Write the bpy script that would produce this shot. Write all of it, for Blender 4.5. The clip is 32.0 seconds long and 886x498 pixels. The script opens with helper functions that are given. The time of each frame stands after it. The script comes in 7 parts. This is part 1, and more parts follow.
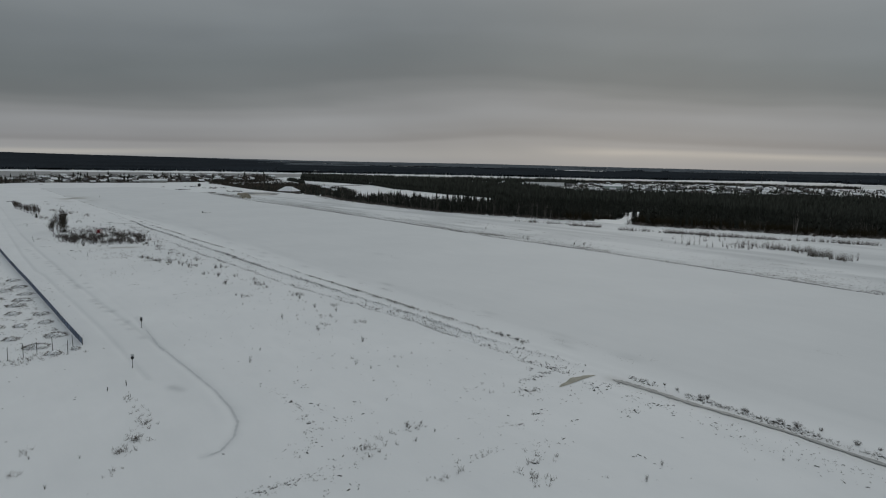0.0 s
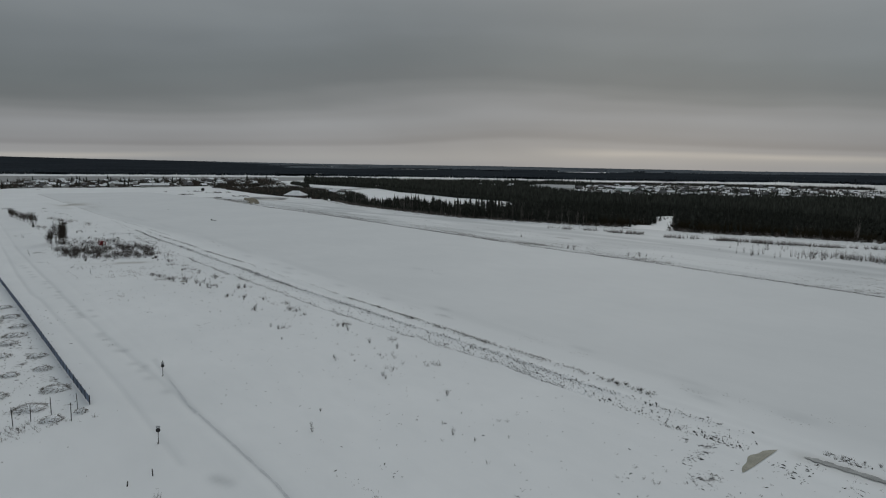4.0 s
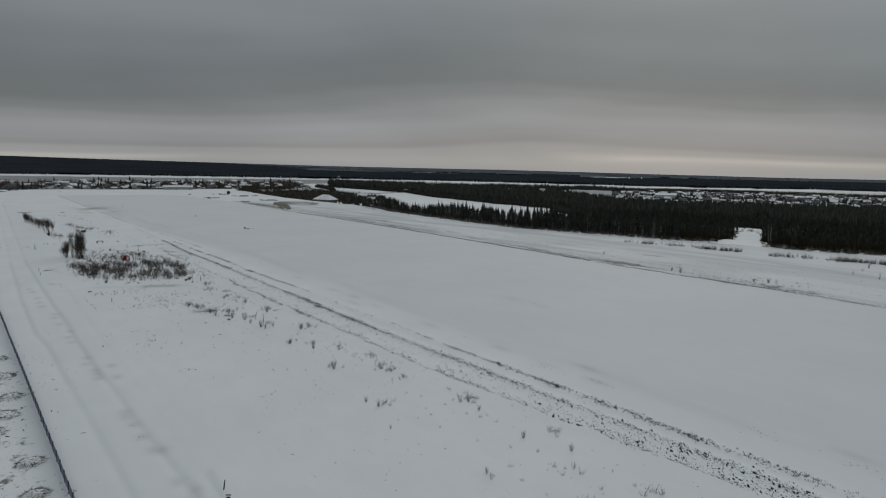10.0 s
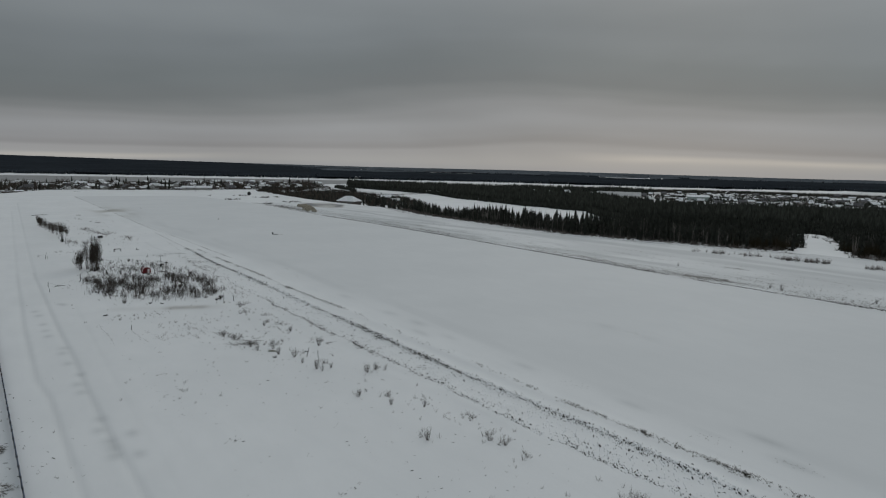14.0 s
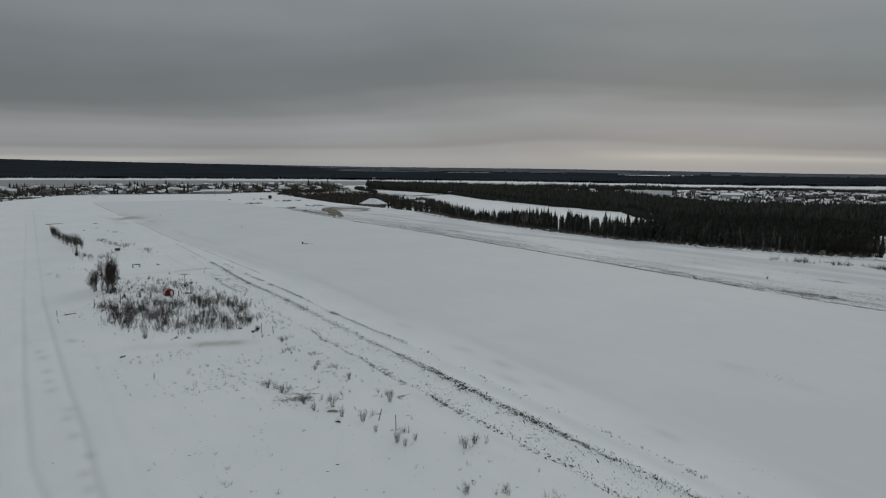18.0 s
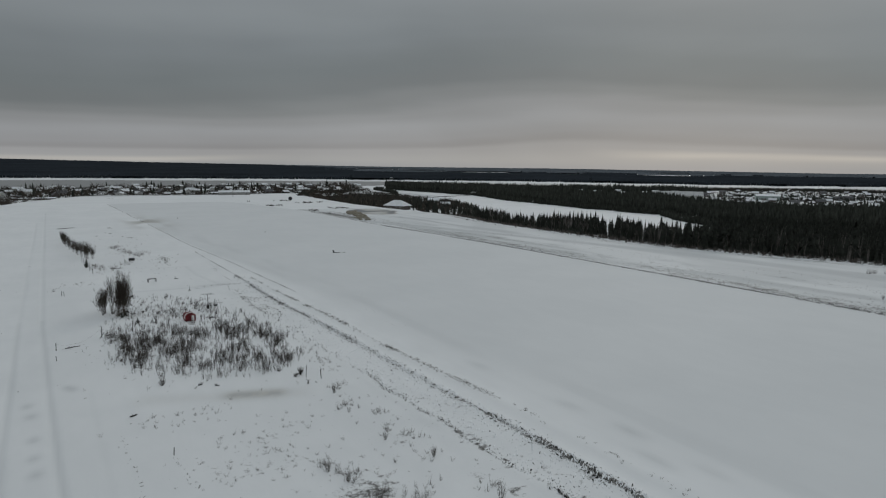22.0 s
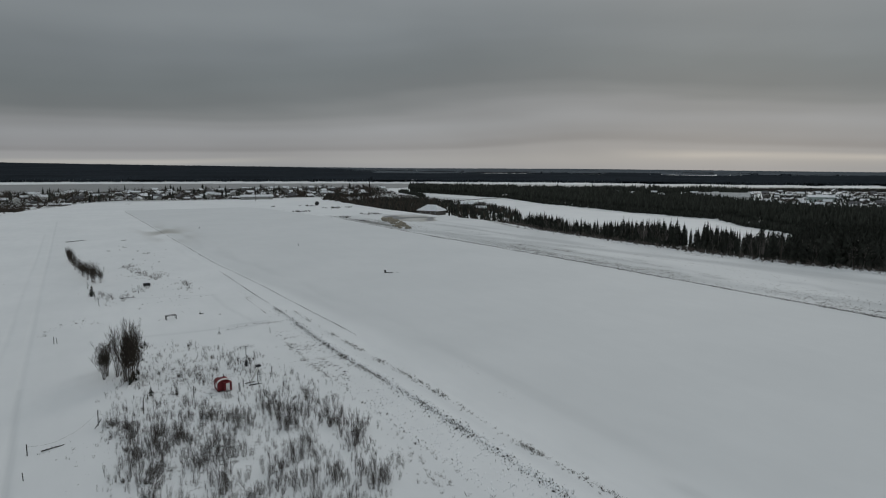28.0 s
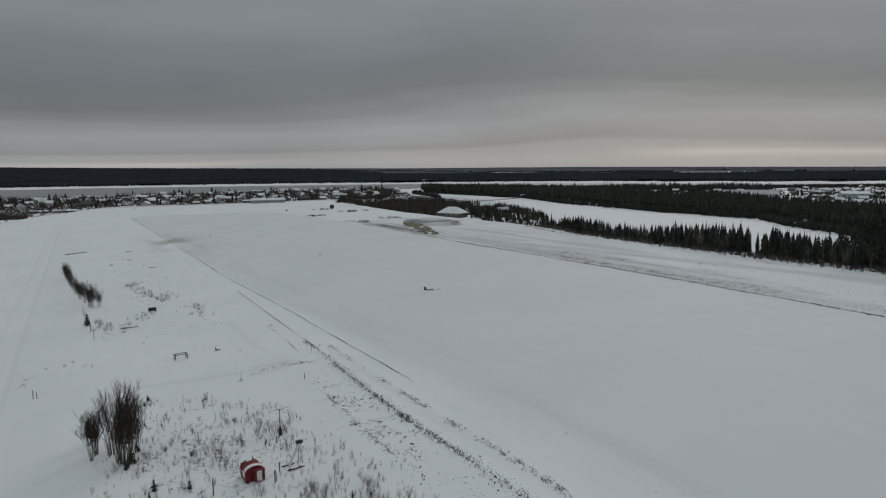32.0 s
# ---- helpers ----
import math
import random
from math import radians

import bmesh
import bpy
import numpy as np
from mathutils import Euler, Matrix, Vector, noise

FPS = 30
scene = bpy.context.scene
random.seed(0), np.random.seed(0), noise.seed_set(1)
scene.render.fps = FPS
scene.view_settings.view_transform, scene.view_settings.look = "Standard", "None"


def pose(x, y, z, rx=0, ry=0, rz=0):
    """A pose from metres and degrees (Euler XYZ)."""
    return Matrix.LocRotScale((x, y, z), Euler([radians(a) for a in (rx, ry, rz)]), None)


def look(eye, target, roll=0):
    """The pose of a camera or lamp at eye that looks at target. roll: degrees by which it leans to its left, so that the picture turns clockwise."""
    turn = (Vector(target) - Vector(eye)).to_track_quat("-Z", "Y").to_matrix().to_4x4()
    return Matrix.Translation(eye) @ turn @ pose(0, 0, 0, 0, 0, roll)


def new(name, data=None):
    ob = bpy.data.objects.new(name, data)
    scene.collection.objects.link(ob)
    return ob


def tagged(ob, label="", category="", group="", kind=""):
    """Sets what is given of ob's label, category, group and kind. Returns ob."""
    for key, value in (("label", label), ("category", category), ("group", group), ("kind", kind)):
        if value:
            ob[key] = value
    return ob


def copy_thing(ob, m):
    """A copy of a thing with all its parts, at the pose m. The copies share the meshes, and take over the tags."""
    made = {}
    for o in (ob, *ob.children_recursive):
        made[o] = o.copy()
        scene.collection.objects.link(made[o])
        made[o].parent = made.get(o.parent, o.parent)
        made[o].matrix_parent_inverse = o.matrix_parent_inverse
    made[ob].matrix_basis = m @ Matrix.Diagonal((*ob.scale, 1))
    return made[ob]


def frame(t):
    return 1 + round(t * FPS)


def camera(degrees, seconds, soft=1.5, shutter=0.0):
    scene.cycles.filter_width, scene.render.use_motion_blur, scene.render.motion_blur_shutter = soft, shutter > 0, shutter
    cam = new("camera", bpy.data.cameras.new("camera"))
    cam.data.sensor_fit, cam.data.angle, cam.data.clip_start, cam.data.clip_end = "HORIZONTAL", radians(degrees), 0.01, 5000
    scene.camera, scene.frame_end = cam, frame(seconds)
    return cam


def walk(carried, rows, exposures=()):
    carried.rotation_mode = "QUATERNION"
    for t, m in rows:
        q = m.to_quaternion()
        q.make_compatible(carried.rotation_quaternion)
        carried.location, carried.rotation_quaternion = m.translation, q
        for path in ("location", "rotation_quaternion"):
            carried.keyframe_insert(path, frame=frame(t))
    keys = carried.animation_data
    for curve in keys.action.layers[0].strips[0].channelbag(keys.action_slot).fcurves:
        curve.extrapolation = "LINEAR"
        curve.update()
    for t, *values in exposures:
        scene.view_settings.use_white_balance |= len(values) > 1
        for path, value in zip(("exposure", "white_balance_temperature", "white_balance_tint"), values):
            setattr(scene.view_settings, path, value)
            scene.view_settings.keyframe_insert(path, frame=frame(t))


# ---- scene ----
cam = camera(71.1, 32.0, soft=1.1)


PLAN = 1.25
PATH = [
    (0, (-0.231, -0.974, 24.032), (0.976, 0.596, 23.755), 1.0),
    (1, (0.256, 4.528, 23.962), (1.467, 6.096, 23.69), 1.0),
    (2, (0.747, 9.847, 24.046), (1.96, 11.414, 23.774), 0.9),
    (3, (1.25, 14.998, 24.044), (2.463, 16.566, 23.775), 0.8),
    (3.5, (1.541, 17.594, 24.059), (2.753, 19.163, 23.789), 0.7),
    (5.5, (2.784, 28.249, 24.159), (3.989, 29.822, 23.89), 0.9),
    (6, (3.159, 30.933, 24.118), (4.36, 32.509, 23.85), 0.9),
    (7, (3.893, 36.245, 24.047), (5.091, 37.825, 23.783), 0.9),
    (8, (4.695, 41.508, 24.072), (5.884, 43.094, 23.81), 1.1),
    (9, (5.44, 46.771, 24.126), (6.619, 48.365, 23.866), 1.2),
    (10, (6.17, 52.072, 24.092), (7.341, 53.673, 23.832), 1.2),
    (11, (6.97, 57.541, 23.97), (8.134, 59.147, 23.71), 1.3),
    (12, (7.675, 63.046, 23.874), (8.829, 64.659, 23.614), 1.3),
    (13, (8.333, 68.491, 23.861), (9.477, 70.11, 23.602), 1.4),
    (14, (8.927, 73.787, 24.042), (10.062, 75.413, 23.782), 1.3),
    (14.5, (9.309, 76.303, 24.113), (10.439, 77.932, 23.854), 1.4),
    (16.5, (10.547, 86.2, 24.587), (11.655, 87.844, 24.323), 0.9),
    (17, (10.861, 88.803, 24.638), (11.965, 90.45, 24.375), 0.7),
    (18, (11.588, 94.067, 24.677), (12.683, 95.72, 24.414), 0.6),
    (19, (12.316, 99.362, 24.692), (13.401, 101.021, 24.428), 0.4),
    (20, (13.053, 104.583, 24.697), (14.129, 106.248, 24.435), 0.3),
    (21, (13.768, 109.755, 24.789), (14.835, 111.426, 24.527), 0.4),
    (22, (14.451, 115.012, 24.885), (15.509, 116.688, 24.621), 0.6),
    (23, (15.188, 120.263, 24.947), (16.238, 121.945, 24.685), 0.8),
    (24, (15.946, 125.482, 25.022), (16.987, 127.17, 24.76), 0.7),
    (25, (16.714, 130.801, 25.1), (17.747, 132.494, 24.839), 0.5),
    (25.5, (17.018, 133.495, 25.097), (18.047, 135.19, 24.835), 0.4),
    (27.5, (18.288, 144.453, 25.189), (19.304, 146.156, 24.928), 0.3),
    (28, (18.645, 147.183, 25.226), (19.659, 148.887, 24.965), 0.2),
    (29, (19.39, 152.43, 25.255), (20.398, 154.138, 24.994), 0.1),
    (30, (20.13, 157.779, 25.367), (21.134, 159.489, 25.106), 0.1),
    (31, (20.817, 163.142, 25.467), (21.814, 164.856, 25.206), -0.2),
    (32, (21.446, 168.372, 25.51), (22.438, 170.089, 25.248), -0.5),
]
EXPOSURES = [(0.0, -0.04), (16.9, -0.03), (18.0, 0.045), (25.0, 0.05), (32.0, 0.05)]
walk(cam, [(t, look([c * PLAN for c in eye], [c * PLAN for c in target], roll)) for t, eye, target, roll in PATH], EXPOSURES)

# ---------------------------------------------------------------- sky and light
def build_world():
    w = bpy.data.worlds.new("overcast_sky")
    scene.world = w
    w.use_nodes = True
    nt = w.node_tree
    nt.nodes.clear()
    N, L = nt.nodes.new, nt.links.new
    out = N("ShaderNodeOutputWorld")
    mix = N("ShaderNodeMixShader")
    mix.inputs[0].default_value = 0.93
    sky = N("ShaderNodeTexSky")
    sky.sky_type, sky.sun_disc = "NISHITA", False
    sky.sun_elevation, sky.sun_rotation = radians(SUN_ELEVATION), radians(SUN_AZIMUTH)
    b1 = N("ShaderNodeBackground")
    b1.inputs[1].default_value = 0.03
    L(sky.outputs[0], b1.inputs[0])
    tc = N("ShaderNodeTexCoord")
    sep = N("ShaderNodeSeparateXYZ")
    L(tc.outputs["Generated"], sep.inputs[0])
    # long flat cloud bands: noise stretched along the horizon bends the layer heights
    mp = N("ShaderNodeMapping")
    mp.inputs["Scale"].default_value = (1.5, 1.5, 11.0)
    mp.inputs["Location"].default_value = (3.1, 0.4, 0.0)
    L(tc.outputs["Generated"], mp.inputs[0])
    n1 = N("ShaderNodeTexNoise")
    n1.inputs["Scale"].default_value = 1.0
    n1.inputs["Detail"].default_value = 4.0
    n1.inputs["Roughness"].default_value = 0.5
    L(mp.outputs[0], n1.inputs["Vector"])
    m1 = N("ShaderNodeMath")
    m1.operation = "MULTIPLY_ADD"
    m1.inputs[1].default_value, m1.inputs[2].default_value = 0.075, -0.0375
    L(n1.outputs["Fac"], m1.inputs[0])
    # the bend grows with height, so that the lowest layer stays level
    up = N("ShaderNodeMapRange")
    up.inputs["From Max"].default_value = 0.08
    L(sep.outputs["Z"], up.inputs["Value"])
    m1b = N("ShaderNodeMath")
    m1b.operation = "MULTIPLY"
    L(m1.outputs[0], m1b.inputs[0])
    L(up.outputs[0], m1b.inputs[1])
    add0 = N("ShaderNodeMath")
    add0.operation = "ADD"
    L(sep.outputs["Z"], add0.inputs[0])
    L(m1b.outputs[0], add0.inputs[1])
    # the edge of the dark cloud deck lies higher towards north-east than to both sides
    dot = N("ShaderNodeVectorMath")
    dot.operation = "DOT_PRODUCT"
    dot.inputs[1].default_value = (math.sin(radians(42)), math.cos(radians(42)), 0)
    L(tc.outputs["Generated"], dot.inputs[0])
    off = N("ShaderNodeMath")
    off.operation = "SUBTRACT"
    off.inputs[0].default_value = 1.0
    L(dot.outputs["Value"], off.inputs[1])
    off.use_clamp = True
    root = N("ShaderNodeMath")
    root.operation = "SQRT"
    L(off.outputs[0], root.inputs[0])
    lift = N("ShaderNodeMath")
    lift.operation = "MULTIPLY_ADD"
    lift.inputs[1].default_value, lift.inputs[2].default_value = 0.115, -0.014
    L(root.outputs[0], lift.inputs[0])
    lift2 = N("ShaderNodeMath")
    lift2.operation = "MULTIPLY"
    L(lift.outputs[0], lift2.inputs[0])
    L(up.outputs[0], lift2.inputs[1])
    add = N("ShaderNodeMath")
    add.operation = "ADD"
    L(add0.outputs[0], add.inputs[0])
    L(lift2.outputs[0], add.inputs[1])
    mr = N("ShaderNodeMapRange")
    mr.inputs["From Max"].default_value = 0.4
    L(add.outputs[0], mr.inputs["Value"])
    ramp = N("ShaderNodeValToRGB")
    ramp.color_ramp.interpolation = "EASE"
    e = ramp.color_ramp.elements
    stops = [(0.0, (0.30, 0.31, 0.32)), (0.010, (0.325, 0.33, 0.332)), (0.026, (0.299, 0.302, 0.309)), (0.034, (0.246, 0.249, 0.257)),
             (0.046, (0.264, 0.27, 0.281)), (0.066, (0.279, 0.288, 0.301)), (0.088, (0.243, 0.251, 0.26)), (0.108, (0.195, 0.206, 0.212)), (0.13, (0.161, 0.175, 0.181)),
             (0.16, (0.160, 0.178, 0.185)), (0.20, (0.184, 0.204, 0.215)), (0.26, (0.219, 0.240, 0.252)), (0.4, (0.248, 0.272, 0.288))]
    for pos, col in stops[1:-1]:
        e.new(pos / 0.4).color = (*col, 1)
    e[0].color, e[len(stops) - 1].color = (*stops[0][1], 1), (*stops[-1][1], 1)
    L(mr.outputs[0], ramp.inputs[0])
    # a bright slit under the cloud deck, broken along the skyline
    mp3 = N("ShaderNodeMapping")
    mp3.inputs["Scale"].default_value = (2.1, 2.1, 30.0)
    mp3.inputs["Location"].default_value = (0.7, 2.3, 0.0)
    L(tc.outputs["Generated"], mp3.inputs[0])
    n3 = N("ShaderNodeTexNoise")
    n3.inputs["Scale"].default_value = 1.0
    n3.inputs["Detail"].default_value = 3.0
    L(mp3.outputs[0], n3.inputs["Vector"])
    s1 = N("ShaderNodeMapRange")
    s1.interpolation_type = "SMOOTHSTEP"
    s1.inputs["From Min"].default_value, s1.inputs["From Max"].default_value = 0.30, 0.62
    s1.inputs["To Min"].default_value = 0.45
    L(n3.outputs["Fac"], s1.inputs["Value"])
    slit = N("ShaderNodeValToRGB")
    slit.color_ramp.interpolation = "EASE"
    q = slit.color_ramp.elements
    q[0].position, q[0].color = 0.008 / 0.4, (0, 0, 0, 1)
    q[1].position, q[1].color = 0.025 / 0.4, (0, 0, 0, 1)
    q.new(0.017 / 0.4).color = (1, 1, 1, 1)
    east = N("ShaderNodeMapRange")
    east.interpolation_type = "SMOOTHSTEP"
    east.inputs["From Min"].default_value, east.inputs["From Max"].default_value = 0.69, 0.80
    L(sep.outputs["X"], east.inputs["Value"])
    north = N("ShaderNodeMapRange")
    north.interpolation_type = "SMOOTHSTEP"
    north.inputs["From Min"].default_value, north.inputs["From Max"].default_value = 0.34, 0.10
    L(sep.outputs["X"], north.inputs["Value"])
    drop = N("ShaderNodeMath")
    drop.operation = "MULTIPLY_ADD"
    drop.inputs[1].default_value = 0.008 / 0.4
    L(north.outputs[0], drop.inputs[0])
    L(mr.outputs[0], drop.inputs[2])
    L(drop.outputs[0], slit.inputs[0])
    where = N("ShaderNodeMath")
    where.operation = "MAXIMUM"
    L(east.outputs[0], where.inputs[0])
    L(north.outputs[0], where.inputs[1])
    s0 = N("ShaderNodeMath")
    s0.operation = "MULTIPLY"
    L(where.outputs[0], s0.inputs[0])
    L(s1.outputs[0], s0.inputs[1])
    s2 = N("ShaderNodeMath")
    s2.operation = "MULTIPLY"
    L(s0.outputs[0], s2.inputs[0])
    L(slit.outputs[0], s2.inputs[1])
    lit = N("ShaderNodeMix")
    lit.data_type = "RGBA"
    lit.inputs["B"].default_value = (0.43, 0.418, 0.395, 1)
    L(s2.outputs[0], lit.inputs["Factor"])
    L(ramp.outputs[0], lit.inputs["A"])
    # towards the zenith the cloud thins and grows brighter
    top = N("ShaderNodeMapRange")
    top.interpolation_type = "SMOOTHSTEP"
    top.inputs["From Min"].default_value, top.inputs["From Max"].default_value = 0.3, 1.0
    L(sep.outputs["Z"], top.inputs["Value"])
    zen = N("ShaderNodeMix")
    zen.data_type = "RGBA"
    zen.inputs["B"].default_value = (*ZENITH, 1)
    L(top.outputs[0], zen.inputs["Factor"])
    L(lit.outputs["Result"], zen.inputs["A"])
    # soft mottling of the cloud base
    mp2 = N("ShaderNodeMapping")
    mp2.inputs["Scale"].default_value = (1.6, 1.6, 5.0)
    L(tc.outputs["Generated"], mp2.inputs[0])
    n2 = N("ShaderNodeTexNoise")
    n2.inputs["Scale"].default_value = 1.6
    n2.inputs["Detail"].default_value = 3.0
    L(mp2.outputs[0], n2.inputs["Vector"])
    mott = N("ShaderNodeMapRange")
    mott.inputs["From Min"].default_value, mott.inputs["From Max"].default_value = 0.3, 0.7
    mott.inputs["To Min"].default_value, mott.inputs["To Max"].default_value = 0.92, 1.08
    L(n2.outputs["Fac"], mott.inputs["Value"])
    # the deck is thicker towards north-west
    side = N("ShaderNodeMath")
    side.operation = "MULTIPLY_ADD"
    side.inputs[1].default_value, side.inputs[2].default_value = 0.21, -0.075
    front = N("ShaderNodeMath")
    front.operation = "MAXIMUM"
    front.inputs[1].default_value = 0.0
    L(sep.outputs["X"], front.inputs[0])
    L(front.outputs[0], side.inputs[0])
    high = N("ShaderNodeMapRange")
    high.interpolation_type = "SMOOTHSTEP"
    high.inputs["From Min"].default_value, high.inputs["From Max"].default_value = 0.06, 0.16
    L(sep.outputs["Z"], high.inputs["Value"])
    thick = N("ShaderNodeMath")
    thick.operation = "MULTIPLY_ADD"
    thick.inputs[2].default_value = 1.0
    L(side.outputs[0], thick.inputs[0])
    L(high.outputs[0], thick.inputs[1])
    both = N("ShaderNodeMath")
    both.operation = "MULTIPLY"
    L(thick.outputs[0], both.inputs[0])
    L(mott.outputs[0], both.inputs[1])
    mul = N("ShaderNodeVectorMath")
    mul.operation = "SCALE"
    L(zen.outputs["Result"], mul.inputs[0])
    L(both.outputs[0], mul.inputs["Scale"])
    b2 = N("ShaderNodeBackground")
    b2.inputs[1].default_value = 1.0
    L(mul.outputs[0], b2.inputs[0])
    L(b1.outputs[0], mix.inputs[1])
    L(b2.outputs[0], mix.inputs[2])
    L(mix.outputs[0], out.inputs[0])


SUN_ELEVATION, SUN_AZIMUTH = 24.0, 55.0
ZENITH = (0.555, 0.60, 0.625)
build_world()
sun = new("sun", bpy.data.lights.new("sun", "SUN"))
sun.data.energy, sun.data.angle, sun.data.color = 0.5, radians(25), (1.0, 0.96, 0.9)
sun.matrix_world = look((0, 0, 100), (-math.sin(radians(SUN_AZIMUTH)) * 100, -math.cos(radians(SUN_AZIMUTH)) * 100, 100 - 100 * math.tan(radians(SUN_ELEVATION))))


# ---------------------------------------------------------------- materials
def material(name, base, rough=0.8, vary=0.25, scale=1.0, fine=12.0, bump=0.0, dist=0.02, second=None, metal=0.0, spec=0.3, per_object=0.0):
    """A surface with a coarse and a fine variation of its colour, and relief."""
    m = bpy.data.materials.new(name)
    m.use_nodes = True
    nt = m.node_tree
    N, L = nt.nodes.new, nt.links.new
    p = nt.nodes["Principled BSDF"]
    p.inputs["Roughness"].default_value = rough
    p.inputs["Metallic"].default_value = metal
    p.inputs["Specular IOR Level"].default_value = spec
    geo = N("ShaderNodeTexCoord")
    n1, n2 = N("ShaderNodeTexNoise"), N("ShaderNodeTexNoise")
    n1.inputs["Scale"].default_value, n2.inputs["Scale"].default_value = scale, fine
    n1.inputs["Detail"].default_value = n2.inputs["Detail"].default_value = 4.0
    L(geo.outputs["Object"], n1.inputs["Vector"])
    L(geo.outputs["Object"], n2.inputs["Vector"])
    mixf = N("ShaderNodeMix")
    mixf.data_type = "FLOAT"
    mixf.inputs["Factor"].default_value = 0.45
    L(n1.outputs["Fac"], mixf.inputs["A"])
    L(n2.outputs["Fac"], mixf.inputs["B"])
    ramp = N("ShaderNodeValToRGB")
    dark = tuple(c * (1 - vary) for c in base)
    light = second or tuple(min(1.0, c * (1 + vary)) for c in base)
    ramp.color_ramp.elements[0].position, ramp.color_ramp.elements[1].position = 0.36, 0.64
    ramp.color_ramp.elements[0].color, ramp.color_ramp.elements[1].color = (*dark, 1), (*light, 1)
    L(mixf.outputs["Result"], ramp.inputs[0])
    col = ramp.outputs[0]
    if per_object:
        info = N("ShaderNodeObjectInfo")
        isl = N("ShaderNodeNewGeometry")
        sm = N("ShaderNodeMath")
        sm.operation = "ADD"
        L(info.outputs["Random"], sm.inputs[0])
        L(isl.outputs["Random Per Island"], sm.inputs[1])
        fr = N("ShaderNodeMath")
        fr.operation = "FRACT"
        L(sm.outputs[0], fr.inputs[0])
        rng = N("ShaderNodeMapRange")
        rng.inputs["To Min"].default_value, rng.inputs["To Max"].default_value = 1 - per_object, 1 + per_object
        L(fr.outputs[0], rng.inputs["Value"])
        sc = N("ShaderNodeVectorMath")
        sc.operation = "SCALE"
        L(col, sc.inputs[0])
        L(rng.outputs[0], sc.inputs["Scale"])
        col = sc.outputs[0]
    L(col, p.inputs["Base Color"])
    if bump:
        b = N("ShaderNodeBump")
        b.inputs["Strength"].default_value, b.inputs["Distance"].default_value = bump, dist
        L(n2.outputs["Fac"], b.inputs["Height"])
        L(b.outputs[0], p.inputs["Normal"])
    return m


def snow_ground():
    """Snow with soil showing through, a darkened floor under the woods, grey ice and packed tracks where the sheet's
    cover layer says.
    """
    m = bpy.data.materials.new("wind_packed_snow")
    m.use_nodes = True
    nt = m.node_tree
    N, L = nt.nodes.new, nt.links.new
    p = nt.nodes["Principled BSDF"]
    p.inputs["Roughness"].default_value = 0.75
    p.inputs["Specular IOR Level"].default_value = 0.15
    tc = N("ShaderNodeTexCoord")
    cov = N("ShaderNodeAttribute")
    cov.attribute_name = "cover"
    sep = N("ShaderNodeSeparateColor")
    L(cov.outputs["Color"], sep.inputs[0])

    def noise_tex(scale, detail=4.0, stretch=None, rough=0.55):
        n = N("ShaderNodeTexNoise")
        n.inputs["Scale"].default_value, n.inputs["Detail"].default_value, n.inputs["Roughness"].default_value = scale, detail, rough
        if stretch:
            mp = N("ShaderNodeMapping")
            mp.inputs["Scale"].default_value = stretch
            mp.inputs["Rotation"].default_value = (0, 0, radians(-14))
            L(tc.outputs["Object"], mp.inputs[0])
            L(mp.outputs[0], n.inputs["Vector"])
        else:
            L(tc.outputs["Object"], n.inputs["Vector"])
        return n.outputs["Fac"]

    def mixed(fac, a, b):
        x = N("ShaderNodeMix")
        x.data_type = "RGBA"
        for sock, v in (("Factor", fac), ("A", a), ("B", b)):
            if hasattr(v, "links"):
                L(v, x.inputs[sock])
            else:
                x.inputs[sock].default_value = v
        return x.outputs["Result"]

    def mapped(v, lo, hi, to0=0.0, to1=1.0):
        r = N("ShaderNodeMapRange")
        r.interpolation_type = "SMOOTHSTEP"
        r.inputs["From Min"].default_value, r.inputs["From Max"].default_value = lo, hi
        r.inputs["To Min"].default_value, r.inputs["To Max"].default_value = to0, to1
        L(v, r.inputs["Value"])
        return r.outputs[0]

    def maths(op, a, b):
        x = N("ShaderNodeMath")
        x.operation = op
        for k, v in enumerate((a, b)):
            if hasattr(v, "links"):
                L(v, x.inputs[k])
            else:
                x.inputs[k].default_value = v
        return x.outputs[0]

    broad, mid, fine = noise_tex(0.035, 5.0), noise_tex(0.35, 6.0, (1.0, 0.35, 1.0)), noise_tex(3.0, 6.0)
    col = mixed(mapped(broad, 0.3, 0.7), (0.735, 0.752, 0.762, 1), (0.782, 0.797, 0.806, 1))
    col = mixed(maths("MULTIPLY", mapped(mid, 0.35, 0.72), mapped(cov.outputs["Alpha"], 0.0, 1.0, 0.22, 0.05)), col, (0.664, 0.684, 0.696, 1))
    col = mixed(maths("MULTIPLY", sep.outputs["Blue"], mapped(noise_tex(0.25, 4.0, (1.0, 0.35, 1.0)), 0.25, 0.75, 0.84, 1.0)), col, (0.52, 0.54, 0.551, 1))
    ice = mixed(mapped(noise_tex(0.5, 4.0), 0.35, 0.65), (0.39, 0.37, 0.32, 1), (0.30, 0.297, 0.28, 1))
    ice = mixed(mapped(sep.outputs["Green"], 0.78, 0.88), ice, (0.15, 0.155, 0.16, 1))
    col = mixed(sep.outputs["Green"], col, ice)
    speck = maths("ADD", maths("MULTIPLY", noise_tex(1.3, 7.0, None, 0.7), 0.6), maths("MULTIPLY", noise_tex(0.32, 5.0), 0.4))
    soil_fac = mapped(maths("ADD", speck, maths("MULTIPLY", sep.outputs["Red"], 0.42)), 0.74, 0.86)
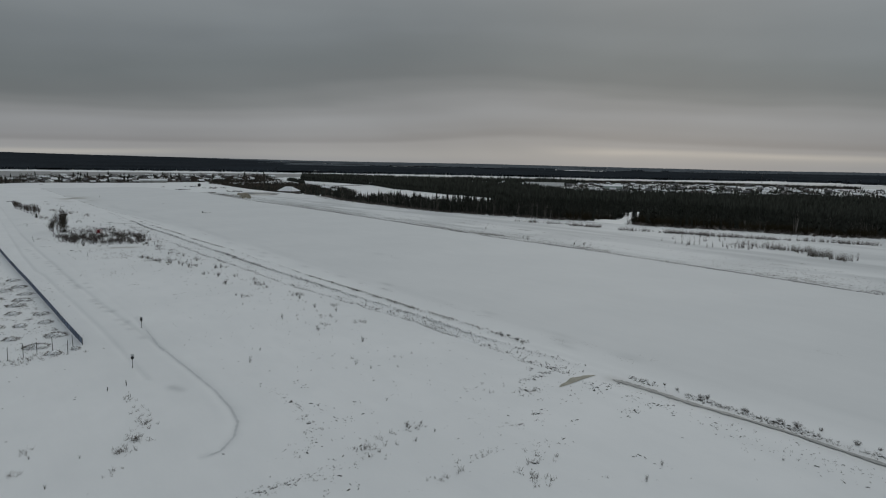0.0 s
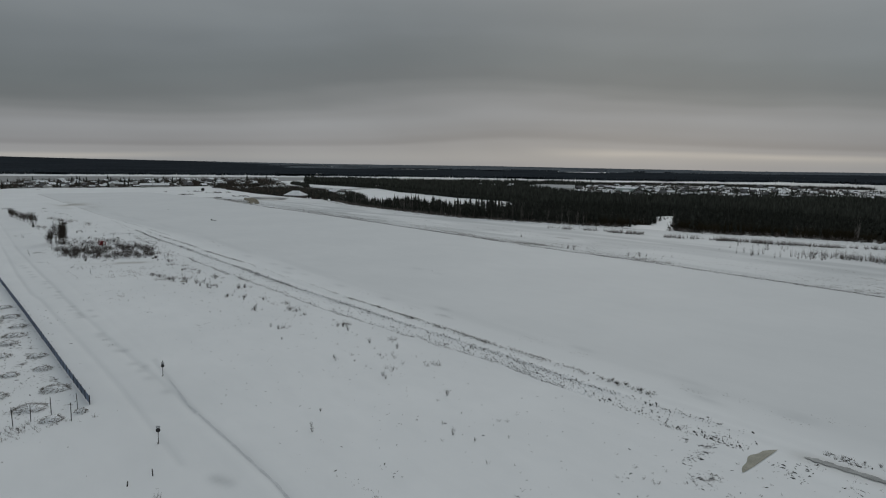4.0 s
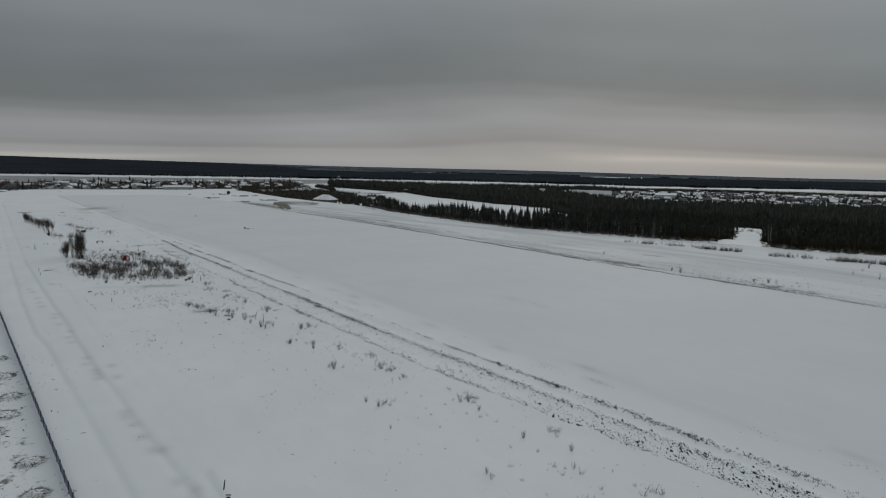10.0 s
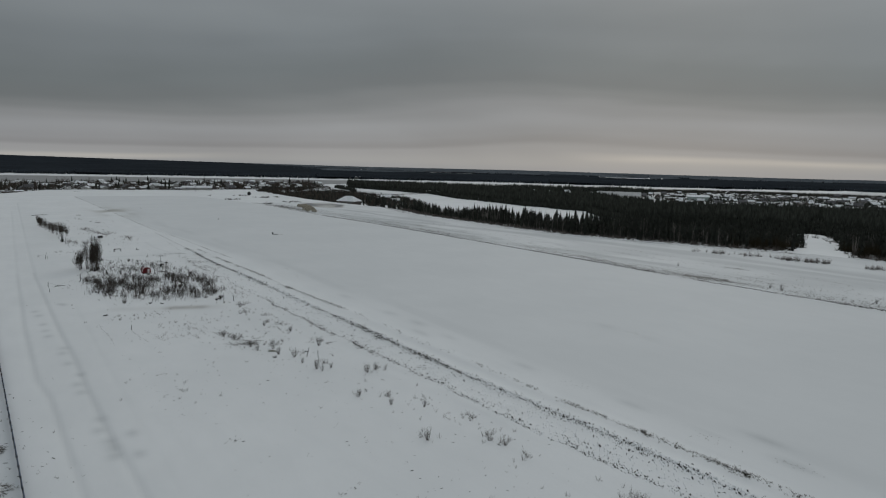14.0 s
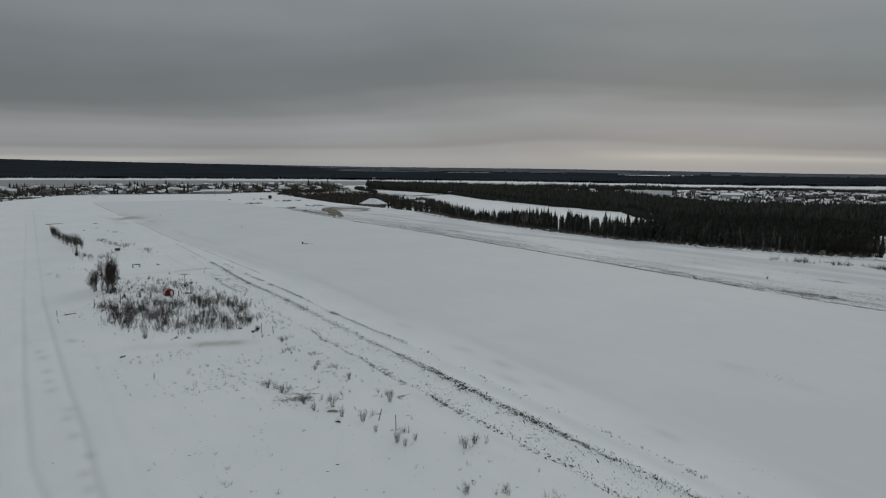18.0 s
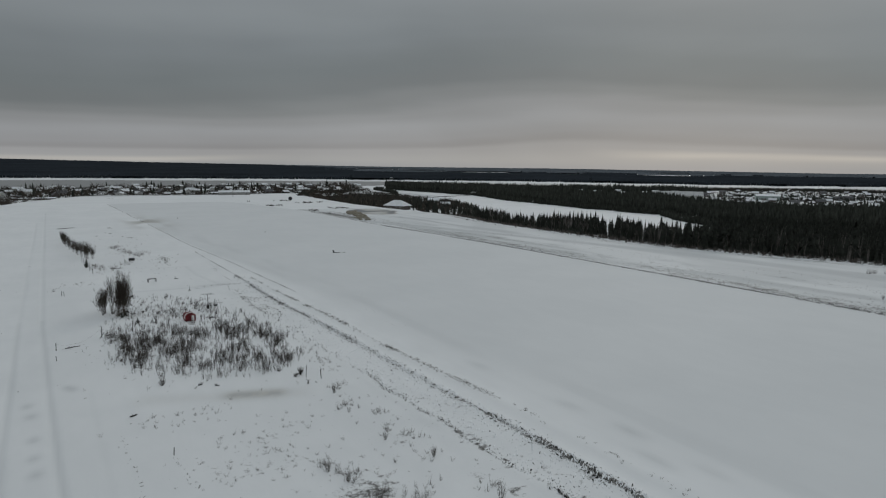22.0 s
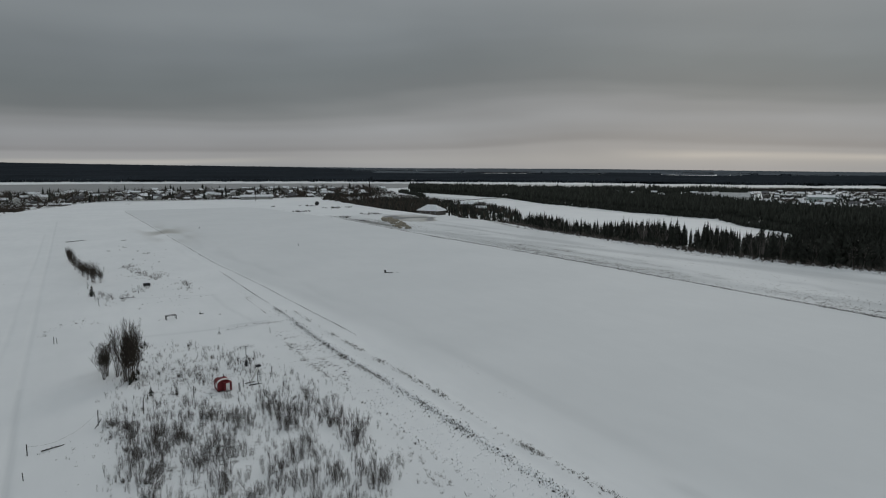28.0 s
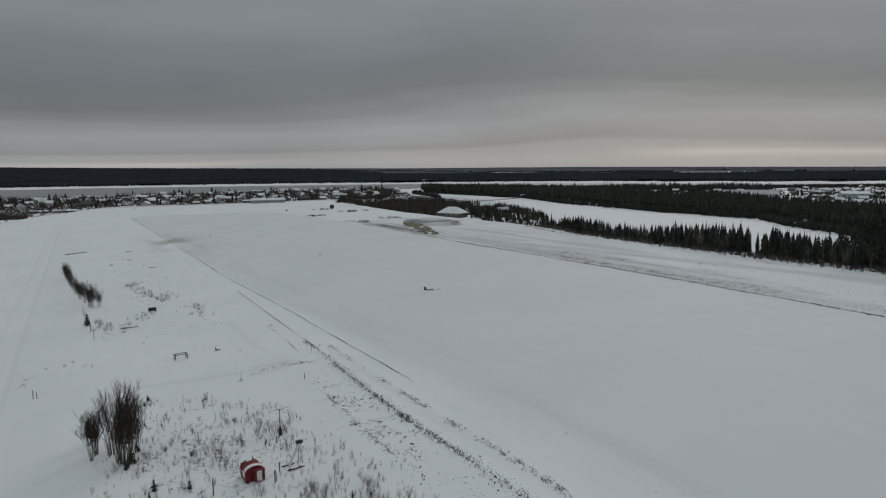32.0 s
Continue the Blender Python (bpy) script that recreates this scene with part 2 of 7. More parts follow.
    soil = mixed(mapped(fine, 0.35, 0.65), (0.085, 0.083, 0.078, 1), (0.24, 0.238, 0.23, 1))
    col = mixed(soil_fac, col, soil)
    L(col, p.inputs["Base Color"])
    h = maths("ADD", maths("MULTIPLY", mid, 0.6), maths("MULTIPLY", fine, 0.25))
    b = N("ShaderNodeBump")
    b.inputs["Distance"].default_value = 0.12
    L(mapped(cov.outputs["Alpha"], 0.0, 1.0, 0.32, 0.04), b.inputs["Strength"])
    L(h, b.inputs["Height"])
    L(b.outputs[0], p.inputs["Normal"])
    return m


SNOW_GROUND = snow_ground()
SNOW = material("fresh_snow", (0.78, 0.8, 0.82), 0.7, 0.07, 0.8, 6, 0.4, 0.05)
NEEDLES = material("dark_spruce_needles", (0.039, 0.042, 0.036), 0.95, 0.3, 0.6, 5, per_object=0.3, spec=0.0)
# one sheet for many crowns: the shade between them is in its dark colour
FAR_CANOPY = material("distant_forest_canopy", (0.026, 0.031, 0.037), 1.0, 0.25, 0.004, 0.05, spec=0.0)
# farthest canopy, made paler: distance haze is put into the base colour
HAZED_CANOPY = material("hazed_far_canopy", (0.092, 0.104, 0.117), 1.0, 0.45, 0.006, 0.05, spec=0.0)
FAR_NEEDLES = material("distant_spruce_canopy", (0.04, 0.048, 0.056), 1.0, 0.3, 0.02, 0.3, per_object=0.0, spec=0.0)
BARK = material("grey_brown_bark", (0.075, 0.062, 0.05), 0.9, 0.35, 2, 20, 0.3, per_object=0.2, spec=0.1)
TWIG = material("bare_willow_twigs", (0.118, 0.104, 0.094), 0.9, 0.3, 1, 8, per_object=0.4, spec=0.1)
PALE_TWIG = material("pale_birch_twigs", (0.17, 0.155, 0.145), 0.9, 0.3, 1, 8, per_object=0.4, spec=0.1)
WILLOW = material("brown_willow_stems", (0.092, 0.081, 0.074), 0.9, 0.3, 1, 8, per_object=0.4, spec=0.1)
BROWN_TWIG = material("brown_alder_twigs", (0.027, 0.023, 0.015), 0.95, 0.35, 0.05, 0.6, spec=0.0)
ALDER = material("dense_alder_twigs", (0.058, 0.048, 0.040), 0.9, 0.3, 1, 8, per_object=0.3, spec=0.1)
DRYGRASS = material("dry_brown_grass", (0.105, 0.096, 0.083), 0.9, 0.35, 1, 9, per_object=0.4, spec=0.1)
SOIL = material("frozen_soil", (0.062, 0.06, 0.057), 0.95, 0.4, 1.5, 10, 0.6, 0.05, per_object=0.4, spec=0.1)


S = PLAN  # metres for one unit of the plan below


# ---------------------------------------------------------------- mesh helpers
class Shape:
    """Gathers points and faces, then becomes a mesh."""

    def __init__(self):
        self.v, self.f, self.k = [], [], []

    def add(self, pts, faces, mat=0):
        o = len(self.v)
        self.v += [tuple(q) for q in pts]
        self.f += [tuple(i + o for i in face) for face in faces]
        self.k += [mat] * len(faces)
        return self

    def box(self, x0, y0, z0, x1, y1, z1, mat=0, m=None, bevel=0.0):
        b = min(bevel, (x1 - x0) * 0.45, (y1 - y0) * 0.45, (z1 - z0) * 0.45)
        if b <= 0:
            q = [(x, y, z) for z in (z0, z1) for x, y in ((x0, y0), (x1, y0), (x1, y1), (x0, y1))]
            fs = [(3, 2, 1, 0), (4, 5, 6, 7), (0, 1, 5, 4), (1, 2, 6, 5), (2, 3, 7, 6), (3, 0, 4, 7)]
        else:
            ring = lambda i, z: [(x0 + i, y0 + b, z), (x0 + b, y0 + i, z), (x1 - b, y0 + i, z), (x1 - i, y0 + b, z), (x1 - i, y1 - b, z), (x1 - b, y1 - i, z), (x0 + b, y1 - i, z), (x0 + i, y1 - b, z)]
            q = ring(b, z0) + ring(0, z0 + b) + ring(0, z1 - b) + ring(b, z1)
            fs = [tuple(range(7, -1, -1)), tuple(range(24, 32))]
            fs += [(r * 8 + j, r * 8 + (j + 1) % 8, r * 8 + 8 + (j + 1) % 8, r * 8 + 8 + j) for r in range(3) for j in range(8)]
        if m is not None:
            q = [tuple(m @ Vector(c)) for c in q]
        return self.add(q, fs, mat)

    def tube(self, a, b, r0, r1, n=6, mat=0, caps=True):
        a, b = Vector(a), Vector(b)
        d = (b - a).normalized()
        u = d.orthogonal().normalized()
        w = d.cross(u)
        q = [c + (u * math.cos(2 * math.pi * i / n) + w * math.sin(2 * math.pi * i / n)) * r for c, r in ((a, r0), (b, r1)) for i in range(n)]
        fs = [(i, (i + 1) % n, n + (i + 1) % n, n + i) for i in range(n)]
        if caps:
            fs += [tuple(range(n - 1, -1, -1)), tuple(range(n, 2 * n))]
        return self.add(q, fs, mat)

    def path(self, pts, radii, n=5, mat=0):
        for i in range(len(pts) - 1):
            self.tube(pts[i], pts[i + 1], radii[i], radii[i + 1], n, mat)
        return self

    def mesh(self, name, *mats, smooth=False):
        me = bpy.data.meshes.new(name)
        me.from_pydata(self.v, [], self.f)
        for q in mats:
            me.materials.append(q)
        if len(mats) > 1:
            me.polygons.foreach_set("material_index", self.k)
        if smooth:
            me.polygons.foreach_set("use_smooth", [True] * len(self.f))
        me.update()
        return me

    def tris(self):
        """Points and triangles as arrays, for scattering."""
        t = []
        for face in self.f:
            t += [(face[0], face[i], face[i + 1]) for i in range(1, len(face) - 1)]
        return np.array(self.v, float), np.array(t, int)


def part(name, me, parent, label="", m=None):
    ob = new(name, me)
    ob.parent = parent
    if m is not None:
        ob.matrix_basis = m
    return tagged(ob, label)


def scattered(name, templates, spots, mat, second=None, lie=True):
    """One mesh of many copies. spots: rows of template, x, y, lift over the ground, turn, width, height; a template is (points, triangles) or has a third entry of material numbers."""
    V, T, K, o = [], [], [], 0
    spots = np.array(spots, float)
    if lie:
        spots[:, 3] += height(spots[:, 1], spots[:, 2])
    for k, tpl in enumerate(templates):
        v, t = tpl[0], tpl[1]
        s = spots[spots[:, 0] == k]
        if not len(s):
            continue
        c, d = np.cos(s[:, 4])[:, None], np.sin(s[:, 4])[:, None]
        wx = (v[None, :, 0] * c - v[None, :, 1] * d) * s[:, 5:6] + s[:, 1:2]
        wy = (v[None, :, 0] * d + v[None, :, 1] * c) * s[:, 5:6] + s[:, 2:3]
        wz = v[None, :, 2] * s[:, 6:7] + s[:, 3:4]
        V.append(np.stack([wx, wy, wz], -1).reshape(-1, 3))
        T.append((t[None] + (np.arange(len(s)) * len(v))[:, None, None]).reshape(-1, 3) + o)
        K.append(np.tile(tpl[2] if len(tpl) > 2 else np.zeros(len(t), int), len(s)))
        o += len(s) * len(v)
    V, T, K = np.concatenate(V), np.concatenate(T), np.concatenate(K)
    me = bpy.data.meshes.new(name)
    me.vertices.add(len(V))
    me.vertices.foreach_set("co", (V * S).ravel())
    me.loops.add(len(T) * 3)
    me.loops.foreach_set("vertex_index", T.ravel())
    me.polygons.add(len(T))
    me.polygons.foreach_set("loop_start", np.arange(len(T)) * 3)
    me.materials.append(mat)
    if second:
        me.materials.append(second)
        me.polygons.foreach_set("material_index", K)
    me.update(calc_edges=True)
    me.validate()
    return new(name, me)


# ---------------------------------------------------------------- the lie of the land
rng = np.random.default_rng(11)
RW_L = lambda y: np.interp(y, (-60, 15, 61, 109, 169, 214, 232, 245, 263, 275, 291, 319, 379, 422, 546), (61.5, 60.0, 58.4, 56.6, 55.4, 54.6, 54.2, 53.6, 52.7, 52.4, 51.3, 49.5, 47.8, 46.4, 42.7))   # the runway's near edge
BAND = lambda y: np.interp(y, (10, 44, 49, 56, 63, 75, 87, 97, 105, 112, 120, 128, 136, 148, 161, 172, 184, 197, 205, 213, 224, 240, 255, 270, 301, 340), (57.4, 57.1, 57.0, 56.0, 55.2, 55.0, 54.2, 53.5, 53.1, 52.9, 52.3, 51.9, 51.7, 51.3, 51.0, 50.4, 50.0, 49.8, 49.6, 49.3, 48.7, 48.7, 48.6, 48.4, 48.0, 46.4))   # the ploughed windrow
OUTER = lambda y: np.interp(y, (20, 57, 66, 77, 83, 90, 97, 104, 112, 120, 130, 140, 150, 160, 172, 186, 195, 215, 224, 232, 238, 262), (53.5, 52.4, 52.0, 51.6, 51.0, 49.8, 49.2, 48.2, 47.5, 47.2, 46.9, 46.4, 46.0, 45.6, 45.0, 44.7, 44.2, 43.7, 43.2, 43.6, 43.3, 46.5))   # where its clods end
CREST = lambda y: np.interp(y, (10, 37, 57, 67, 72, 81, 91, 98, 108, 117, 134, 165, 170, 178, 185, 192, 205, 213, 220, 230, 241, 250), (60.6, 59.3, 58.5, 58.1, 57.7, 57.0, 56.7, 56.3, 55.9, 55.4, 55.1, 54.1, 53.8, 53.2, 52.8, 52.3, 52.5, 52.2, 51.8, 51.3, 50.9, 50.7))   # the row of tufts between windrow and runway
RW_R = lambda y: np.interp(y, (40, 110, 150, 200, 270, 320, 345, 416, 455, 500, 526, 552), (138.5, 138, 135.2, 135.2, 134.2, 132.3, 130.6, 130.6, 128, 122, 118.5, 110))          # its far edge
FENCE_X = lambda y: 10.22 - 0.0486 * (y - 88)
WOOD_EDGE = [(-400, 330), (-100, 290), (40, 268), (74, 256), (93, 241), (108, 235), (125, 229), (135, 223), (145, 218), (157, 216), (172, 212), (180, 206), (189, 201), (202, 197), (219, 190), (233, 185), (246, 182), (262, 181), (300, 181), (340, 183), (380, 192), (420, 206)]
NEAR_BANK = [(-5600, 760), (-1500, 960), (-53, 950), (100, 926), (300, 926), (395, 940), (455, 975), (500, 890), (545, 815), (600, 755), (690, 690), (780, 655), (850, 638), (905, 606), (950, 556), (985, 495), (1012, 425), (1062, 318), (1132, 180), (1250, -50), (1480, -500), (2600, -2200)]
FAR_BANK = [(-5600, 1900), (-1500, 1620), (-100, 1530), (72, 1510), (270, 1450), (450, 1390), (628, 1300), (760, 1205), (865, 1125), (935, 1040), (1005, 955), (1050, 885), (1095, 822), (1150, 768), (1262, 700), (1380, 630), (1440, 530), (1360, 455), (1420, 400), (1700, 200), (1900, -300), (3100, -2300)]
BROW = [(-400, 345), (-100, 305), (40, 283), (74, 271), (93, 256), (108, 250), (125, 244), (145, 233), (172, 226), (189, 215), (202, 208), (219, 201), (235, 196), (270, 190), (340, 188), (420, 186), (443, 183), (487, 180), (527, 182), (582, 186), (640, 205), (700, 280), (780, 325), (900, 352)]   # y and x of the terrace edge
WEST_BROW = [(300, -60), (440, -26), (522, -13.5), (557, -7.5), (576, -1), (596, 8), (618, 18), (644, 29), (674, 42), (700, 62)]   # its western counterpart
LAKE = [(262, 284), (300, 308), (322, 351), (346, 380), (344, 430), (348, 477), (357, 551), (372, 600), (385, 650), (380, 700), (377, 790), (370, 818), (352, 800), (336, 725), (322, 690), (312, 640), (305, 572), (290, 525), (266, 488), (240, 462), (222, 436), (212, 400), (208, 350), (211, 300), (220, 280)]
GLADE = [(185, 146), (189, 155), (202, 167), (212, 173), (222, 176), (244, 183), (262, 194), (280, 205), (298, 216), (312, 214), (306, 201), (288, 189), (266, 178), (243, 169), (224, 160), (214, 154), (200, 147)]


def inside(poly, x, y):
    x, y = np.asarray(x, float), np.asarray(y, float)
    hit = np.zeros(np.broadcast(x, y).shape, bool)
    for (x0, y0), (x1, y1) in zip(poly, poly[1:] + poly[:1]):
        if y0 == y1:
            continue
        cross = ((y0 > y) != (y1 > y)) & (x < (x1 - x0) * (y - y0) / (y1 - y0) + x0)
        hit ^= cross
    return hit


def wood_edge(y):
    a = np.array(WOOD_EDGE)
    return np.interp(y, a[:, 0], a[:, 1])


RIVER = NEAR_BANK + FAR_BANK[::-1]
BEYOND = FAR_BANK + [(6000, -2300), (6000, 6000), (-5600, 6000)]


def wave(x, y, s, seed=0):
    """A smooth, cheap, endless relief of about -1 to 1."""
    r = np.random.default_rng(seed)
    out = 0.0
    for k in range(6):
        a, ph, q = r.uniform(0, 6.28), r.uniform(0, 6.28), r.uniform(0.6, 1.9)
        out = out + np.sin((x * np.cos(a) + y * np.sin(a)) * q / s + ph + 1.3 * np.sin((x * np.sin(a) - y * np.cos(a)) * 0.7 * q / s + ph * 2))
    return out / 3.0


def bump_line(d, w):
    return np.exp(-(d / w) ** 2)


def far_rise(x, y):
    r = np.hypot(x, y)
    east = np.clip((63.0 - np.degrees(np.arctan2(x, y))) / 22.0, 0.0, 1.0)
    west = np.clip((28.0 - np.degrees(np.arctan2(x, y))) / 28.0, 0.0, 1.3)
    return np.clip((r - 1600) / 3400, 0, 1.3) ** 1.3 * 21.0 * east * (1 + 0.85 * west)


def track_distance(x, y, pts):
    best = np.full(np.shape(x), 1e9)
    for (x0, y0), (x1, y1) in zip(pts, pts[1:]):
        dx, dy = x1 - x0, y1 - y0
        t = np.clip(((x - x0) * dx + (y - y0) * dy) / (dx * dx + dy * dy), 0, 1)
        best = np.minimum(best, np.hypot(x - x0 - t * dx, y - y0 - t * dy))
    return best


LOOP = [(18.8, 100), (18.0, 82.4), (18.6, 71.8), (19.0, 62.8), (18.8, 57.4), (18.2, 53.7), (16.9, 50.9), (15.1, 48.9), (13.4, 48.5)]
RUTS = [[(11.2, 480), (11.6, 330), (11.8, 260), (12.0, 225), (13.0, 189), (13.6, 171), (14.2, 158), (14.4, 147), (15.0, 131), (15.6, 123), (15.9, 114), (17.2, 95), (18.0, 80)],
        [(8.5, 420), (8.8, 300), (9.0, 230), (9.4, 178), (10.1, 153), (11.0, 146), (11.7, 130), (12.4, 116), (13.4, 95), (14.0, 70)],
        [(16.6, 190), (17.2, 148), (17.9, 123), (18.2, 106), (18.6, 90)]]
SHORE_ROAD = [(190, -80), (182, 20), (179, 52), (178, 80), (176, 95), (178, 115), (181, 137), (180, 150), (178, 165), (179, 188), (174, 215), (168, 245), (160, 280), (151, 318), (140, 350), (134, 375)]
VILLAGE_EAST = [(560, 548), (528, 512), (505, 482), (478, 440), (468, 412), (468, 386), (482, 358), (506, 325), (550, 275), (620, 205), (710, 125), (800, 40), (900, -60), (1110, -60), (1040, 140), (985, 285), (945, 420), (925, 500), (880, 575), (810, 618), (760, 625), (700, 606), (655, 566), (600, 548)]
ISLE_HOUSES = [(562, 668, 1), (564, 642, 5), (606, 649, 0), (540, 584, 7), (601, 605, 2), (637, 618, 1), (589, 574, 5), (639, 591, 0), (549, 596, 3), (575, 655, 3), (612, 590, 6)]   # houses in the forest, with their kind
FOREST_ISLE = [(300, 300), (330, 340), (352, 380), (352, 430), (356, 477), (374, 540), (378, 600), (390, 652), (384, 705), (372, 792), (402, 875), (440, 958), (455, 958), (495, 875), (540, 800), (595, 742), (680, 680), (745, 640), (760, 600), (700, 606), (655, 566), (600, 548), (560, 548), (528, 512), (505, 482), (478, 440), (468, 412), (468, 386), (506, 325), (600, 300)]
BLOTCHES = [(13.1, 162.3), (13.4, 157.4), (13.7, 148.9), (13.8, 146.0), (14.2, 134.6), (14.7, 131.8), (14.7, 128.4), (16.5, 127.8), (15.4, 115.0), (15.1, 192.5), (11.4, 185.9), (11.7, 179.6), (11.8, 175.4), (12.0, 172.0), (11.0, 189.2), (14.6, 193.4), (15.8, 65.8), (16.2, 65.0), (15.5, 66.4), (13.4, 164.8), (14.2, 152.5), (14.6, 137.5), (14.8, 130.2), (16.6, 132.5), (15.5, 116.5), (15.7, 113.0), (15.8, 109.6), (16.0, 106.4), (16.7, 106.0), (16.4, 99.7), (16.6, 96.3), (16.7, 93.1), (17.2, 87.5), (17.2, 97.8)]   # trodden spots on the road
GREY_GROWTH = [(28, 165, 3.5, 3.5), (31, 171, 2.5, 2.5), (25, 178, 4, 1.6), (35, 158, 3, 4), (40, 176, 2.5, 4), (41, 163, 2, 4), (34, 156, 3, 4), (30, 215, 10, 15), (43, 150, 2, 6), (40, 130, 4, 6), (20, 41, 4, 3), (47, 44, 5, 2)]   # low growth showing through the snow
SCRUB_SHORE = [(262, 690), (292, 640), (286, 600), (312, 640), (330, 700), (318, 760), (280, 770)]
SCRAPES = [[(26.9, 277.8), (33.8, 276.4), (41.1, 274.4)], [(22.8, 248.4), (26.7, 247.0), (34.9, 246.6), (42.8, 246.9), (46.7, 246.2)], [(37.9, 245.0), (40.5, 245.4), (43.1, 246.2)], [(38.8, 247.6), (41.7, 247.9), (44.8, 248.0)], [(41.1, 274.4), (41.2, 260.8), (43, 247)]]   # old plough marks
SMUDGES = [(65.6, 57.0), (63.5, 54.8), (62.0, 52.4), (64.3, 44.6), (65.4, 45.7), (65.3, 72.2), (61.5, 97), (64.4, 101), (61.7, 105), (60.8, 112.8), (59.7, 128.3), (58.7, 176.3), (59.3, 160.7), (59.9, 153), (59.5, 144.5), (57.1, 148.2), (84.2, 137.1), (85.1, 128.6)]   # grey smears on the runway
SAND_PATCH = [(146, 412), (152, 430), (157, 441), (176, 445), (177, 417), (168, 406), (158, 401), (149, 405)]
VERGE_STAINS = [(141, 352, 2.0, 8, 1.2), (149, 338, 2.2, 12, 1.2), (150, 320, 2.0, 9, 1.1), (148, 300, 2.2, 9, 1.3), (148.5, 285, 2.0, 9, 1.2), (142.6, 308, 2.5, 5, 1.2), (149, 357, 1.6, 6, 1.0), (152, 262, 1.8, 8, 1.0), (143, 248, 1.6, 6, 0.9), (147, 236, 1.4, 5, 1.1), (139, 262, 1.4, 6, 1.0), (155, 222, 1.5, 7, 1.0), (146, 205, 1.5, 6, 1.0), (158, 190, 1.4, 6, 1.1), (150, 178, 1.4, 5, 1.0), (160, 160, 1.2, 4, 0.9), (152, 150, 1.2, 5, 0.8)]   # trodden grey patches on the far verge
ICE_TRACK = [(56.2, 40.6), (56.4, 39.1), (56.7, 36), (57.0, 31), (58.0, 23), (58.0, 14), (58, -10)]


def height(x, y):
    rl, rr = RW_L(y), RW_R(y)
    on_runway = (x > rl) & (x < rr) & (y < 546)
    field = 0.10 * wave(x, y, 7.0, 1) + 0.16 * wave(x, y, 26.0, 2) + 0.035 * wave(x, y, 1.6, 3)
    z = np.where(on_runway, 0.02 * wave(x, y, 18.0, 4), field)
    soft = np.clip(np.minimum(np.abs(x - rl), np.abs(x - rr)) / 4.0, 0, 1)
    z = z * np.where(y < 546, 0.35 + 0.65 * soft, 1)
    # ploughed windrows on both sides of the runway
    n = 0.5 + 0.5 * wave(x, y, 3.0, 5)
    live = np.clip((560 - y) / 30, 0, 1) * np.clip((y + 60) / 40, 0, 1)
    z = z + live * (0.10 + 0.22 * n) * np.where(y < 255, bump_line(x - CREST(y), 0.8), 0.4 * bump_line(x - rl + 0.3, 0.5))
    z = z + live * np.clip((300 - y) / 60, 0.25, 1) * (0.12 + 0.3 * n) * bump_line(x - BAND(y), 0.7)
    z = z + live * np.clip((270 - y) / 40, 0, 1) * 0.18 * n * bump_line(x - OUTER(y), 0.9)
    z = z + live * (0.2 + 0.25 * n) * bump_line(x - rr - 0.5, 0.9) + live * 0.18 * n * bump_line(x - rr - 9, 3.0)
    # the road along the fence with its ruts
    road = bump_line(x - 13.5, 5.0) * np.clip((y - 60) / 20, 0, 1)
    z = z * (1 - 0.75 * road)
    rut = np.zeros(np.shape(x))
    for line, deep in zip(RUTS, (0.11, 0.09, 0.02)):
        rut = np.maximum(rut, deep * bump_line(track_distance(x, y, line), 0.32))
    z = z - rut
    d = track_distance(x, y, LOOP)
    z = z - np.interp(y, (60, 75), (0.08, 0.03)) * bump_line(d, 0.5) + 0.03 * bump_line(d - 1.0, 0.5)
    d = track_distance(x, y, ICE_TRACK)
    z = z - 0.10 * bump_line(d, 1.1) + 0.06 * bump_line(d - 2.4, 0.8)
    # a heap where the windrow meets the turning place, a bank along the woods
    z = z + 0.45 * bump_line(np.hypot(x - 53.0, (y - 43.5) * 0.8), 2.0)
    z = z + 0.5 * bump_line(x - (wood_edge(y) - 9), 5.0) * (np.abs(y - 200) < 400)
    # the spoil heap by the far end of the runway
    z = z + 0.5 * bump_line(np.hypot((x - 143) / 1.0, (y - 400) / 2.6), 6.0)
    # the land falls from the terrace to the floodplain, and a little to the western village
    b = np.array(BROW)
    u = np.clip((x - np.interp(y, b[:, 0], b[:, 1])) / 16.0, 0, 1)
    ramp = 0.62 * bump_line(track_distance(x, y, [(195, 152), (250, 180), (300, 206)]), 15.0)     # the gentle slope of the glade
    v = np.clip((y - 640) / 50.0, 0, 1)
    z = z - np.maximum(4.5 * u * u * (3 - 2 * u) * (1 - ramp) * (y < 905), np.where(y > 900, 4.5, 1.5) * v * v * (3 - 2 * v))
    w = np.array(WEST_BROW)
    q = np.clip((np.interp(y, w[:, 0], w[:, 1]) - x) / 16.0, 0, 1) * np.clip((y - 300) / 120.0, 0, 1) * (x < 66)
    z = np.minimum(z, z * 0.3 - 2.4 * q * q * (3 - 2 * q))
    z = np.where(inside(LAKE, x, y), -5.1 + 0.02 * wave(x, y, 30, 6), z)
    z = np.where(inside(RIVER, x, y), -6.0 + 0.02 * wave(x, y, 30, 7), z)
    return z + far_rise(x, y)


def ground_at(x, y):
    return float(height(np.array([float(x)]), np.array([float(y)]))[0])


def stand(x, y, turn=0.0, lift=0.0):
    """The pose of a thing on the ground at a place of the plan."""
    return pose(x * S, y * S, ground_at(x, y) * S + lift, 0, 0, turn)


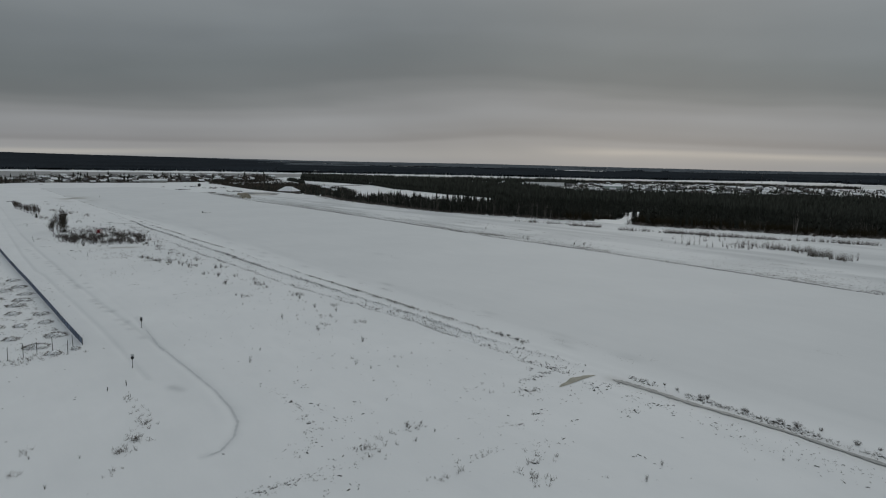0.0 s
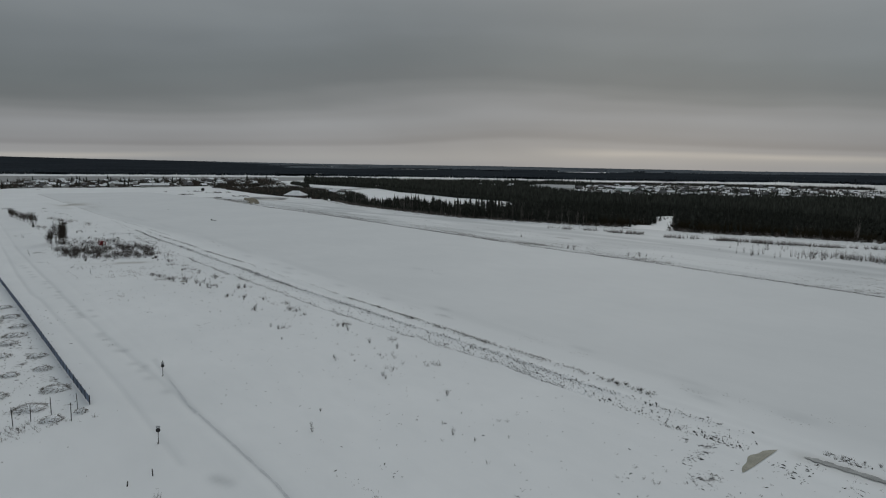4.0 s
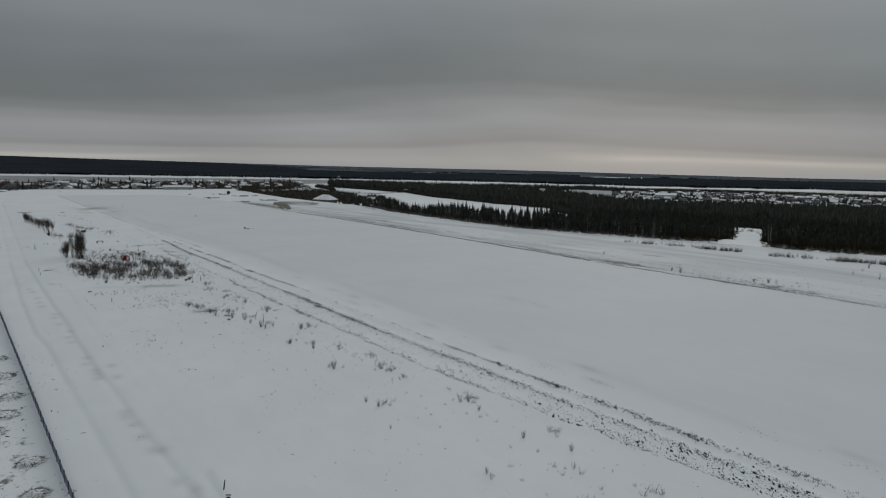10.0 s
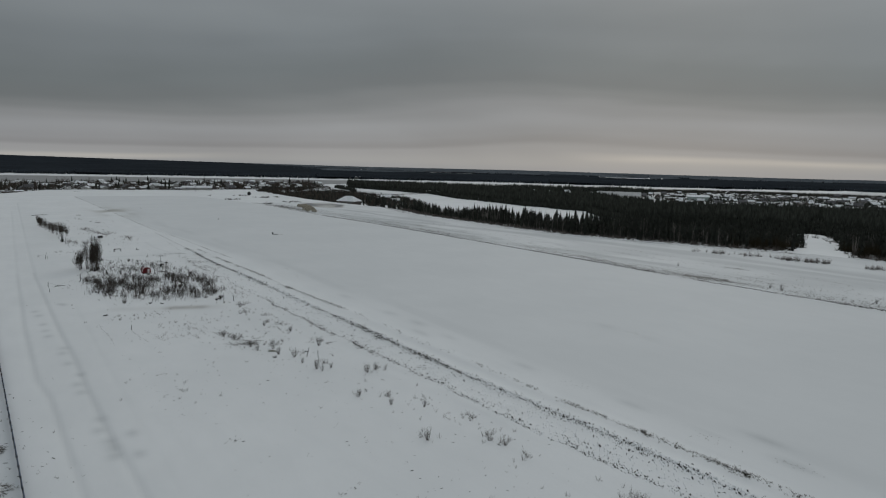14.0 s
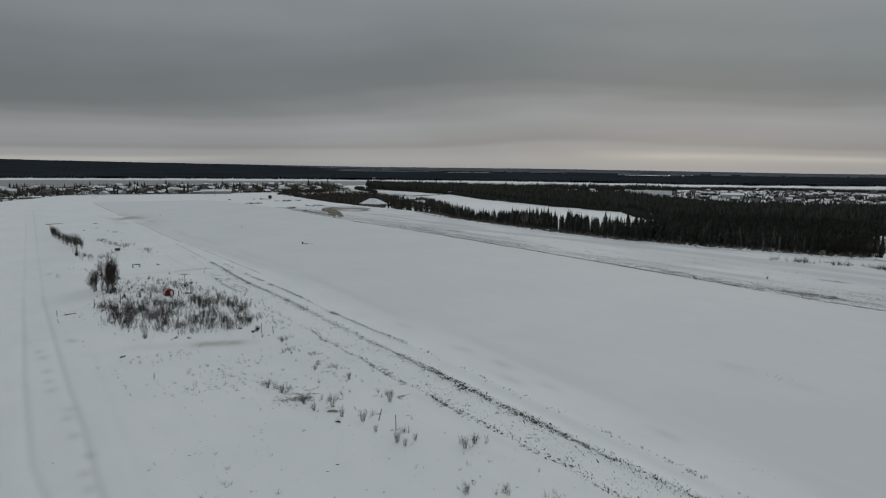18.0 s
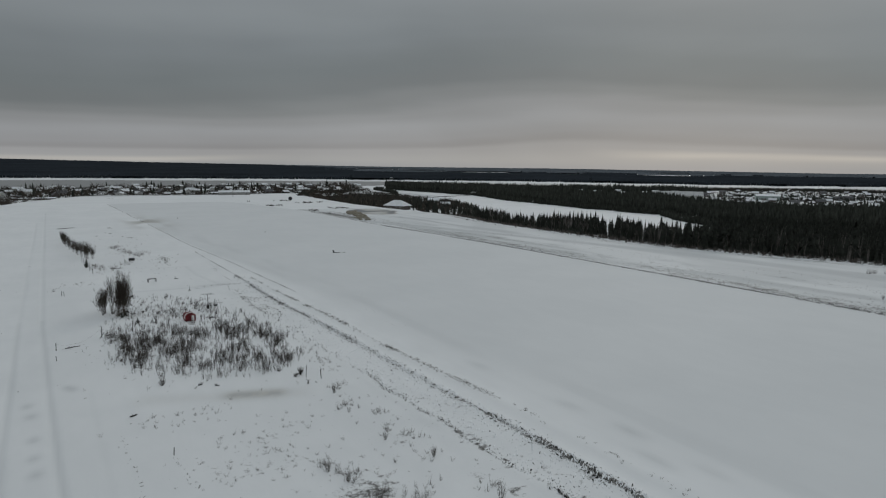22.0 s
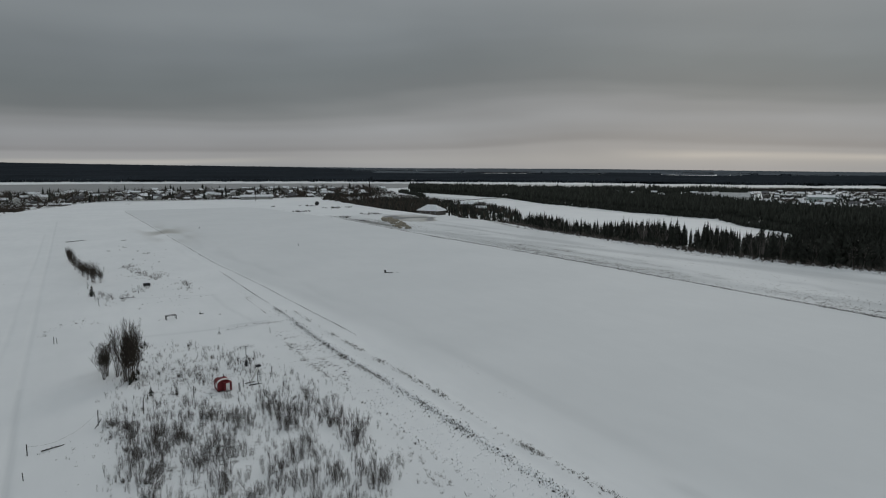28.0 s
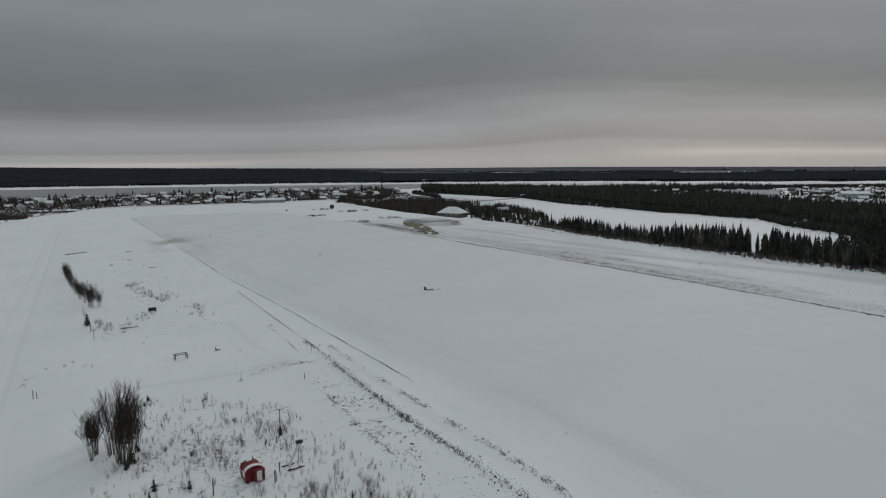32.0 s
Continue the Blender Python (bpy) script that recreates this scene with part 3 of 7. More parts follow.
def spaced(stops):
    out = [stops[0][0]]
    for (a, s), (b, s2) in zip(stops, stops[1:]):
        n = max(1, int(round((b - a) / ((s + s2) / 2))))
        u = np.linspace(0, 1, n + 1)[1:]
        k = s2 / s
        w = u if abs(k - 1) < 0.05 else (k**u - 1) / (k - 1)
        out += list(a + (b - a) * w)
    return np.array(out)


def floodplain_wood(x, y):
    """Where the closed forest of the floodplain stands."""
    near = np.interp(x, [p[0] for p in NEAR_BANK if p[0] < 1200], [p[1] for p in NEAR_BANK if p[0] < 1200])
    ok = (x > wood_edge(np.clip(y, -400, 420)) + 30) & (x < 900) & (y < near - 12) & ~inside(LAKE, x, y) & ~inside(GLADE, x + 3 * wave(x, y, 3, 91), y + 3 * wave(x, y, 3, 92)) & ~inside(VILLAGE_EAST, x, y)
    return ok & ((y < 303) | inside(FOREST_ISLE, x, y))


def build_ground():
    xs = spaced([(-6000, 500), (-300, 30), (-40, 1.5), (-10, 0.6), (5, 0.45), (8, 0.28), (18, 0.28), (21, 0.5), (62, 0.55), (70, 1.8), (126, 1.8), (134, 0.9), (150, 1.2), (250, 3), (340, 4), (700, 14), (6000, 500)])
    ys = spaced([(-2600, 400), (-80, 8), (0, 0.9), (25, 0.6), (250, 0.7), (340, 1.2), (560, 2.4), (760, 6), (1500, 18), (6000, 500)])
    X, Y = np.meshgrid(xs, ys)
    Z = height(X, Y)
    nx, ny = len(xs), len(ys)
    idx = np.arange(nx * ny).reshape(ny, nx)
    quads = np.stack([idx[:-1, :-1], idx[:-1, 1:], idx[1:, 1:], idx[1:, :-1]], -1).reshape(-1, 4)
    me = bpy.data.meshes.new("ground")
    me.vertices.add(nx * ny)
    me.vertices.foreach_set("co", (np.stack([X, Y, Z], -1) * S).ravel())
    me.loops.add(len(quads) * 4)
    me.loops.foreach_set("vertex_index", quads.ravel())
    me.polygons.add(len(quads))
    me.polygons.foreach_set("loop_start", np.arange(len(quads)) * 4)
    me.polygons.foreach_set("use_smooth", np.ones(len(quads), bool))
    # cover: red soil and the darkened floor of the woods, green ice, blue packed snow
    rl, rr = RW_L(Y), RW_R(Y)
    live = np.clip((560 - Y) / 30, 0, 1)
    near = np.clip((330 - Y) / 80, 0, 1)
    dirt_and_floor = live * np.where(Y > 232, 0.32, 0.0) * bump_line(X - rl, 0.4) + live * 0.14 * bump_line(X - CREST(Y), 0.6) * (Y < 250) + live * near * (0.45 * bump_line(X - BAND(Y) + 0.1, 0.5) * np.clip((Y - 50) / 15, 0, 1) * np.interp(Y, (235, 262), (1.0, 0.5)) + 0.17 * ((X > OUTER(Y)) & (X < BAND(Y))) + 0.22 * bump_line(X - OUTER(Y), 0.6))
    dirt_and_floor += live * (0.48 * bump_line(X - rr - 0.6, 0.9) + (0.42 + 0.22 * np.clip((Y - 148) / 10, 0, 1) * np.clip((222 - Y) / 14, 0, 1) - 0.04 * np.clip((Y - 215) / 10, 0, 1)) * bump_line(X - rr - 4.5, 4.2))
    dirt_and_floor += 0.30 * np.clip(0.5 + wave(X, Y, 11, 61), 0, 1) * (X > 20) * (X < 52) * (Y > 15) * (Y < 350)
    dirt_and_floor += 0.30 * np.clip(0.45 + wave(X, Y, 13, 62), 0, 1) * (X > rr + 2) * (X < wood_edge(Y) - 4) * (Y < 460)
    # the floor of the woods is darkened so no white shows between trees
    dirt_and_floor += (0.50 + 0.25 * wave(X, Y, 16, 82)) * inside(VILLAGE_EAST, X, Y) + 1.0 * floodplain_wood(X, Y) + 0.95 * ((X > wood_edge(Y) + 4) & (X < wood_edge(Y) + np.where(Y < 262, 31, 9)) & (Y > -400) & (Y < 385) & ~inside(GLADE, X + 2 * wave(X, Y, 3, 91), Y + 2 * wave(X, Y, 3, 92)) & ~inside(LAKE, X, Y)) + 0.3 * inside(SCRUB_SHORE, X, Y) + 0.36 * ((Y > 640) & (Y < 895) & (X < 350))
    dirt_and_floor += 0.42 * bump_line(X - (wood_edge(Y) - 6), 4.0) * (np.abs(Y - 200) < 300)
    dirt_and_floor += 0.20 * bump_line(np.hypot(X - 30, (Y - 214) * 0.55), 13.0) * (X > 17)
    dirt_and_floor += (0.46 + 0.13 * wave(X, Y, 2.5, 74) + 0.12 * wave(X, Y, 9, 77)) * np.clip((FENCE_X(Y) - 0.6 - X) / 0.6, 0, 1) * np.clip((X + 34 + 9 * wave(X, Y, 12, 78)) / 22, 0, 1) * np.clip((Y - 85) / 5, 0, 1) * np.clip((270 + 20 * wave(X, Y, 14, 79) - Y) / 60, 0, 1)
    dirt_and_floor += 0.32 * bump_line(np.hypot((X - 140) / 1.0, (Y - 398) / 2.6), 9.0)
    dirt_and_floor += 0.15 * bump_line(np.hypot(X - 42, (Y - 40) * 0.6), 9.0)
    for u, v, su, sv in GREY_GROWTH:
        dirt_and_floor += 0.20 * bump_line(np.hypot((X - u) / su, (Y - v) / sv), 1.0)
    d = track_distance(X, Y, ICE_TRACK)
    ice = 0.3 * bump_line(d, 1.0) + 0.0 * X + 0.55 * bump_line(track_distance(X, Y, [(30.0, 181.6), (34.0, 180.2)]), 1.2) + 0.14 * bump_line(track_distance(X, Y, [(22, 184.8), (36, 179)]), 1.6)
    ice = np.minimum(ice, 0.62)
    ice += 0.8 * bump_line(np.hypot(X - 48, (Y - 405) / 4.0), 7) * np.clip(0.5 + wave(X, Y / 3, 2.5, 8), 0, 1)
    ice += 0.9 * inside(SAND_PATCH, X + 1.2 * wave(X, Y, 3, 71), Y + 3 * wave(X, Y, 5, 72)) * np.clip(0.85 + 0.3 * wave(X, Y, 4, 73), 0, 1)
    river = inside(RIVER, X, Y)
    far = np.array(FAR_BANK)
    shore = np.interp(X, far[:, 0], far[:, 1]) - Y
    ice = np.where(river, np.clip(np.clip((820 - X) / 260, 0.36, 0.85) + 0.22 * (X > 700) * np.clip(0.3 + wave(X / 4, Y, 30, 76), 0, 1), 0, 0.85) * (shore > 105), ice)
    dl = track_distance(X, Y, LOOP)
    packed = 0.42 * bump_line(dl, 0.28) + 0.10 * bump_line(X - 13.5, 5.0) * np.clip((Y - 60) / 20, 0, 1) * (Y < 520)
    for line, much in zip(RUTS, (0.42, 0.36, 0.06)):
        packed += much * np.where(Y > 230, 0.4, np.where(Y < 128, 0.55, 1.0)) * bump_line(track_distance(X, Y, line), 0.32)
    for u, v in BLOTCHES:
        packed += 0.6 * bump_line(np.hypot(X - u, (Y - v) * 0.7), 0.55)
    for u, v in SMUDGES:
        packed += 0.55 * bump_line(np.hypot((X - u) / 0.7, (Y - v) / 2.0), 1.0) * np.clip(0.7 + 0.6 * wave(X * 2, Y / 2, 1.5, 93), 0, 1)
    on = (X > rl) & (X < rr - 4) & (Y < 400)
    packed += on * 0.17 * np.clip(0.35 + wave(X * 1.5, Y / 5, 2.4, 75), 0, 1) * bump_line(X - rl - 6.5, 3.2)
    for line, much in zip(SCRAPES, (0.3, 0.4, 0.5, 0.5, 0.25)):
        packed += much * bump_line(track_distance(X, Y, line), 0.4)
    packed += 0.40 * np.clip((X - rl) / np.interp(Y, (190, 290), (9.0, 1.2)), 0, 1) * (X < rr) * (Y < 546)
    packed += 0.9 * bump_line(track_distance(X, Y, SHORE_ROAD), 2.6)
    verge = (X > rr + 1) * (X < wood_edge(Y) - 3) * (Y < 450)
    packed += verge * (0.28 + 0.7 * np.clip(wave(X + 0.06 * Y, Y / 9, 2.6, 64) - 0.25, 0, 1) + 0.4 * np.clip(wave(X + 0.06 * Y, Y / 6, 6.0, 65), 0, 1))
    dirt_line = verge * (0.34 * bump_line(X - rr - 13 - 2 * wave(Y, 0 * Y, 40, 66), 0.8) + 0.30 * bump_line(X - rr - 24 - 2 * wave(Y, 0 * Y, 30, 67), 1.0) + 0.26 * bump_line(X - rr - 31, 0.8))
    dirt_and_floor = dirt_and_floor + dirt_line
    for u, v, su, sv, much in VERGE_STAINS:
        stain = bump_line(np.hypot((X - u - 1.2 * wave(X, Y, 4, 68)) / su, (Y - v - 2 * wave(X, Y, 5, 69)) / sv), 1.0) * np.clip(0.75 + 0.5 * wave(X, Y, 2.2, 70), 0, 1)
        packed += much * stain
        dirt_and_floor += 0.24 * much * stain
    packed += 0.35 * np.clip(wave(X, Y, 8, 63), 0, 1) * (X > rr + 2) * (X < wood_edge(Y) - 6) * (Y < 430)
    packed += (0.3 + 0.3 * wave(X, Y, 20, 83)) * inside(VILLAGE_EAST, X, Y) + 0.75 * ((Y > 640) & (Y < 900) & (X < 350))
    c = np.ones((nx * ny, 4))
    c[:, 3] = (((X > rl + 1.5) & (X < rr - 1.5) & (Y < 546)) | inside(LAKE, X, Y)).ravel()
    for k, a in enumerate((dirt_and_floor, ice, packed)):
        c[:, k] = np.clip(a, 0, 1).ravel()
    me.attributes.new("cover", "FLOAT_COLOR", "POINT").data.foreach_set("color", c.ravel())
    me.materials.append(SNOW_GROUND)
    me.update(calc_edges=True)
    return tagged(new("ground", me), "flat snow-covered airfield, frozen river and floodplain", "ground", kind="structure")


build_ground()


# ---------------------------------------------------------------- trees
def spruce_shape(seed, whorls=13, per=8, spread=0.17, taper=1.0):
    """A narrow spruce one metre high: drooping, ragged branch blades round a thin stem."""
    r = random.Random(seed)
    s = Shape()
    for w in range(whorls):
        u = w / (whorls - 1)
        z = 0.06 + 0.90 * u
        reach = spread * min(1.0, (1.0 - u) / taper) ** 0.85 * (0.8 + 0.2 * min(1.0, u / 0.2)) * r.uniform(0.82, 1.12) + 0.005
        turn = r.uniform(0, 6.28)
        for k in range(per):
            if r.random() < 0.12:
                continue
            a = turn + 6.283 * k / per + r.uniform(-0.25, 0.25)
            R = reach * r.uniform(0.65, 1.2)
            ca, sa = math.cos(a), math.sin(a)
            wd = R * r.uniform(0.32, 0.5) + 0.006
            droop = R * r.uniform(0.3, 0.6) + 0.75 / whorls
            zt = z + r.uniform(-0.015, 0.015)
            p0 = (0, 0, zt + 0.03)
            p1 = (ca * R * 0.55 - sa * wd, sa * R * 0.55 + ca * wd, zt - droop * 0.45)
            p2 = (ca * R, sa * R, zt - droop)
            p3 = (ca * R * 0.55 + sa * wd, sa * R * 0.55 - ca * wd, zt - droop * 0.45)
            p4 = (ca * R * 0.5, sa * R * 0.5, zt - droop * 0.2 + 0.012)
            s.add((p0, p1, p2, p3, p4), ((0, 1, 4), (1, 2, 4), (4, 2, 3), (0, 4, 3)))
    s.tube((0, 0, 0.9), (0, 0, 1.0), 0.006, 0.001, 4)
    return s


def trunk_shape(h=1.0, r0=0.014, n=6):
    s = Shape()
    return s.path([(0, 0, -0.03), (0.002, 0.001, 0.3 * h), (0, 0.002, 0.65 * h), (0, 0, 0.97 * h)], [r0, r0 * 0.8, r0 * 0.5, r0 * 0.1], n)


def bare_shape(seed, stems=1, levels=3, spread=0.16, thick=0.011, twigs=5, apart=None, rise=(0.6, 1.5), lean_by=1.2, least=0.0016):
    """A leafless tree one metre high, with limbs and fine twigs."""
    r = random.Random(seed)
    s = Shape()

    def grow(p, d, length, rad, level):
        steps = 3 if level == 0 else 2
        pts, rads = [p], [rad]
        for i in range(steps):
            d = (d + Vector((r.uniform(-0.13, 0.13), r.uniform(-0.13, 0.13), r.uniform(0.0, 0.16)))).normalized()
            pts.append(pts[-1] + d * length / steps)
            rads.append(rad * (1 - 0.75 * (i + 1) / steps))
        if level == 0 and apart is not None:
            apart.append(Shape().path(pts, rads, 6))
        else:
            s.path(pts, rads, 3 if level > 1 else 4)
        if level < levels - 1:
            n = twigs + (3 if level == 0 else 0)
            for k in range(n):
                u = 0.25 + 0.72 * (k + r.random()) / n
                j = min(int(u * steps), steps - 1)
                q = pts[j].lerp(pts[j + 1], u * steps - j)
                a = r.uniform(0, 6.28)
                out = Vector((math.cos(a), math.sin(a), r.uniform(*rise))).normalized()
                grow(q, out, length * r.uniform(0.28, 0.45) * (1.15 - u * 0.5), max(rads[j] * 0.5, least), level + 1)

    for k in range(stems):
        a, q = r.uniform(0, 6.28), (spread * r.random() if stems > 1 else 0)
        lean = Vector((math.cos(a) * q * lean_by, math.sin(a) * q * lean_by, 1)).normalized()
        grow(Vector((math.cos(a) * q * 0.3, math.sin(a) * q * 0.3, -0.02)), lean, r.uniform(0.7, 0.98) if k else 0.95, thick * r.uniform(0.7, 1.1), 0)
    return s


def cone_shape(seed, n=5):
    """A far spruce one metre high: two ragged skirts."""
    r = random.Random(seed)
    s = Shape()
    for z0, z1, R in ((0.02, 0.72, 0.15), (0.45, 1.0, 0.10)):
        ring = [(math.cos(6.283 * i / n) * R * r.uniform(0.6, 1.2), math.sin(6.283 * i / n) * R * r.uniform(0.6, 1.2), z0 + r.uniform(-0.07, 0.05)) for i in range(n)]
        s.add(ring + [(r.uniform(-0.01, 0.01), 0, z1)], [(i, (i + 1) % n, n) for i in range(n)])
    return s


SPRUCE_CROWNS = [spruce_shape(40 + k, 26, 7, (0.105, 0.125, 0.095, 0.135, 0.11)[k], (0.5, 0.4, 0.55, 0.34, 0.7)[k]).mesh("crown", NEEDLES) for k in range(5)]
SPRUCE_TRUNK = trunk_shape().mesh("trunk", BARK)
BARE_CROWNS = [bare_shape(70 + k, 1, 3, 0.1, 0.008, 6).mesh("crown", PALE_TWIG) for k in range(4)]
BROWN_CROWNS = [bare_shape(80 + k, 1, 3, 0.1, 0.008, 6).mesh("crown", BROWN_TWIG) for k in range(4)]
CONES = [cone_shape(5 + k).tris() for k in range(5)]
MID_SPRUCE = [spruce_shape(20 + k, 11, 5, 0.115 + 0.012 * k, 0.45).tris() for k in range(4)]


def spruce(k, x, y, h, turn=0.0, width=1.0, label="dark narrow spruce standing in snow", group="spruces along the woodland edge"):
    t = tagged(new("spruce_tree"), label, "tree", group)
    part("trunk", SPRUCE_TRUNK, t)
    part("crown", SPRUCE_CROWNS[k % 5], t)
    t.matrix_basis = stand(x, y, turn, -0.05) @ Matrix.Diagonal((h * width * S, h * width * S, h * S, 1))
    return t


def bare_tree(k, x, y, h, turn=0.0, width=1.0, crowns=None, label="leafless grey-brown birch at the woodland edge", group="bare trees along the woodland edge"):
    t = tagged(new("birch_tree"), label, "tree", group)
    part("trunk", SPRUCE_TRUNK, t, m=Matrix.Diagonal((0.7, 0.7, 0.9, 1)))
    part("crown", (crowns or BARE_CROWNS)[k % 4], t)
    t.matrix_basis = stand(x, y, turn, -0.05) @ Matrix.Diagonal((h * width * S, h * width * S, h * S, 1))
    return t


def far_bush(seed, stems, spread, thick):
    """A distant leafless bush or tree one metre high: slim three-sided stems, each closed to a point."""
    r = random.Random(seed)
    s = Shape()
    for k in range(stems):
        a, q, h = r.uniform(0, 6.28), spread * math.sqrt(r.random()), r.uniform(0.5, 1.0)
        bx, by, tx, ty = math.cos(a) * q * 0.4, math.sin(a) * q * 0.4, math.cos(a) * q * 1.2, math.sin(a) * q * 1.2
        t = thick * r.uniform(0.7, 1.3)
        s.add([(bx + math.cos(c) * t, by + math.sin(c) * t, -0.03) for c in (0.3, 2.4, 4.5)] + [(tx, ty, h)], [(0, 1, 3), (1, 2, 3), (2, 0, 3)])
    return s


def build_woods():
    r = np.random.default_rng(3)
    # single trees along the edge that faces the runway
    for y in np.arange(112, 384, 1.2):
        yy = y + r.uniform(-0.6, 0.6)
        xx = float(wood_edge(yy)) + r.uniform(0, 7.0)
        if inside(GLADE, xx + r.normal(0, 0.8), yy + r.normal(0, 0.8)) or (274 < yy < 280 and r.random() < 0.5):
            continue
        big = float(np.clip(1.0 + 0.16 * math.sin(yy / 9.0) + r.normal(0, 0.17), 0.55, 1.5))
        if r.random() < (0.8 if yy < 190 else 0.36):
            bare_tree(int(r.integers(4)), xx, yy, (4.6 if yy < 190 else 5.3) * big, r.uniform(0, 360), 1.0, BROWN_CROWNS if yy < 190 else BARE_CROWNS)
        else:
            spruce(int(r.integers(5)), xx, yy, float(np.interp(yy, (240, 265, 290, 300, 385), (6.9, 6.9, 5.9, 5.7, 4.9))) * big, r.uniform(0, 360), r.uniform(0.72, 1.1))
    # the depth of the wood behind them
    spots, bare, alders = [], [], []
    for _ in range(4200):
        y = r.uniform(30, 395)
        e = float(wood_edge(y))
        deep = 7 if y > 262 else 60
        x = e + (0.5 if y < 186 else 5) + deep * r.random() ** 1.2
        if inside(LAKE, x, y) or inside(GLADE, x + r.normal(0, 0.8), y + r.normal(0, 0.8)) or (274 < y < 280) or (y > 281 and r.random() < 0.55):
            continue
        if y < 186 and x - e < 34 + 10 * math.sin(y / 7.0):
            alders.append((r.integers(4), x, y, -0.1, r.uniform(0, 6.28), r.uniform(4.0, 6.5), r.uniform(2.8, 5.0)))
            if r.random() < 0.92:
                continue
        h = float(np.interp(y, (240, 265, 290, 300, 385), (7.6, 7.4, 5.9, 5.7, 4.9))) * float(np.clip(1.0 + 0.2 * math.sin(y / 11) + r.normal(0, 0.17), 0.5, 1.5))
        (bare if r.random() < (0.2 if y < 281 else 0.45) else spots).append((r.integers(4), x, y, -0.1, r.uniform(0, 6.28), h * r.uniform(0.75, 1.15), h))
    tagged(scattered("spruce_wood", MID_SPRUCE, spots, NEEDLES), "dense dark spruce wood behind its first row", "woods", kind="stuff")
    BT = [far_bush(90 + k, 16, 0.16, 0.008).tris() for k in range(4)]
    tagged(scattered("bare_birches", BT, [(k, x, y, z, a, w * 0.8, h * 0.9) for k, x, y, z, a, w, h in bare], PALE_TWIG), "leafless birches among the spruces", "woods", kind="stuff")
    for _ in range(420):       # low growth at the back and the rims of the glade
        x, y = r.uniform(214, 312), r.uniform(150, 212)
        rim = float(track_distance(np.array(x), np.array(y), GLADE[4:16]))
        if inside(GLADE, x, y) and (rim < 2.6 and r.random() < 0.8 or x > 270 and r.random() < 0.45):
            alders.append((r.integers(4), x, y, -0.1, r.uniform(0, 6.28), r.uniform(1.6, 3.4), r.uniform(0.8, 2.4)))
    BA = [far_bush(95 + k, 26, 0.30, 0.008).tris() for k in range(4)]
    tagged(scattered("alder_thicket", BA, alders, BROWN_TWIG), "leafless brown alder thicket in front of the spruces", "woods", kind="stuff")
    # low growth that closes the wood towards the ground
    low = []
    shore = np.array(LAKE[:16] + LAKE[:1], float)
    for _ in range(2600):      # and the far shore of the lake
        k = int(r.integers(14))
        u = r.random()
        x, y = shore[k] * (1 - u) + shore[k + 1] * u
        dx, dy = shore[k + 1] - shore[k]
        n = math.hypot(dx, dy)
        off = 0.5 + 5 * r.random()
        low.append((r.integers(4), x + dy / n * off, y - dx / n * off, -0.2, r.uniform(0, 6.28), r.uniform(4.0, 8.0), r.uniform(2.0, 4.5)))
    for _ in range(1500):
        y = r.uniform(30, 395)
        x = float(wood_edge(y)) + 1 + (8 if y > 262 else 40) * r.random() ** 1.5
        if y < 186 or inside(LAKE, x, y) or inside(GLADE, x + r.normal(0, 2.0), y + r.normal(0, 2.0)) or (274 < y < 280):
            continue
        low.append((r.integers(4), x, y, -0.2, r.uniform(0, 6.28), r.uniform(3.0, 6.5), r.uniform(1.5, 3.6)))
    tagged(scattered("undergrowth", CONES, low, NEEDLES), "low dark spruce undergrowth along the wood", "undergrowth", kind="stuff")
    # the wide floodplain forest
    x, y = r.uniform(190, 900, 110000), r.uniform(-420, 970, 110000)
    ok = floodplain_wood(x, y)
    x, y = x[ok], y[ok]
    far = np.hypot(x, y - 100) > 520
    keep = r.random(len(x)) < np.where(far, 0.62, 1.0)
    x, y = x[keep], y[keep]
    low = track_distance(x, y, VILLAGE_EAST)
    h = 7.0 * np.clip(1 + 0.12 * wave(x, y, 22, 9) + r.normal(0, 0.14, len(x)), 0.5, 1.4) * np.clip(0.86 + low / 300, 0.86, 1.0) * np.where(far, 1.06, 1.0)[keep]
    for hx, hy, _ in ISLE_HOUSES:      # young growth only on the side of the lake
        ahead = (hx - x) * 0.78 + (hy - y) * 0.63
        aside = np.abs((hx - x) * 0.63 - (hy - y) * 0.78)
        h = np.where((aside < 10) & (ahead > -8) & (ahead < 75), h * np.clip(ahead / 110, 0.22, 1), h)
    z = np.full(len(x), -0.2)
    spots = np.stack([r.integers(0, 5, len(x)), x, y, z, r.uniform(0, 6.28, len(x)), h * r.uniform(1.0, 1.5, len(x)) * np.clip(np.hypot(x, y - 150) / 400, 0.75, 1.35), h], -1)
    close = np.hypot(x - 20, y - 175) < 330
    spots[close, 0] %= 4
    tagged(scattered("lakeside_spruces", [spruce_shape(60 + k, 8, 4, 0.13 + 0.014 * k, 0.5).tris() for k in range(4)], spots[close], NEEDLES), "dark spruces between wood and frozen lake", "woods", kind="stuff")
    spots = spots[~close]
    tagged(scattered("floodplain_forest", CONES, spots, NEEDLES), "wide dark spruce forest on the floodplain", "woods", kind="stuff")
    # the forest across the river: rows of single trees on its edge, then the closed canopy up to the skyline
    fb = np.array(FAR_BANK, float)
    seg = np.hypot(*np.diff(fb, axis=0).T)
    cum = np.r_[0, np.cumsum(seg)]
    s = r.uniform(cum[1] - 300, cum[-2] + 400, 9000)
    bx, by = np.interp(s, cum, fb[:, 0]), np.interp(s, cum, fb[:, 1])
    i = np.clip(np.searchsorted(cum, s) - 1, 0, len(seg) - 1)
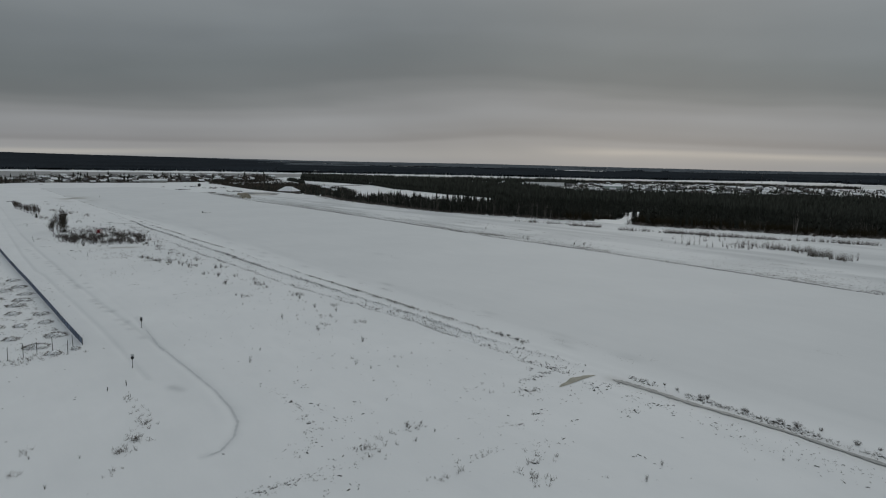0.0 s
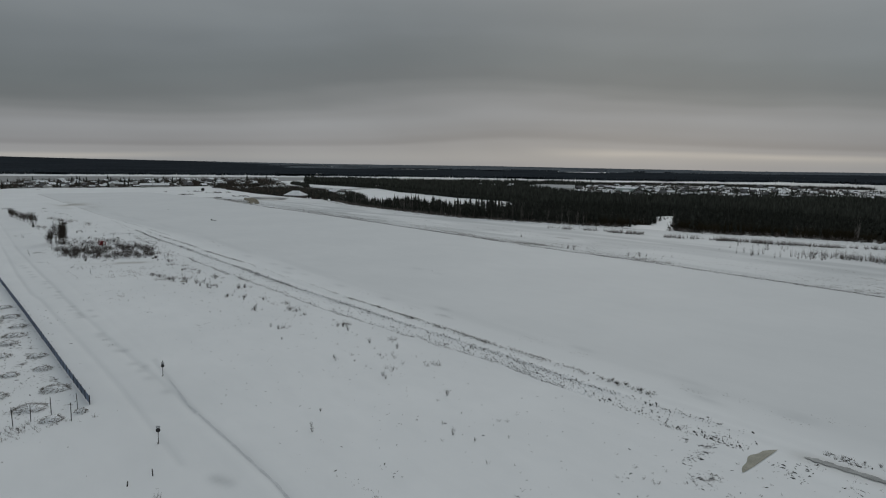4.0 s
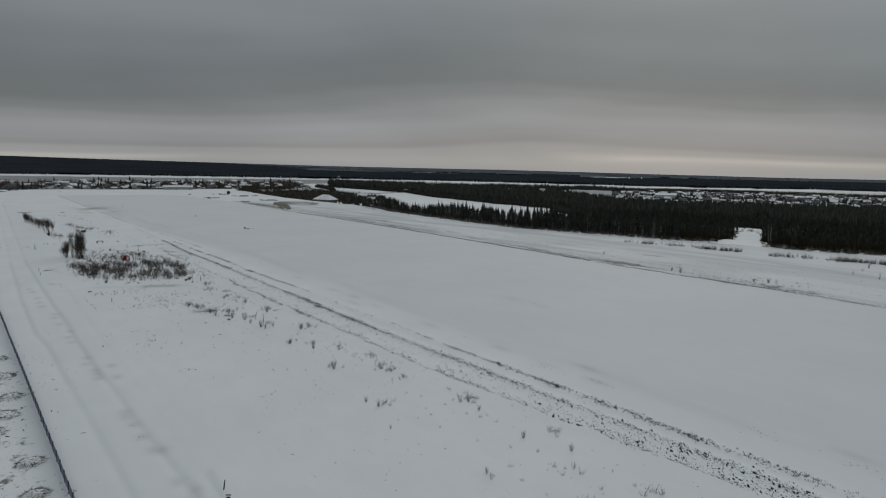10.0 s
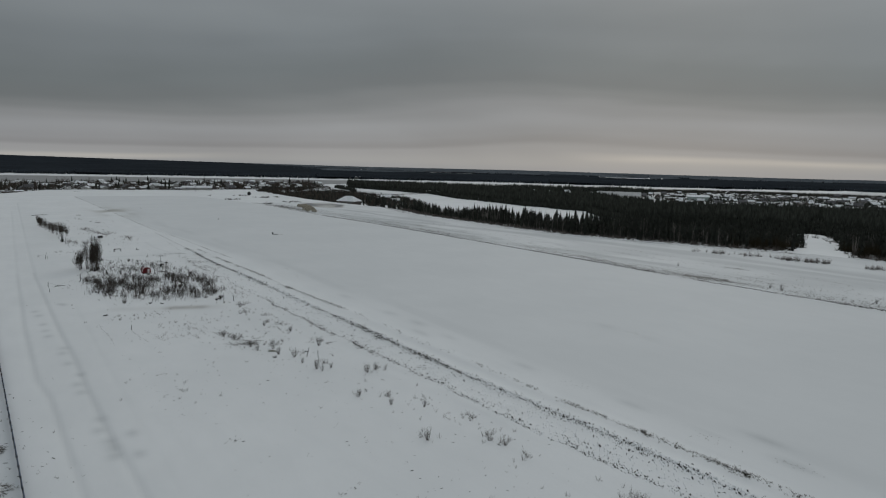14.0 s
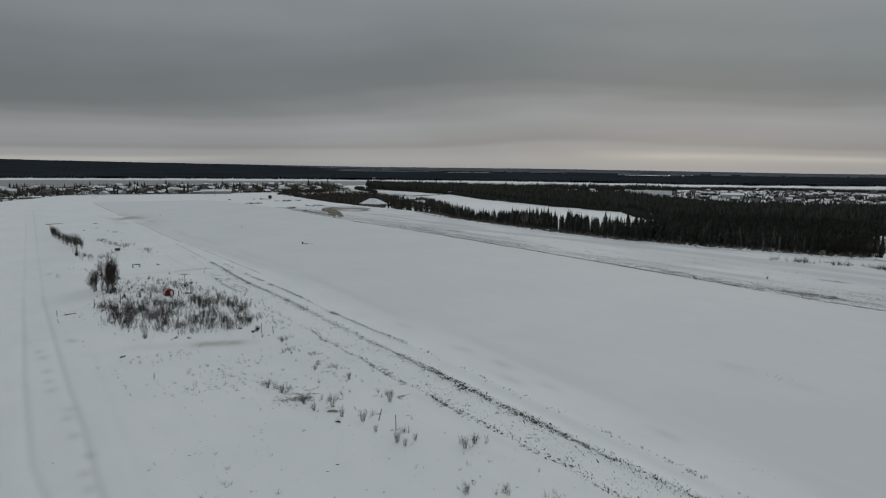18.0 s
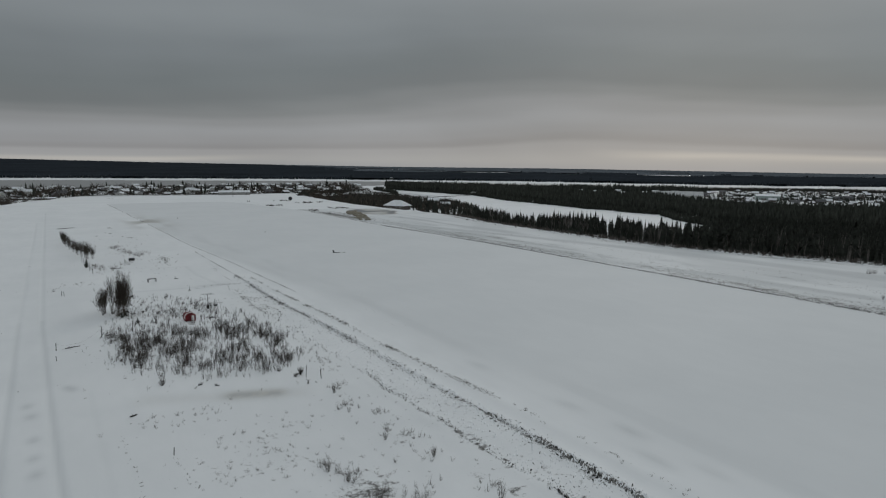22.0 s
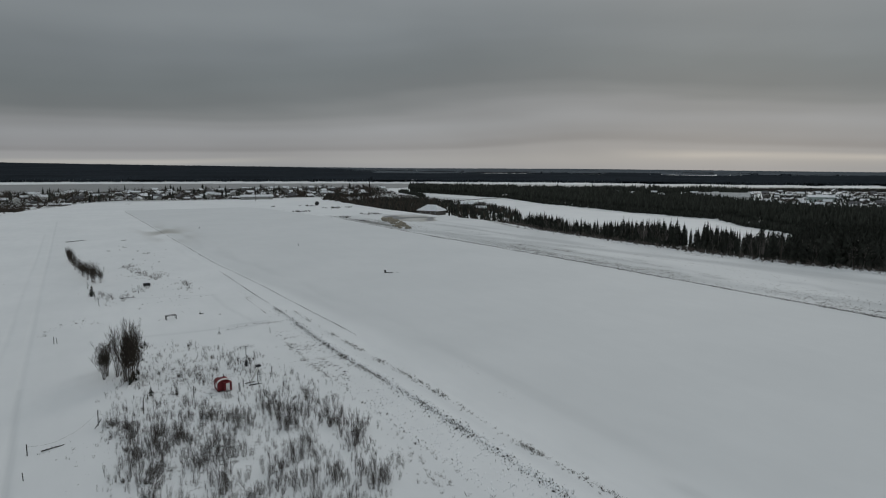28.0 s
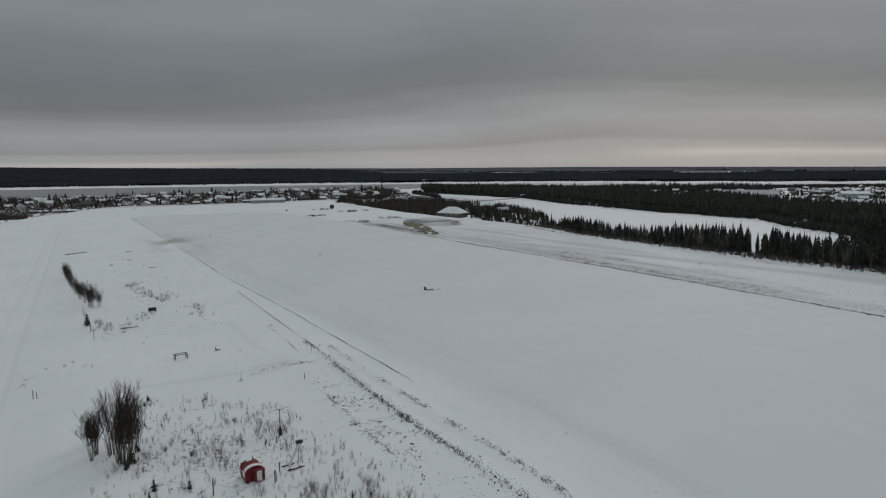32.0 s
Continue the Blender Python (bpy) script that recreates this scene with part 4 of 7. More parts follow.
    nxn, nyn = -np.diff(fb[:, 1])[i] / seg[i], np.diff(fb[:, 0])[i] / seg[i]
    d = 6 + 60 * r.random(len(s)) ** 1.5
    x, y = bx + nxn * d, by + nyn * d
    h = 6.6 * np.clip(1 + r.normal(0, 0.10, len(x)), 0.5, 1.5)
    spots = np.stack([r.integers(0, 5, len(x)), x, y, np.full(len(x), -0.3), r.uniform(0, 6.28, len(x)), h * r.uniform(1.4, 2.2, len(x)), h], -1)
    tagged(scattered("far_bank_trees", CONES, spots, FAR_NEEDLES), "dark trees along the far river bank", "woods", kind="stuff")


def build_canopy():
    r = np.random.default_rng(8)
    th = np.radians(np.arange(-42, 112, 0.11))
    rr = np.array([700 * 1.037 ** k for k in range(58)])
    T, R = np.meshgrid(th, rr)
    X, Y = R * np.sin(T), R * np.cos(T)
    Z = far_rise(X, Y) + 4.6 + r.normal(0, 0.45, X.shape) + 0.5 * wave(X, Y, 90, 12)
    deg = np.degrees(T)
    gap = np.zeros(X.shape, bool)
    for a0, a1, r0, r1 in BOGS:
        mid, half = (r0 + r1) / 2, (r1 - r0) / 2
        gap |= (np.abs(R - mid) < half * (1 - ((deg - (a0 + a1) / 2) / ((a1 - a0) / 2)) ** 2)) & (deg > a0) & (deg < a1)
    ok = inside(BEYOND, X, Y) & ~gap
    rim = ok.copy()
    rim[1:-1, 1:-1] = ok[1:-1, 1:-1] & ok[:-2, 1:-1] & ok[2:, 1:-1] & ok[1:-1, :-2] & ok[1:-1, 2:]
    Z = np.where(rim, Z, far_rise(X, Y) - 1.0)
    nx, ny = X.shape[1], X.shape[0]
    idx = np.arange(nx * ny).reshape(ny, nx)
    q = np.stack([idx[:-1, :-1], idx[:-1, 1:], idx[1:, 1:], idx[1:, :-1]], -1).reshape(-1, 4)
    q = q[ok.ravel()[q].all(1)]
    t = np.concatenate([q[:, [0, 1, 2]], q[:, [0, 2, 3]]])
    used = np.unique(t)
    back = np.zeros(nx * ny, int)
    back[used] = np.arange(len(used))
    V = np.stack([X.ravel(), Y.ravel(), Z.ravel()], -1)[used]
    mid = V[back[t]].mean(1)
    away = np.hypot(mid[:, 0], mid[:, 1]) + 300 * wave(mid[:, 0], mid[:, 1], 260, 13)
    # faces past about 2500 units that take the haze-pale colour
    hazed = ((away > 2500) & (np.degrees(np.arctan2(mid[:, 0], mid[:, 1])) + 6 * wave(mid[:, 0], mid[:, 1], 300, 14) > 20)).astype(int)
    ob = scattered("far_forest", [(V, back[t], hazed)], [(0, 0, 0, 0, 0, 1, 1)], FAR_CANOPY, HAZED_CANOPY, lie=False)
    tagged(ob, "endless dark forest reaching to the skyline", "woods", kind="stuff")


BOGS = [(22, 27.5, 3050, 3580), (26.5, 31.5, 2600, 3100), (30.5, 39, 2250, 2860), (40, 43.5, 2200, 2680), (46, 53.5, 1980, 2480), (47, 55, 2700, 3120), (54.3, 57.6, 2250, 2740), (58.8, 60.9, 2280, 2760), (63, 66, 2400, 2900), (74, 79, 2450, 2950)]
build_woods()
build_canopy()


# ---------------------------------------------------------------- materials of the things
STEEL = material("weathered_blue_grey_steel", (0.15, 0.19, 0.26), 0.55, 0.3, 0.8, 9, 0.2, 0.004, metal=0.3, per_object=0.18)
DARK_STEEL = material("dark_rusty_steel", (0.05, 0.046, 0.045), 0.7, 0.35, 2, 15, 0.2, 0.004, metal=0.4)
OLD_WOOD = material("weathered_grey_timber", (0.11, 0.095, 0.08), 0.9, 0.35, 1.5, 14, 0.4, 0.01, per_object=0.3, spec=0.15)
DARK_WOOD = material("blackened_timber", (0.045, 0.04, 0.037), 0.9, 0.35, 1.5, 14, 0.4, 0.01, per_object=0.3, spec=0.15)
RED = material("faded_red_paint", (0.16, 0.020, 0.024), 0.6, 0.3, 1.6, 11, 0.15, 0.004)
WHITE = material("chalky_white_paint", (0.72, 0.71, 0.69), 0.65, 0.12, 1.6, 11, 0.15, 0.004)
SIGN_BLACK = material("sooty_black_paint", (0.03, 0.03, 0.032), 0.6, 0.3, 3, 15)
GREY_METAL = material("dull_galvanised_metal", (0.38, 0.39, 0.40), 0.5, 0.18, 2, 12, metal=0.5)
SAND = material("yellow_sand", (0.24, 0.21, 0.155), 0.95, 0.3, 0.5, 3, 0.5, 0.06, second=(0.38, 0.35, 0.285))
PACKED = material("pressed_grey_snow", (0.55, 0.57, 0.585), 0.8, 0.12, 0.6, 5, 0.3, 0.02)
TRACK_ICE = material("grey_track_ice", (0.29, 0.30, 0.297), 0.6, 0.22, 0.8, 5, 0.2, 0.02)
OLIVE_ICE = material("olive_grey_frozen_mud", (0.30, 0.295, 0.245), 0.7, 0.25, 0.8, 6, 0.3, 0.03)
ROOF_SNOW = material("snow_on_roofs", (0.74, 0.76, 0.78), 0.75, 0.1, 0.3, 3, 0.4, 0.05, per_object=0.08)
ROOF_GREY = material("pale_grey_roof_sheet", (0.40, 0.41, 0.415), 0.7, 0.2, 0.3, 3, per_object=0.2)
ROOF_DARK = material("dark_roof_sheet", (0.10, 0.10, 0.105), 0.7, 0.3, 0.3, 3, per_object=0.3)
LOGS = material("dark_log_walls", (0.085, 0.075, 0.068), 0.9, 0.3, 0.3, 3, 0.3, 0.02, per_object=0.45)
PALE_WALL = material("pale_plank_walls", (0.42, 0.42, 0.40), 0.85, 0.2, 0.3, 3, 0.2, 0.02, per_object=0.3)
GREEN_WALL = material("washed_out_green_sheet", (0.33, 0.39, 0.37), 0.7, 0.2, 0.2, 2, per_object=0.15)
GLASS = material("dark_window_glass", (0.03, 0.035, 0.04), 0.15, 0.2, 1, 6, spec=0.5)


# ---------------------------------------------------------------- bushes, saplings and grass
def bush_shape(seed, stems, spread, thick=0.0075, side=2):
    """A leafless bush one metre high."""
    r = random.Random(seed)
    s = Shape()
    for k in range(stems):
        a, q = r.uniform(0, 6.28), spread * math.sqrt(r.random())
        foot = Vector((math.cos(a) * q * 0.35, math.sin(a) * q * 0.35, -0.03))
        h = r.uniform(0.55, 1.0)
        tip = Vector((math.cos(a) * q * 1.1, math.sin(a) * q * 1.1, h)) + Vector((r.uniform(-0.06, 0.06), r.uniform(-0.06, 0.06), 0))
        mid = foot.lerp(tip, 0.5) + Vector((r.uniform(-0.03, 0.03), r.uniform(-0.03, 0.03), 0))
        t = thick * r.uniform(0.7, 1.2)
        s.tube(foot, mid, t, t * 0.75, 3, caps=False)
        s.tube(mid, tip, t * 0.75, t * 0.25, 3, caps=False)
        for j in range(side):
            u = r.uniform(0.3, 0.85)
            p = foot.lerp(mid, u * 2) if u < 0.5 else mid.lerp(tip, u * 2 - 1)
            b = r.uniform(0, 6.28)
            e = p + Vector((math.cos(b) * 0.08, math.sin(b) * 0.08, r.uniform(0.1, 0.24)))
            s.tube(p, e, t * 0.55, t * 0.2, 3, caps=False)
    return s


BUSH = [bush_shape(200 + k, 30 + 4 * k, 0.30, 0.0052, 3) for k in range(4)]
MOUND = [bush_shape(210 + k, 70, 0.62, 0.0085, 3) for k in range(3)]
SAPLING = [bush_shape(230 + k, 8 + k, 0.19, 0.0043, 4) for k in range(5)]
TUFT = [far_bush(260 + k, 9, 0.55, 0.034) for k in range(3)]
BUSH_MESH = [b.mesh("stems", TWIG) for b in BUSH]
MOUND_MESH = [b.mesh("stems", WILLOW) for b in MOUND]


def sapling_stems(seed, stems, spread):
    """Slim bent stems that rise from one root, one mesh each."""
    r = random.Random(seed)
    out = []
    for k in range(stems):
        a, q, h = r.uniform(0, 6.28), spread * math.sqrt(r.random()), r.uniform(0.55, 1.0)
        c, d = math.cos(a), math.sin(a)
        pts = [(c * q * 0.3, d * q * 0.3, -0.03), (c * q * 0.55 + r.uniform(-0.03, 0.03), d * q * 0.55, h * 0.4), (c * q * 0.8, d * q * 0.8 + r.uniform(-0.03, 0.03), h * 0.75), (c * q * 1.1, d * q * 1.1, h)]
        out.append(Shape().path(pts, [0.0046, 0.0038, 0.0027, 0.001], 3).mesh("stem", WILLOW))
    return out


SAPLING_STEMS = [sapling_stems(230 + k, 6 + k % 3, 0.19) for k in range(5)]


def bush(k, x, y, h, w=1.0, label="bare willow bush standing in snow", group="scattered willow bushes", name="willow_bush"):
    ob = tagged(new(name, MOUND_MESH[k % 3] if name == "low_bush" else BUSH_MESH[k % 4]), label, "bush", group)
    ob.matrix_basis = stand(x, y, (k * 77) % 360) @ Matrix.Diagonal((h * w, h * w, h, 1))
    return ob


def fir_shape(seed):
    return spruce_shape(seed, 6, 5, 0.24, 0.7)


FIR_MESH = [fir_shape(300 + k).mesh("crown", NEEDLES) for k in range(3)]


def young_fir(k, x, y, h, label="small dark fir sapling poking out of the snow"):
    t = tagged(new("young_fir"), label, "tree", "young firs")
    part("trunk", SPRUCE_TRUNK, t)
    part("crown", FIR_MESH[k % 3], t)
    t.matrix_basis = stand(x, y, k * 50, -0.03) @ pose(0, 0, 0, (k * 37) % 17 - 8, (k * 23) % 19 - 9, 0) @ Matrix.Diagonal((h * 1.1, h * (0.8 + 0.2 * (k % 3)), h, 1))
    return t


NEAR_BUSHES = [
    (36.3, 151.8, 1.6), (34.3, 152.0, 1.2), (34.1, 154.2, 1.1), (36.0, 148.9, 1.3), (37.2, 146.6, 1.5), (37.1, 143.7, 1.0), (42.0, 149.9, 1.5),
    (37.6, 140.5, 1.5), (37.8, 139.4, 1.0), (39.2, 140.0, 1.0), (42.1, 136.3, 1.4), (43.4, 136.6, 1.2), (41.3, 158.7, 1.1), (39.2, 163.9, 1.0),
    (32.4, 160.9, 1.1), (33.2, 158.6, 1.2), (23.9, 190.1, 1.5), (39.5, 176.9, 1.3), (41.5, 159.1, 1.0), (40.5, 69.3, 0.9), (35.1, 61.5, 0.8),
    (38.0, 77.4, 0.8), (44.4, 97.7, 0.8), (43.8, 90.6, 0.9)]
MORE_BUSHES = [
    (36.5, 86.5, 0.7), (25.3, 69.7, 0.7), (34.8, 98.8, 0.5), (37.9, 130.1, 0.9), (44.9, 100.0, 0.9), (45.5, 86.4, 0.9), (36.8, 87.4, 0.7),
    (36.5, 104.0, 0.9), (38.2, 78.3, 0.8), (38.1, 117.3, 1.5), (36.1, 105.8, 0.8), (39.5, 126.2, 1.0), (42.1, 124.0, 1.0), (30.2, 43.6, 0.8),
    (29.2, 40.7, 0.5), (24.8, 41.9, 0.6), (33.1, 30.0, 0.6), (42.8, 25.5, 0.6), (39.7, 24.8, 0.6), (31.7, 41.3, 0.4), (25.7, 70.8, 0.6), (35.8, 59.3, 0.5),
    (27.9, 73.3, 0.5), (2.2, 56.4, 0.4), (2.8, 50.5, 0.5), (5.5, 54.2, 0.4)]
RIDGE_BUSHES = [(59.1, 37.1), (59.2, 33.8), (59.3, 32.6), (59.7, 30.5), (59.6, 27.1), (59.9, 24.5), (60.9, 19.9), (60.3, 18.4), (60.8, 15.7), (59.4, 35.7), (59.6, 28.1), (60.0, 21.6), (58.7, 65.2), (58.6, 60.4), (58.3, 57.4), (58.0, 61.8), (56.6, 90.0), (55.9, 107.9), (56.0, 98.8)]
SHORE_BUSHES = [(140.6, 138.0, 1.9), (141.2, 140.7, 1.4), (145.5, 119.2, 1.6), (144.1, 121.8, 1.2), (147.2, 118.3, 1.0), (150.5, 169.5, 1.2)]
for n, (bx, by, bh) in enumerate(NEAR_BUSHES + MORE_BUSHES):
    bush(n, bx, by, bh * 1.15, 1.0, "tall bare willow bush in deep snow" if bh > 1.25 else "low bare willow bush half buried in snow")
for n, (bx, by) in enumerate(RIDGE_BUSHES):
    bush(n, bx, by + 0.9 * math.sin(n * 2.4), 0.30 + 0.10 * ((n * 5) % 4), 1.0 + 0.4 * ((n * 7) % 3), "dense low bush on the snow ridge beside the runway", "bushes along the snow ridge", "low_bush")
for n, (bx, by, bh) in enumerate(SHORE_BUSHES):
    bush(n, bx, by, bh * 1.1, 1.1, "bare bush on the verge across the runway", "bushes across the runway")

PATCH = [(20.2, 222), (19.6, 214), (20.4, 207), (20.2, 200), (22.0, 194), (25, 190), (29.6, 187.5), (36, 187), (39.5, 190), (41.0, 196), (41.8, 202), (42.3, 210), (41.6, 216), (40.2, 221), (38.6, 228), (36, 234), (31, 240), (26, 241), (24.5, 236), (22, 228)]
DENSE = [(39.2, 207.2), (39.2, 204.0), (39.4, 198.2), (38.7, 192.5), (35.3, 190.0), (32.9, 192.5), (31.5, 194.4), (35.9, 204.2), (35.0, 211.1), (30.1, 208.4), (27.0, 202.0), (23.8, 206.6), (21.3, 213.6), (22.5, 199.1), (27.7, 195.5), (34.9, 196.7), (35.7, 208.8), (34.1, 197.8), (31.0, 207.1), (29.8, 224.2), (21.0, 210.5), (22.5, 209.0), (24.6, 210.0), (26.5, 206.0), (29.0, 204.0), (35.8, 228.0), (23.4, 204.0), (21.8, 206.5), (25.6, 208.2), (23.0, 211.6)]   # where the saplings stand close
CLEAR = [(31.2, 200.9), (31.4, 204.2), (24.8, 202.0), (37.6, 194.5), (30.5, 197.1), (29.9, 217.1), (34.0, 202.1), (37.2, 201.4), (23.8, 197.8)]


WISPS = [(38.2, 130.6), (40.5, 128.5), (43.2, 126.2), (38.5, 118.1), (42.7, 137.5), (43.7, 136.9), (42.8, 151.6), (38.9, 142.4), (37.1, 153.8), (34.5, 155.3), (34.1, 160.2), (32.8, 162.2), (38.1, 147.8), (44.5, 119.5), (45.7, 100.5), (44.7, 100.7),
         (37.2, 104.1), (43.5, 113.0), (43.2, 115.2), (42.9, 110.4), (32.6, 161.8), (33.9, 158.9), (34.6, 155.1), (37.8, 153.9), (40.5, 165.1), (38.8, 172.9), (41.4, 169.7), (41.8, 163.3), (40.0, 178.4), (30.1, 321.0), (31.4, 309.0), (32.9, 301.5), (37.9, 289.4), (38.5, 283.8), (28.8, 318.0), (22.1, 284.6), (22.9, 281.9), (28.6, 285.1), (35.1, 303.3), (37.6, 287.0), (26.1, 279.9), (31.8, 305.5), (33.6, 300.0), (30.6, 315.0), (22.5, 279.5), (42.5, 84), (40, 80), (45, 78), (47, 90)]


def build_patch():
    r = np.random.default_rng(21)
    n, rest, heads = 0, [], []
    while len(heads) < 830:
        x, y = r.uniform(17, 45), r.uniform(186, 244)
        if not inside(PATCH, x + r.normal(0, 0.9), y + r.normal(0, 1.8)) or math.hypot(x - 32, y - 218.5) < 2.2:
            continue
        near = max(math.exp(-((x - u) / 1.5) ** 2 - ((y - v) / 3.4) ** 2) for u, v in DENSE)
        bare = max(math.exp(-((x - u) / 1.3) ** 2 - ((y - v) / 2.6) ** 2) for u, v in CLEAR)
        if r.random() < (0.16 if y < 212 else 0.2) + 0.95 * near - 0.5 * bare:
            heads.append((x, y))
    for cx, cy in heads:
        tall = float(np.clip(r.normal(1.5, 0.4), 0.6, 2.3)) * float(np.interp(cy, (192, 207, 214, 224), (0.88, 0.88, 0.72, 0.55)))
        for _ in range(int(r.integers(2, 7))):
            x, y = r.normal(cx, 0.42), r.normal(cy, 0.5)
            h, w = tall * r.uniform(0.5, 1.15), r.uniform(0.8, 1.4)
            if n < 140:
                ob = tagged(new("willow_sapling"), "slender leafless willow sapling in a snowy thicket", "bush", "thicket of willow saplings")
                ob.matrix_basis = stand(x, y, r.uniform(0, 360)) @ Matrix.Diagonal((h * w, h * w, h, 1))
                for q in SAPLING_STEMS[n % 5]:
                    part("stem", q, ob)
            else:
                rest.append((n % 5, x, y, 0.0, r.uniform(0, 6.28), h * w / S, h / S))
            n += 1
    wisps = []
    for cx, cy in WISPS:           # tall grass clumps on the field
        for _ in range(int(r.integers(5, 10))):
            x, y = r.normal(cx, 0.45 if cy < 250 else 0.8), r.normal(cy, 0.5 if cy < 250 else 1.6)
            h = r.uniform(0.5, 1.15) * (1.0 if cy < 250 else 1.5)
            wisps.append((int(r.integers(4)), x, y, 0.0, r.uniform(0, 6.28), h / S, h / S))
    for cx, cy, m, sx, sy in ((28, 165, 60, 3, 2.5), (31, 171, 40, 2.5, 2), (25, 178, 45, 3, 1.2), (34, 157, 70, 3, 4), (40, 174, 30, 2, 4), (41, 163, 30, 1.6, 4), (22, 142, 20, 2, 5), (40, 130, 30, 4, 7), (33, 330, 20, 5, 20), (31, 305, 60, 2.5, 12), (37.5, 283, 20, 1.5, 4), (23.2, 278, 20, 1.2, 2.5), (30, 280, 30, 6, 20), (28, 205, 160, 5, 9), (37, 203, 120, 3, 8), (42.5, 190, 60, 1.2, 4), (31, 229, 70, 4, 5), (44, 112, 25, 1.5, 8), (30.0, 43.2, 24, 0.9, 0.7), (24.6, 41.8, 22, 0.8, 0.7), (26.5, 42.5, 12, 0.6, 0.6), (42, 47, 10, 1.5, 1), (33.0, 30.2, 22, 0.5, 0.7), (35.6, 32.2, 14, 0.8, 0.6), (28, 34.4, 14, 1.2, 0.4), (32.5, 35.6, 10, 1.2, 0.4), (38, 70, 16, 5, 8), (42, 95, 20, 3, 8), (11.2, 65.6, 10, 0.3, 0.8), (11.5, 61.0, 16, 0.4, 1.5), (11.2, 57.8, 22, 0.4, 1.0), (9.9, 55.0, 32, 0.6, 0.6), (8.6, 53.6, 20, 0.5, 0.4), (7.3, 50.5, 8, 0.4, 0.4), (2.0, 57.5, 10, 0.3, 0.8), (0.8, 54.1, 8, 0.4, 0.3), (59.5, 26, 150, 0.4, 8), (59.3, 34, 40, 0.4, 2), (3, 85.3, 90, 3.2, 0.7)):
        for _ in range(m):
            x, y = r.normal(cx, sx), r.normal(cy, sy)
            if x > RW_L(y) - 0.4:
                continue
            h = r.uniform(0.2, 0.75)
            wisps.append((int(r.integers(4)), x, y, 0.0, r.uniform(0, 6.28), h * 1.2 / S, h / S))
    tagged(scattered("tall_grass", [far_bush(340 + k, 11, 0.5, 0.011).tris() for k in range(4)], wisps, TWIG), "wispy tall dead grass clumps poking through the snow", "grass", kind="stuff")
    # the ragged line of saplings before the woods
    for _ in range(1500):      # a ragged line of reeds between the shore track and the wood
        y = r.uniform(62, 186)
        x = float(np.interp(y, (62, 83, 112, 128, 141, 154, 166, 184), (236, 224, 207, 201, 195, 193, 190, 183))) + r.normal(0, 1.3)
        if float(wave(np.array(x), np.array(y), 3.0, 96)) + r.normal(0, 0.3) < 0.0 or 143 < y < 152:
            continue
        rest.append((int(r.integers(5)), x, y, 0.0, r.uniform(0, 6.28), 2.0 * r.uniform(0.6, 1.4), r.uniform(0.8, 2.0)))
    for _ in range(2000):
        y = r.uniform(30, 420)
        x = float(wood_edge(y)) - abs(r.normal(0, 2.2)) + 1.0
        if inside(GLADE, x, y):
            continue
        rest.append((int(r.integers(5)), x, y, 0.0, r.uniform(0, 6.28), 2.2 * r.uniform(0.6, 1.5), r.uniform(0.8, 2.4)))
    for cx, cy, m, s1 in ((184, 92, 22, 2.5), (192, 90.5, 22, 2.2), (191, 85, 24, 1.6), (192.5, 81, 24, 1.6), (193, 77.5, 20, 1.4), (186.5, 70.5, 55, 1.5), (184, 64.5, 36, 1.2), (189, 73, 10, 2.5), (195, 112, 16, 6), (178, 104, 10, 3)):
        for _ in range(m):
            x, y = r.normal(cx, s1), r.normal(cy, s1)
            rest.append((int(r.integers(5)), x, y, 0.0, r.uniform(0, 6.28), 2.0 * r.uniform(0.6, 1.5), r.uniform(1.2, 3.2)))
    near = [b.tris() for b in SAPLING]
    far = [far_bush(280 + k, 14, 0.22, 0.007).tris() for k in range(5)]
    tagged(scattered("verge_scrub", far, [q for q in rest if q[1] > 60], TWIG), "leafless saplings along the edge of the woods", "scrub", kind="stuff")
    rest = [q for q in rest if q[1] <= 60]
    tagged(scattered("willow_thicket", near, rest, WILLOW), "leafless willow scrub and reeds sticking out of the snow", "scrub", kind="stuff")


build_patch()
for n, (bx, by, bh) in enumerate([(22.4, 227.6, 3.0), (21.8, 229.2, 3.0), (20.4, 228.9, 2.6), (22.8, 226.4, 2.0)]):
    bush(n, bx, by, bh, 0.55, "dense bare brushwood round the foot of the birch clump", "brushwood at the birch clump")


def clod_shape(seed):
    r = random.Random(seed)
    s = Shape()
    ring = lambda R, z: [(math.cos(6.283 * i / 5 + R) * R * 2.0 * r.uniform(0.6, 1.25), math.sin(6.283 * i / 5 + R) * R * r.uniform(0.5, 1.1) * 0.5, z + r.uniform(-0.05, 0.05)) for i in range(5)]
    a, b = ring(0.5, -0.1), ring(0.36, 0.3)
    s.add(a + b + [(0, 0, 0.42)], [(i, (i + 1) % 5, 5 + (i + 1) % 5, 5 + i) for i in range(5)] + [(5 + i, 5 + (i + 1) % 5, 10) for i in range(5)])
    return s


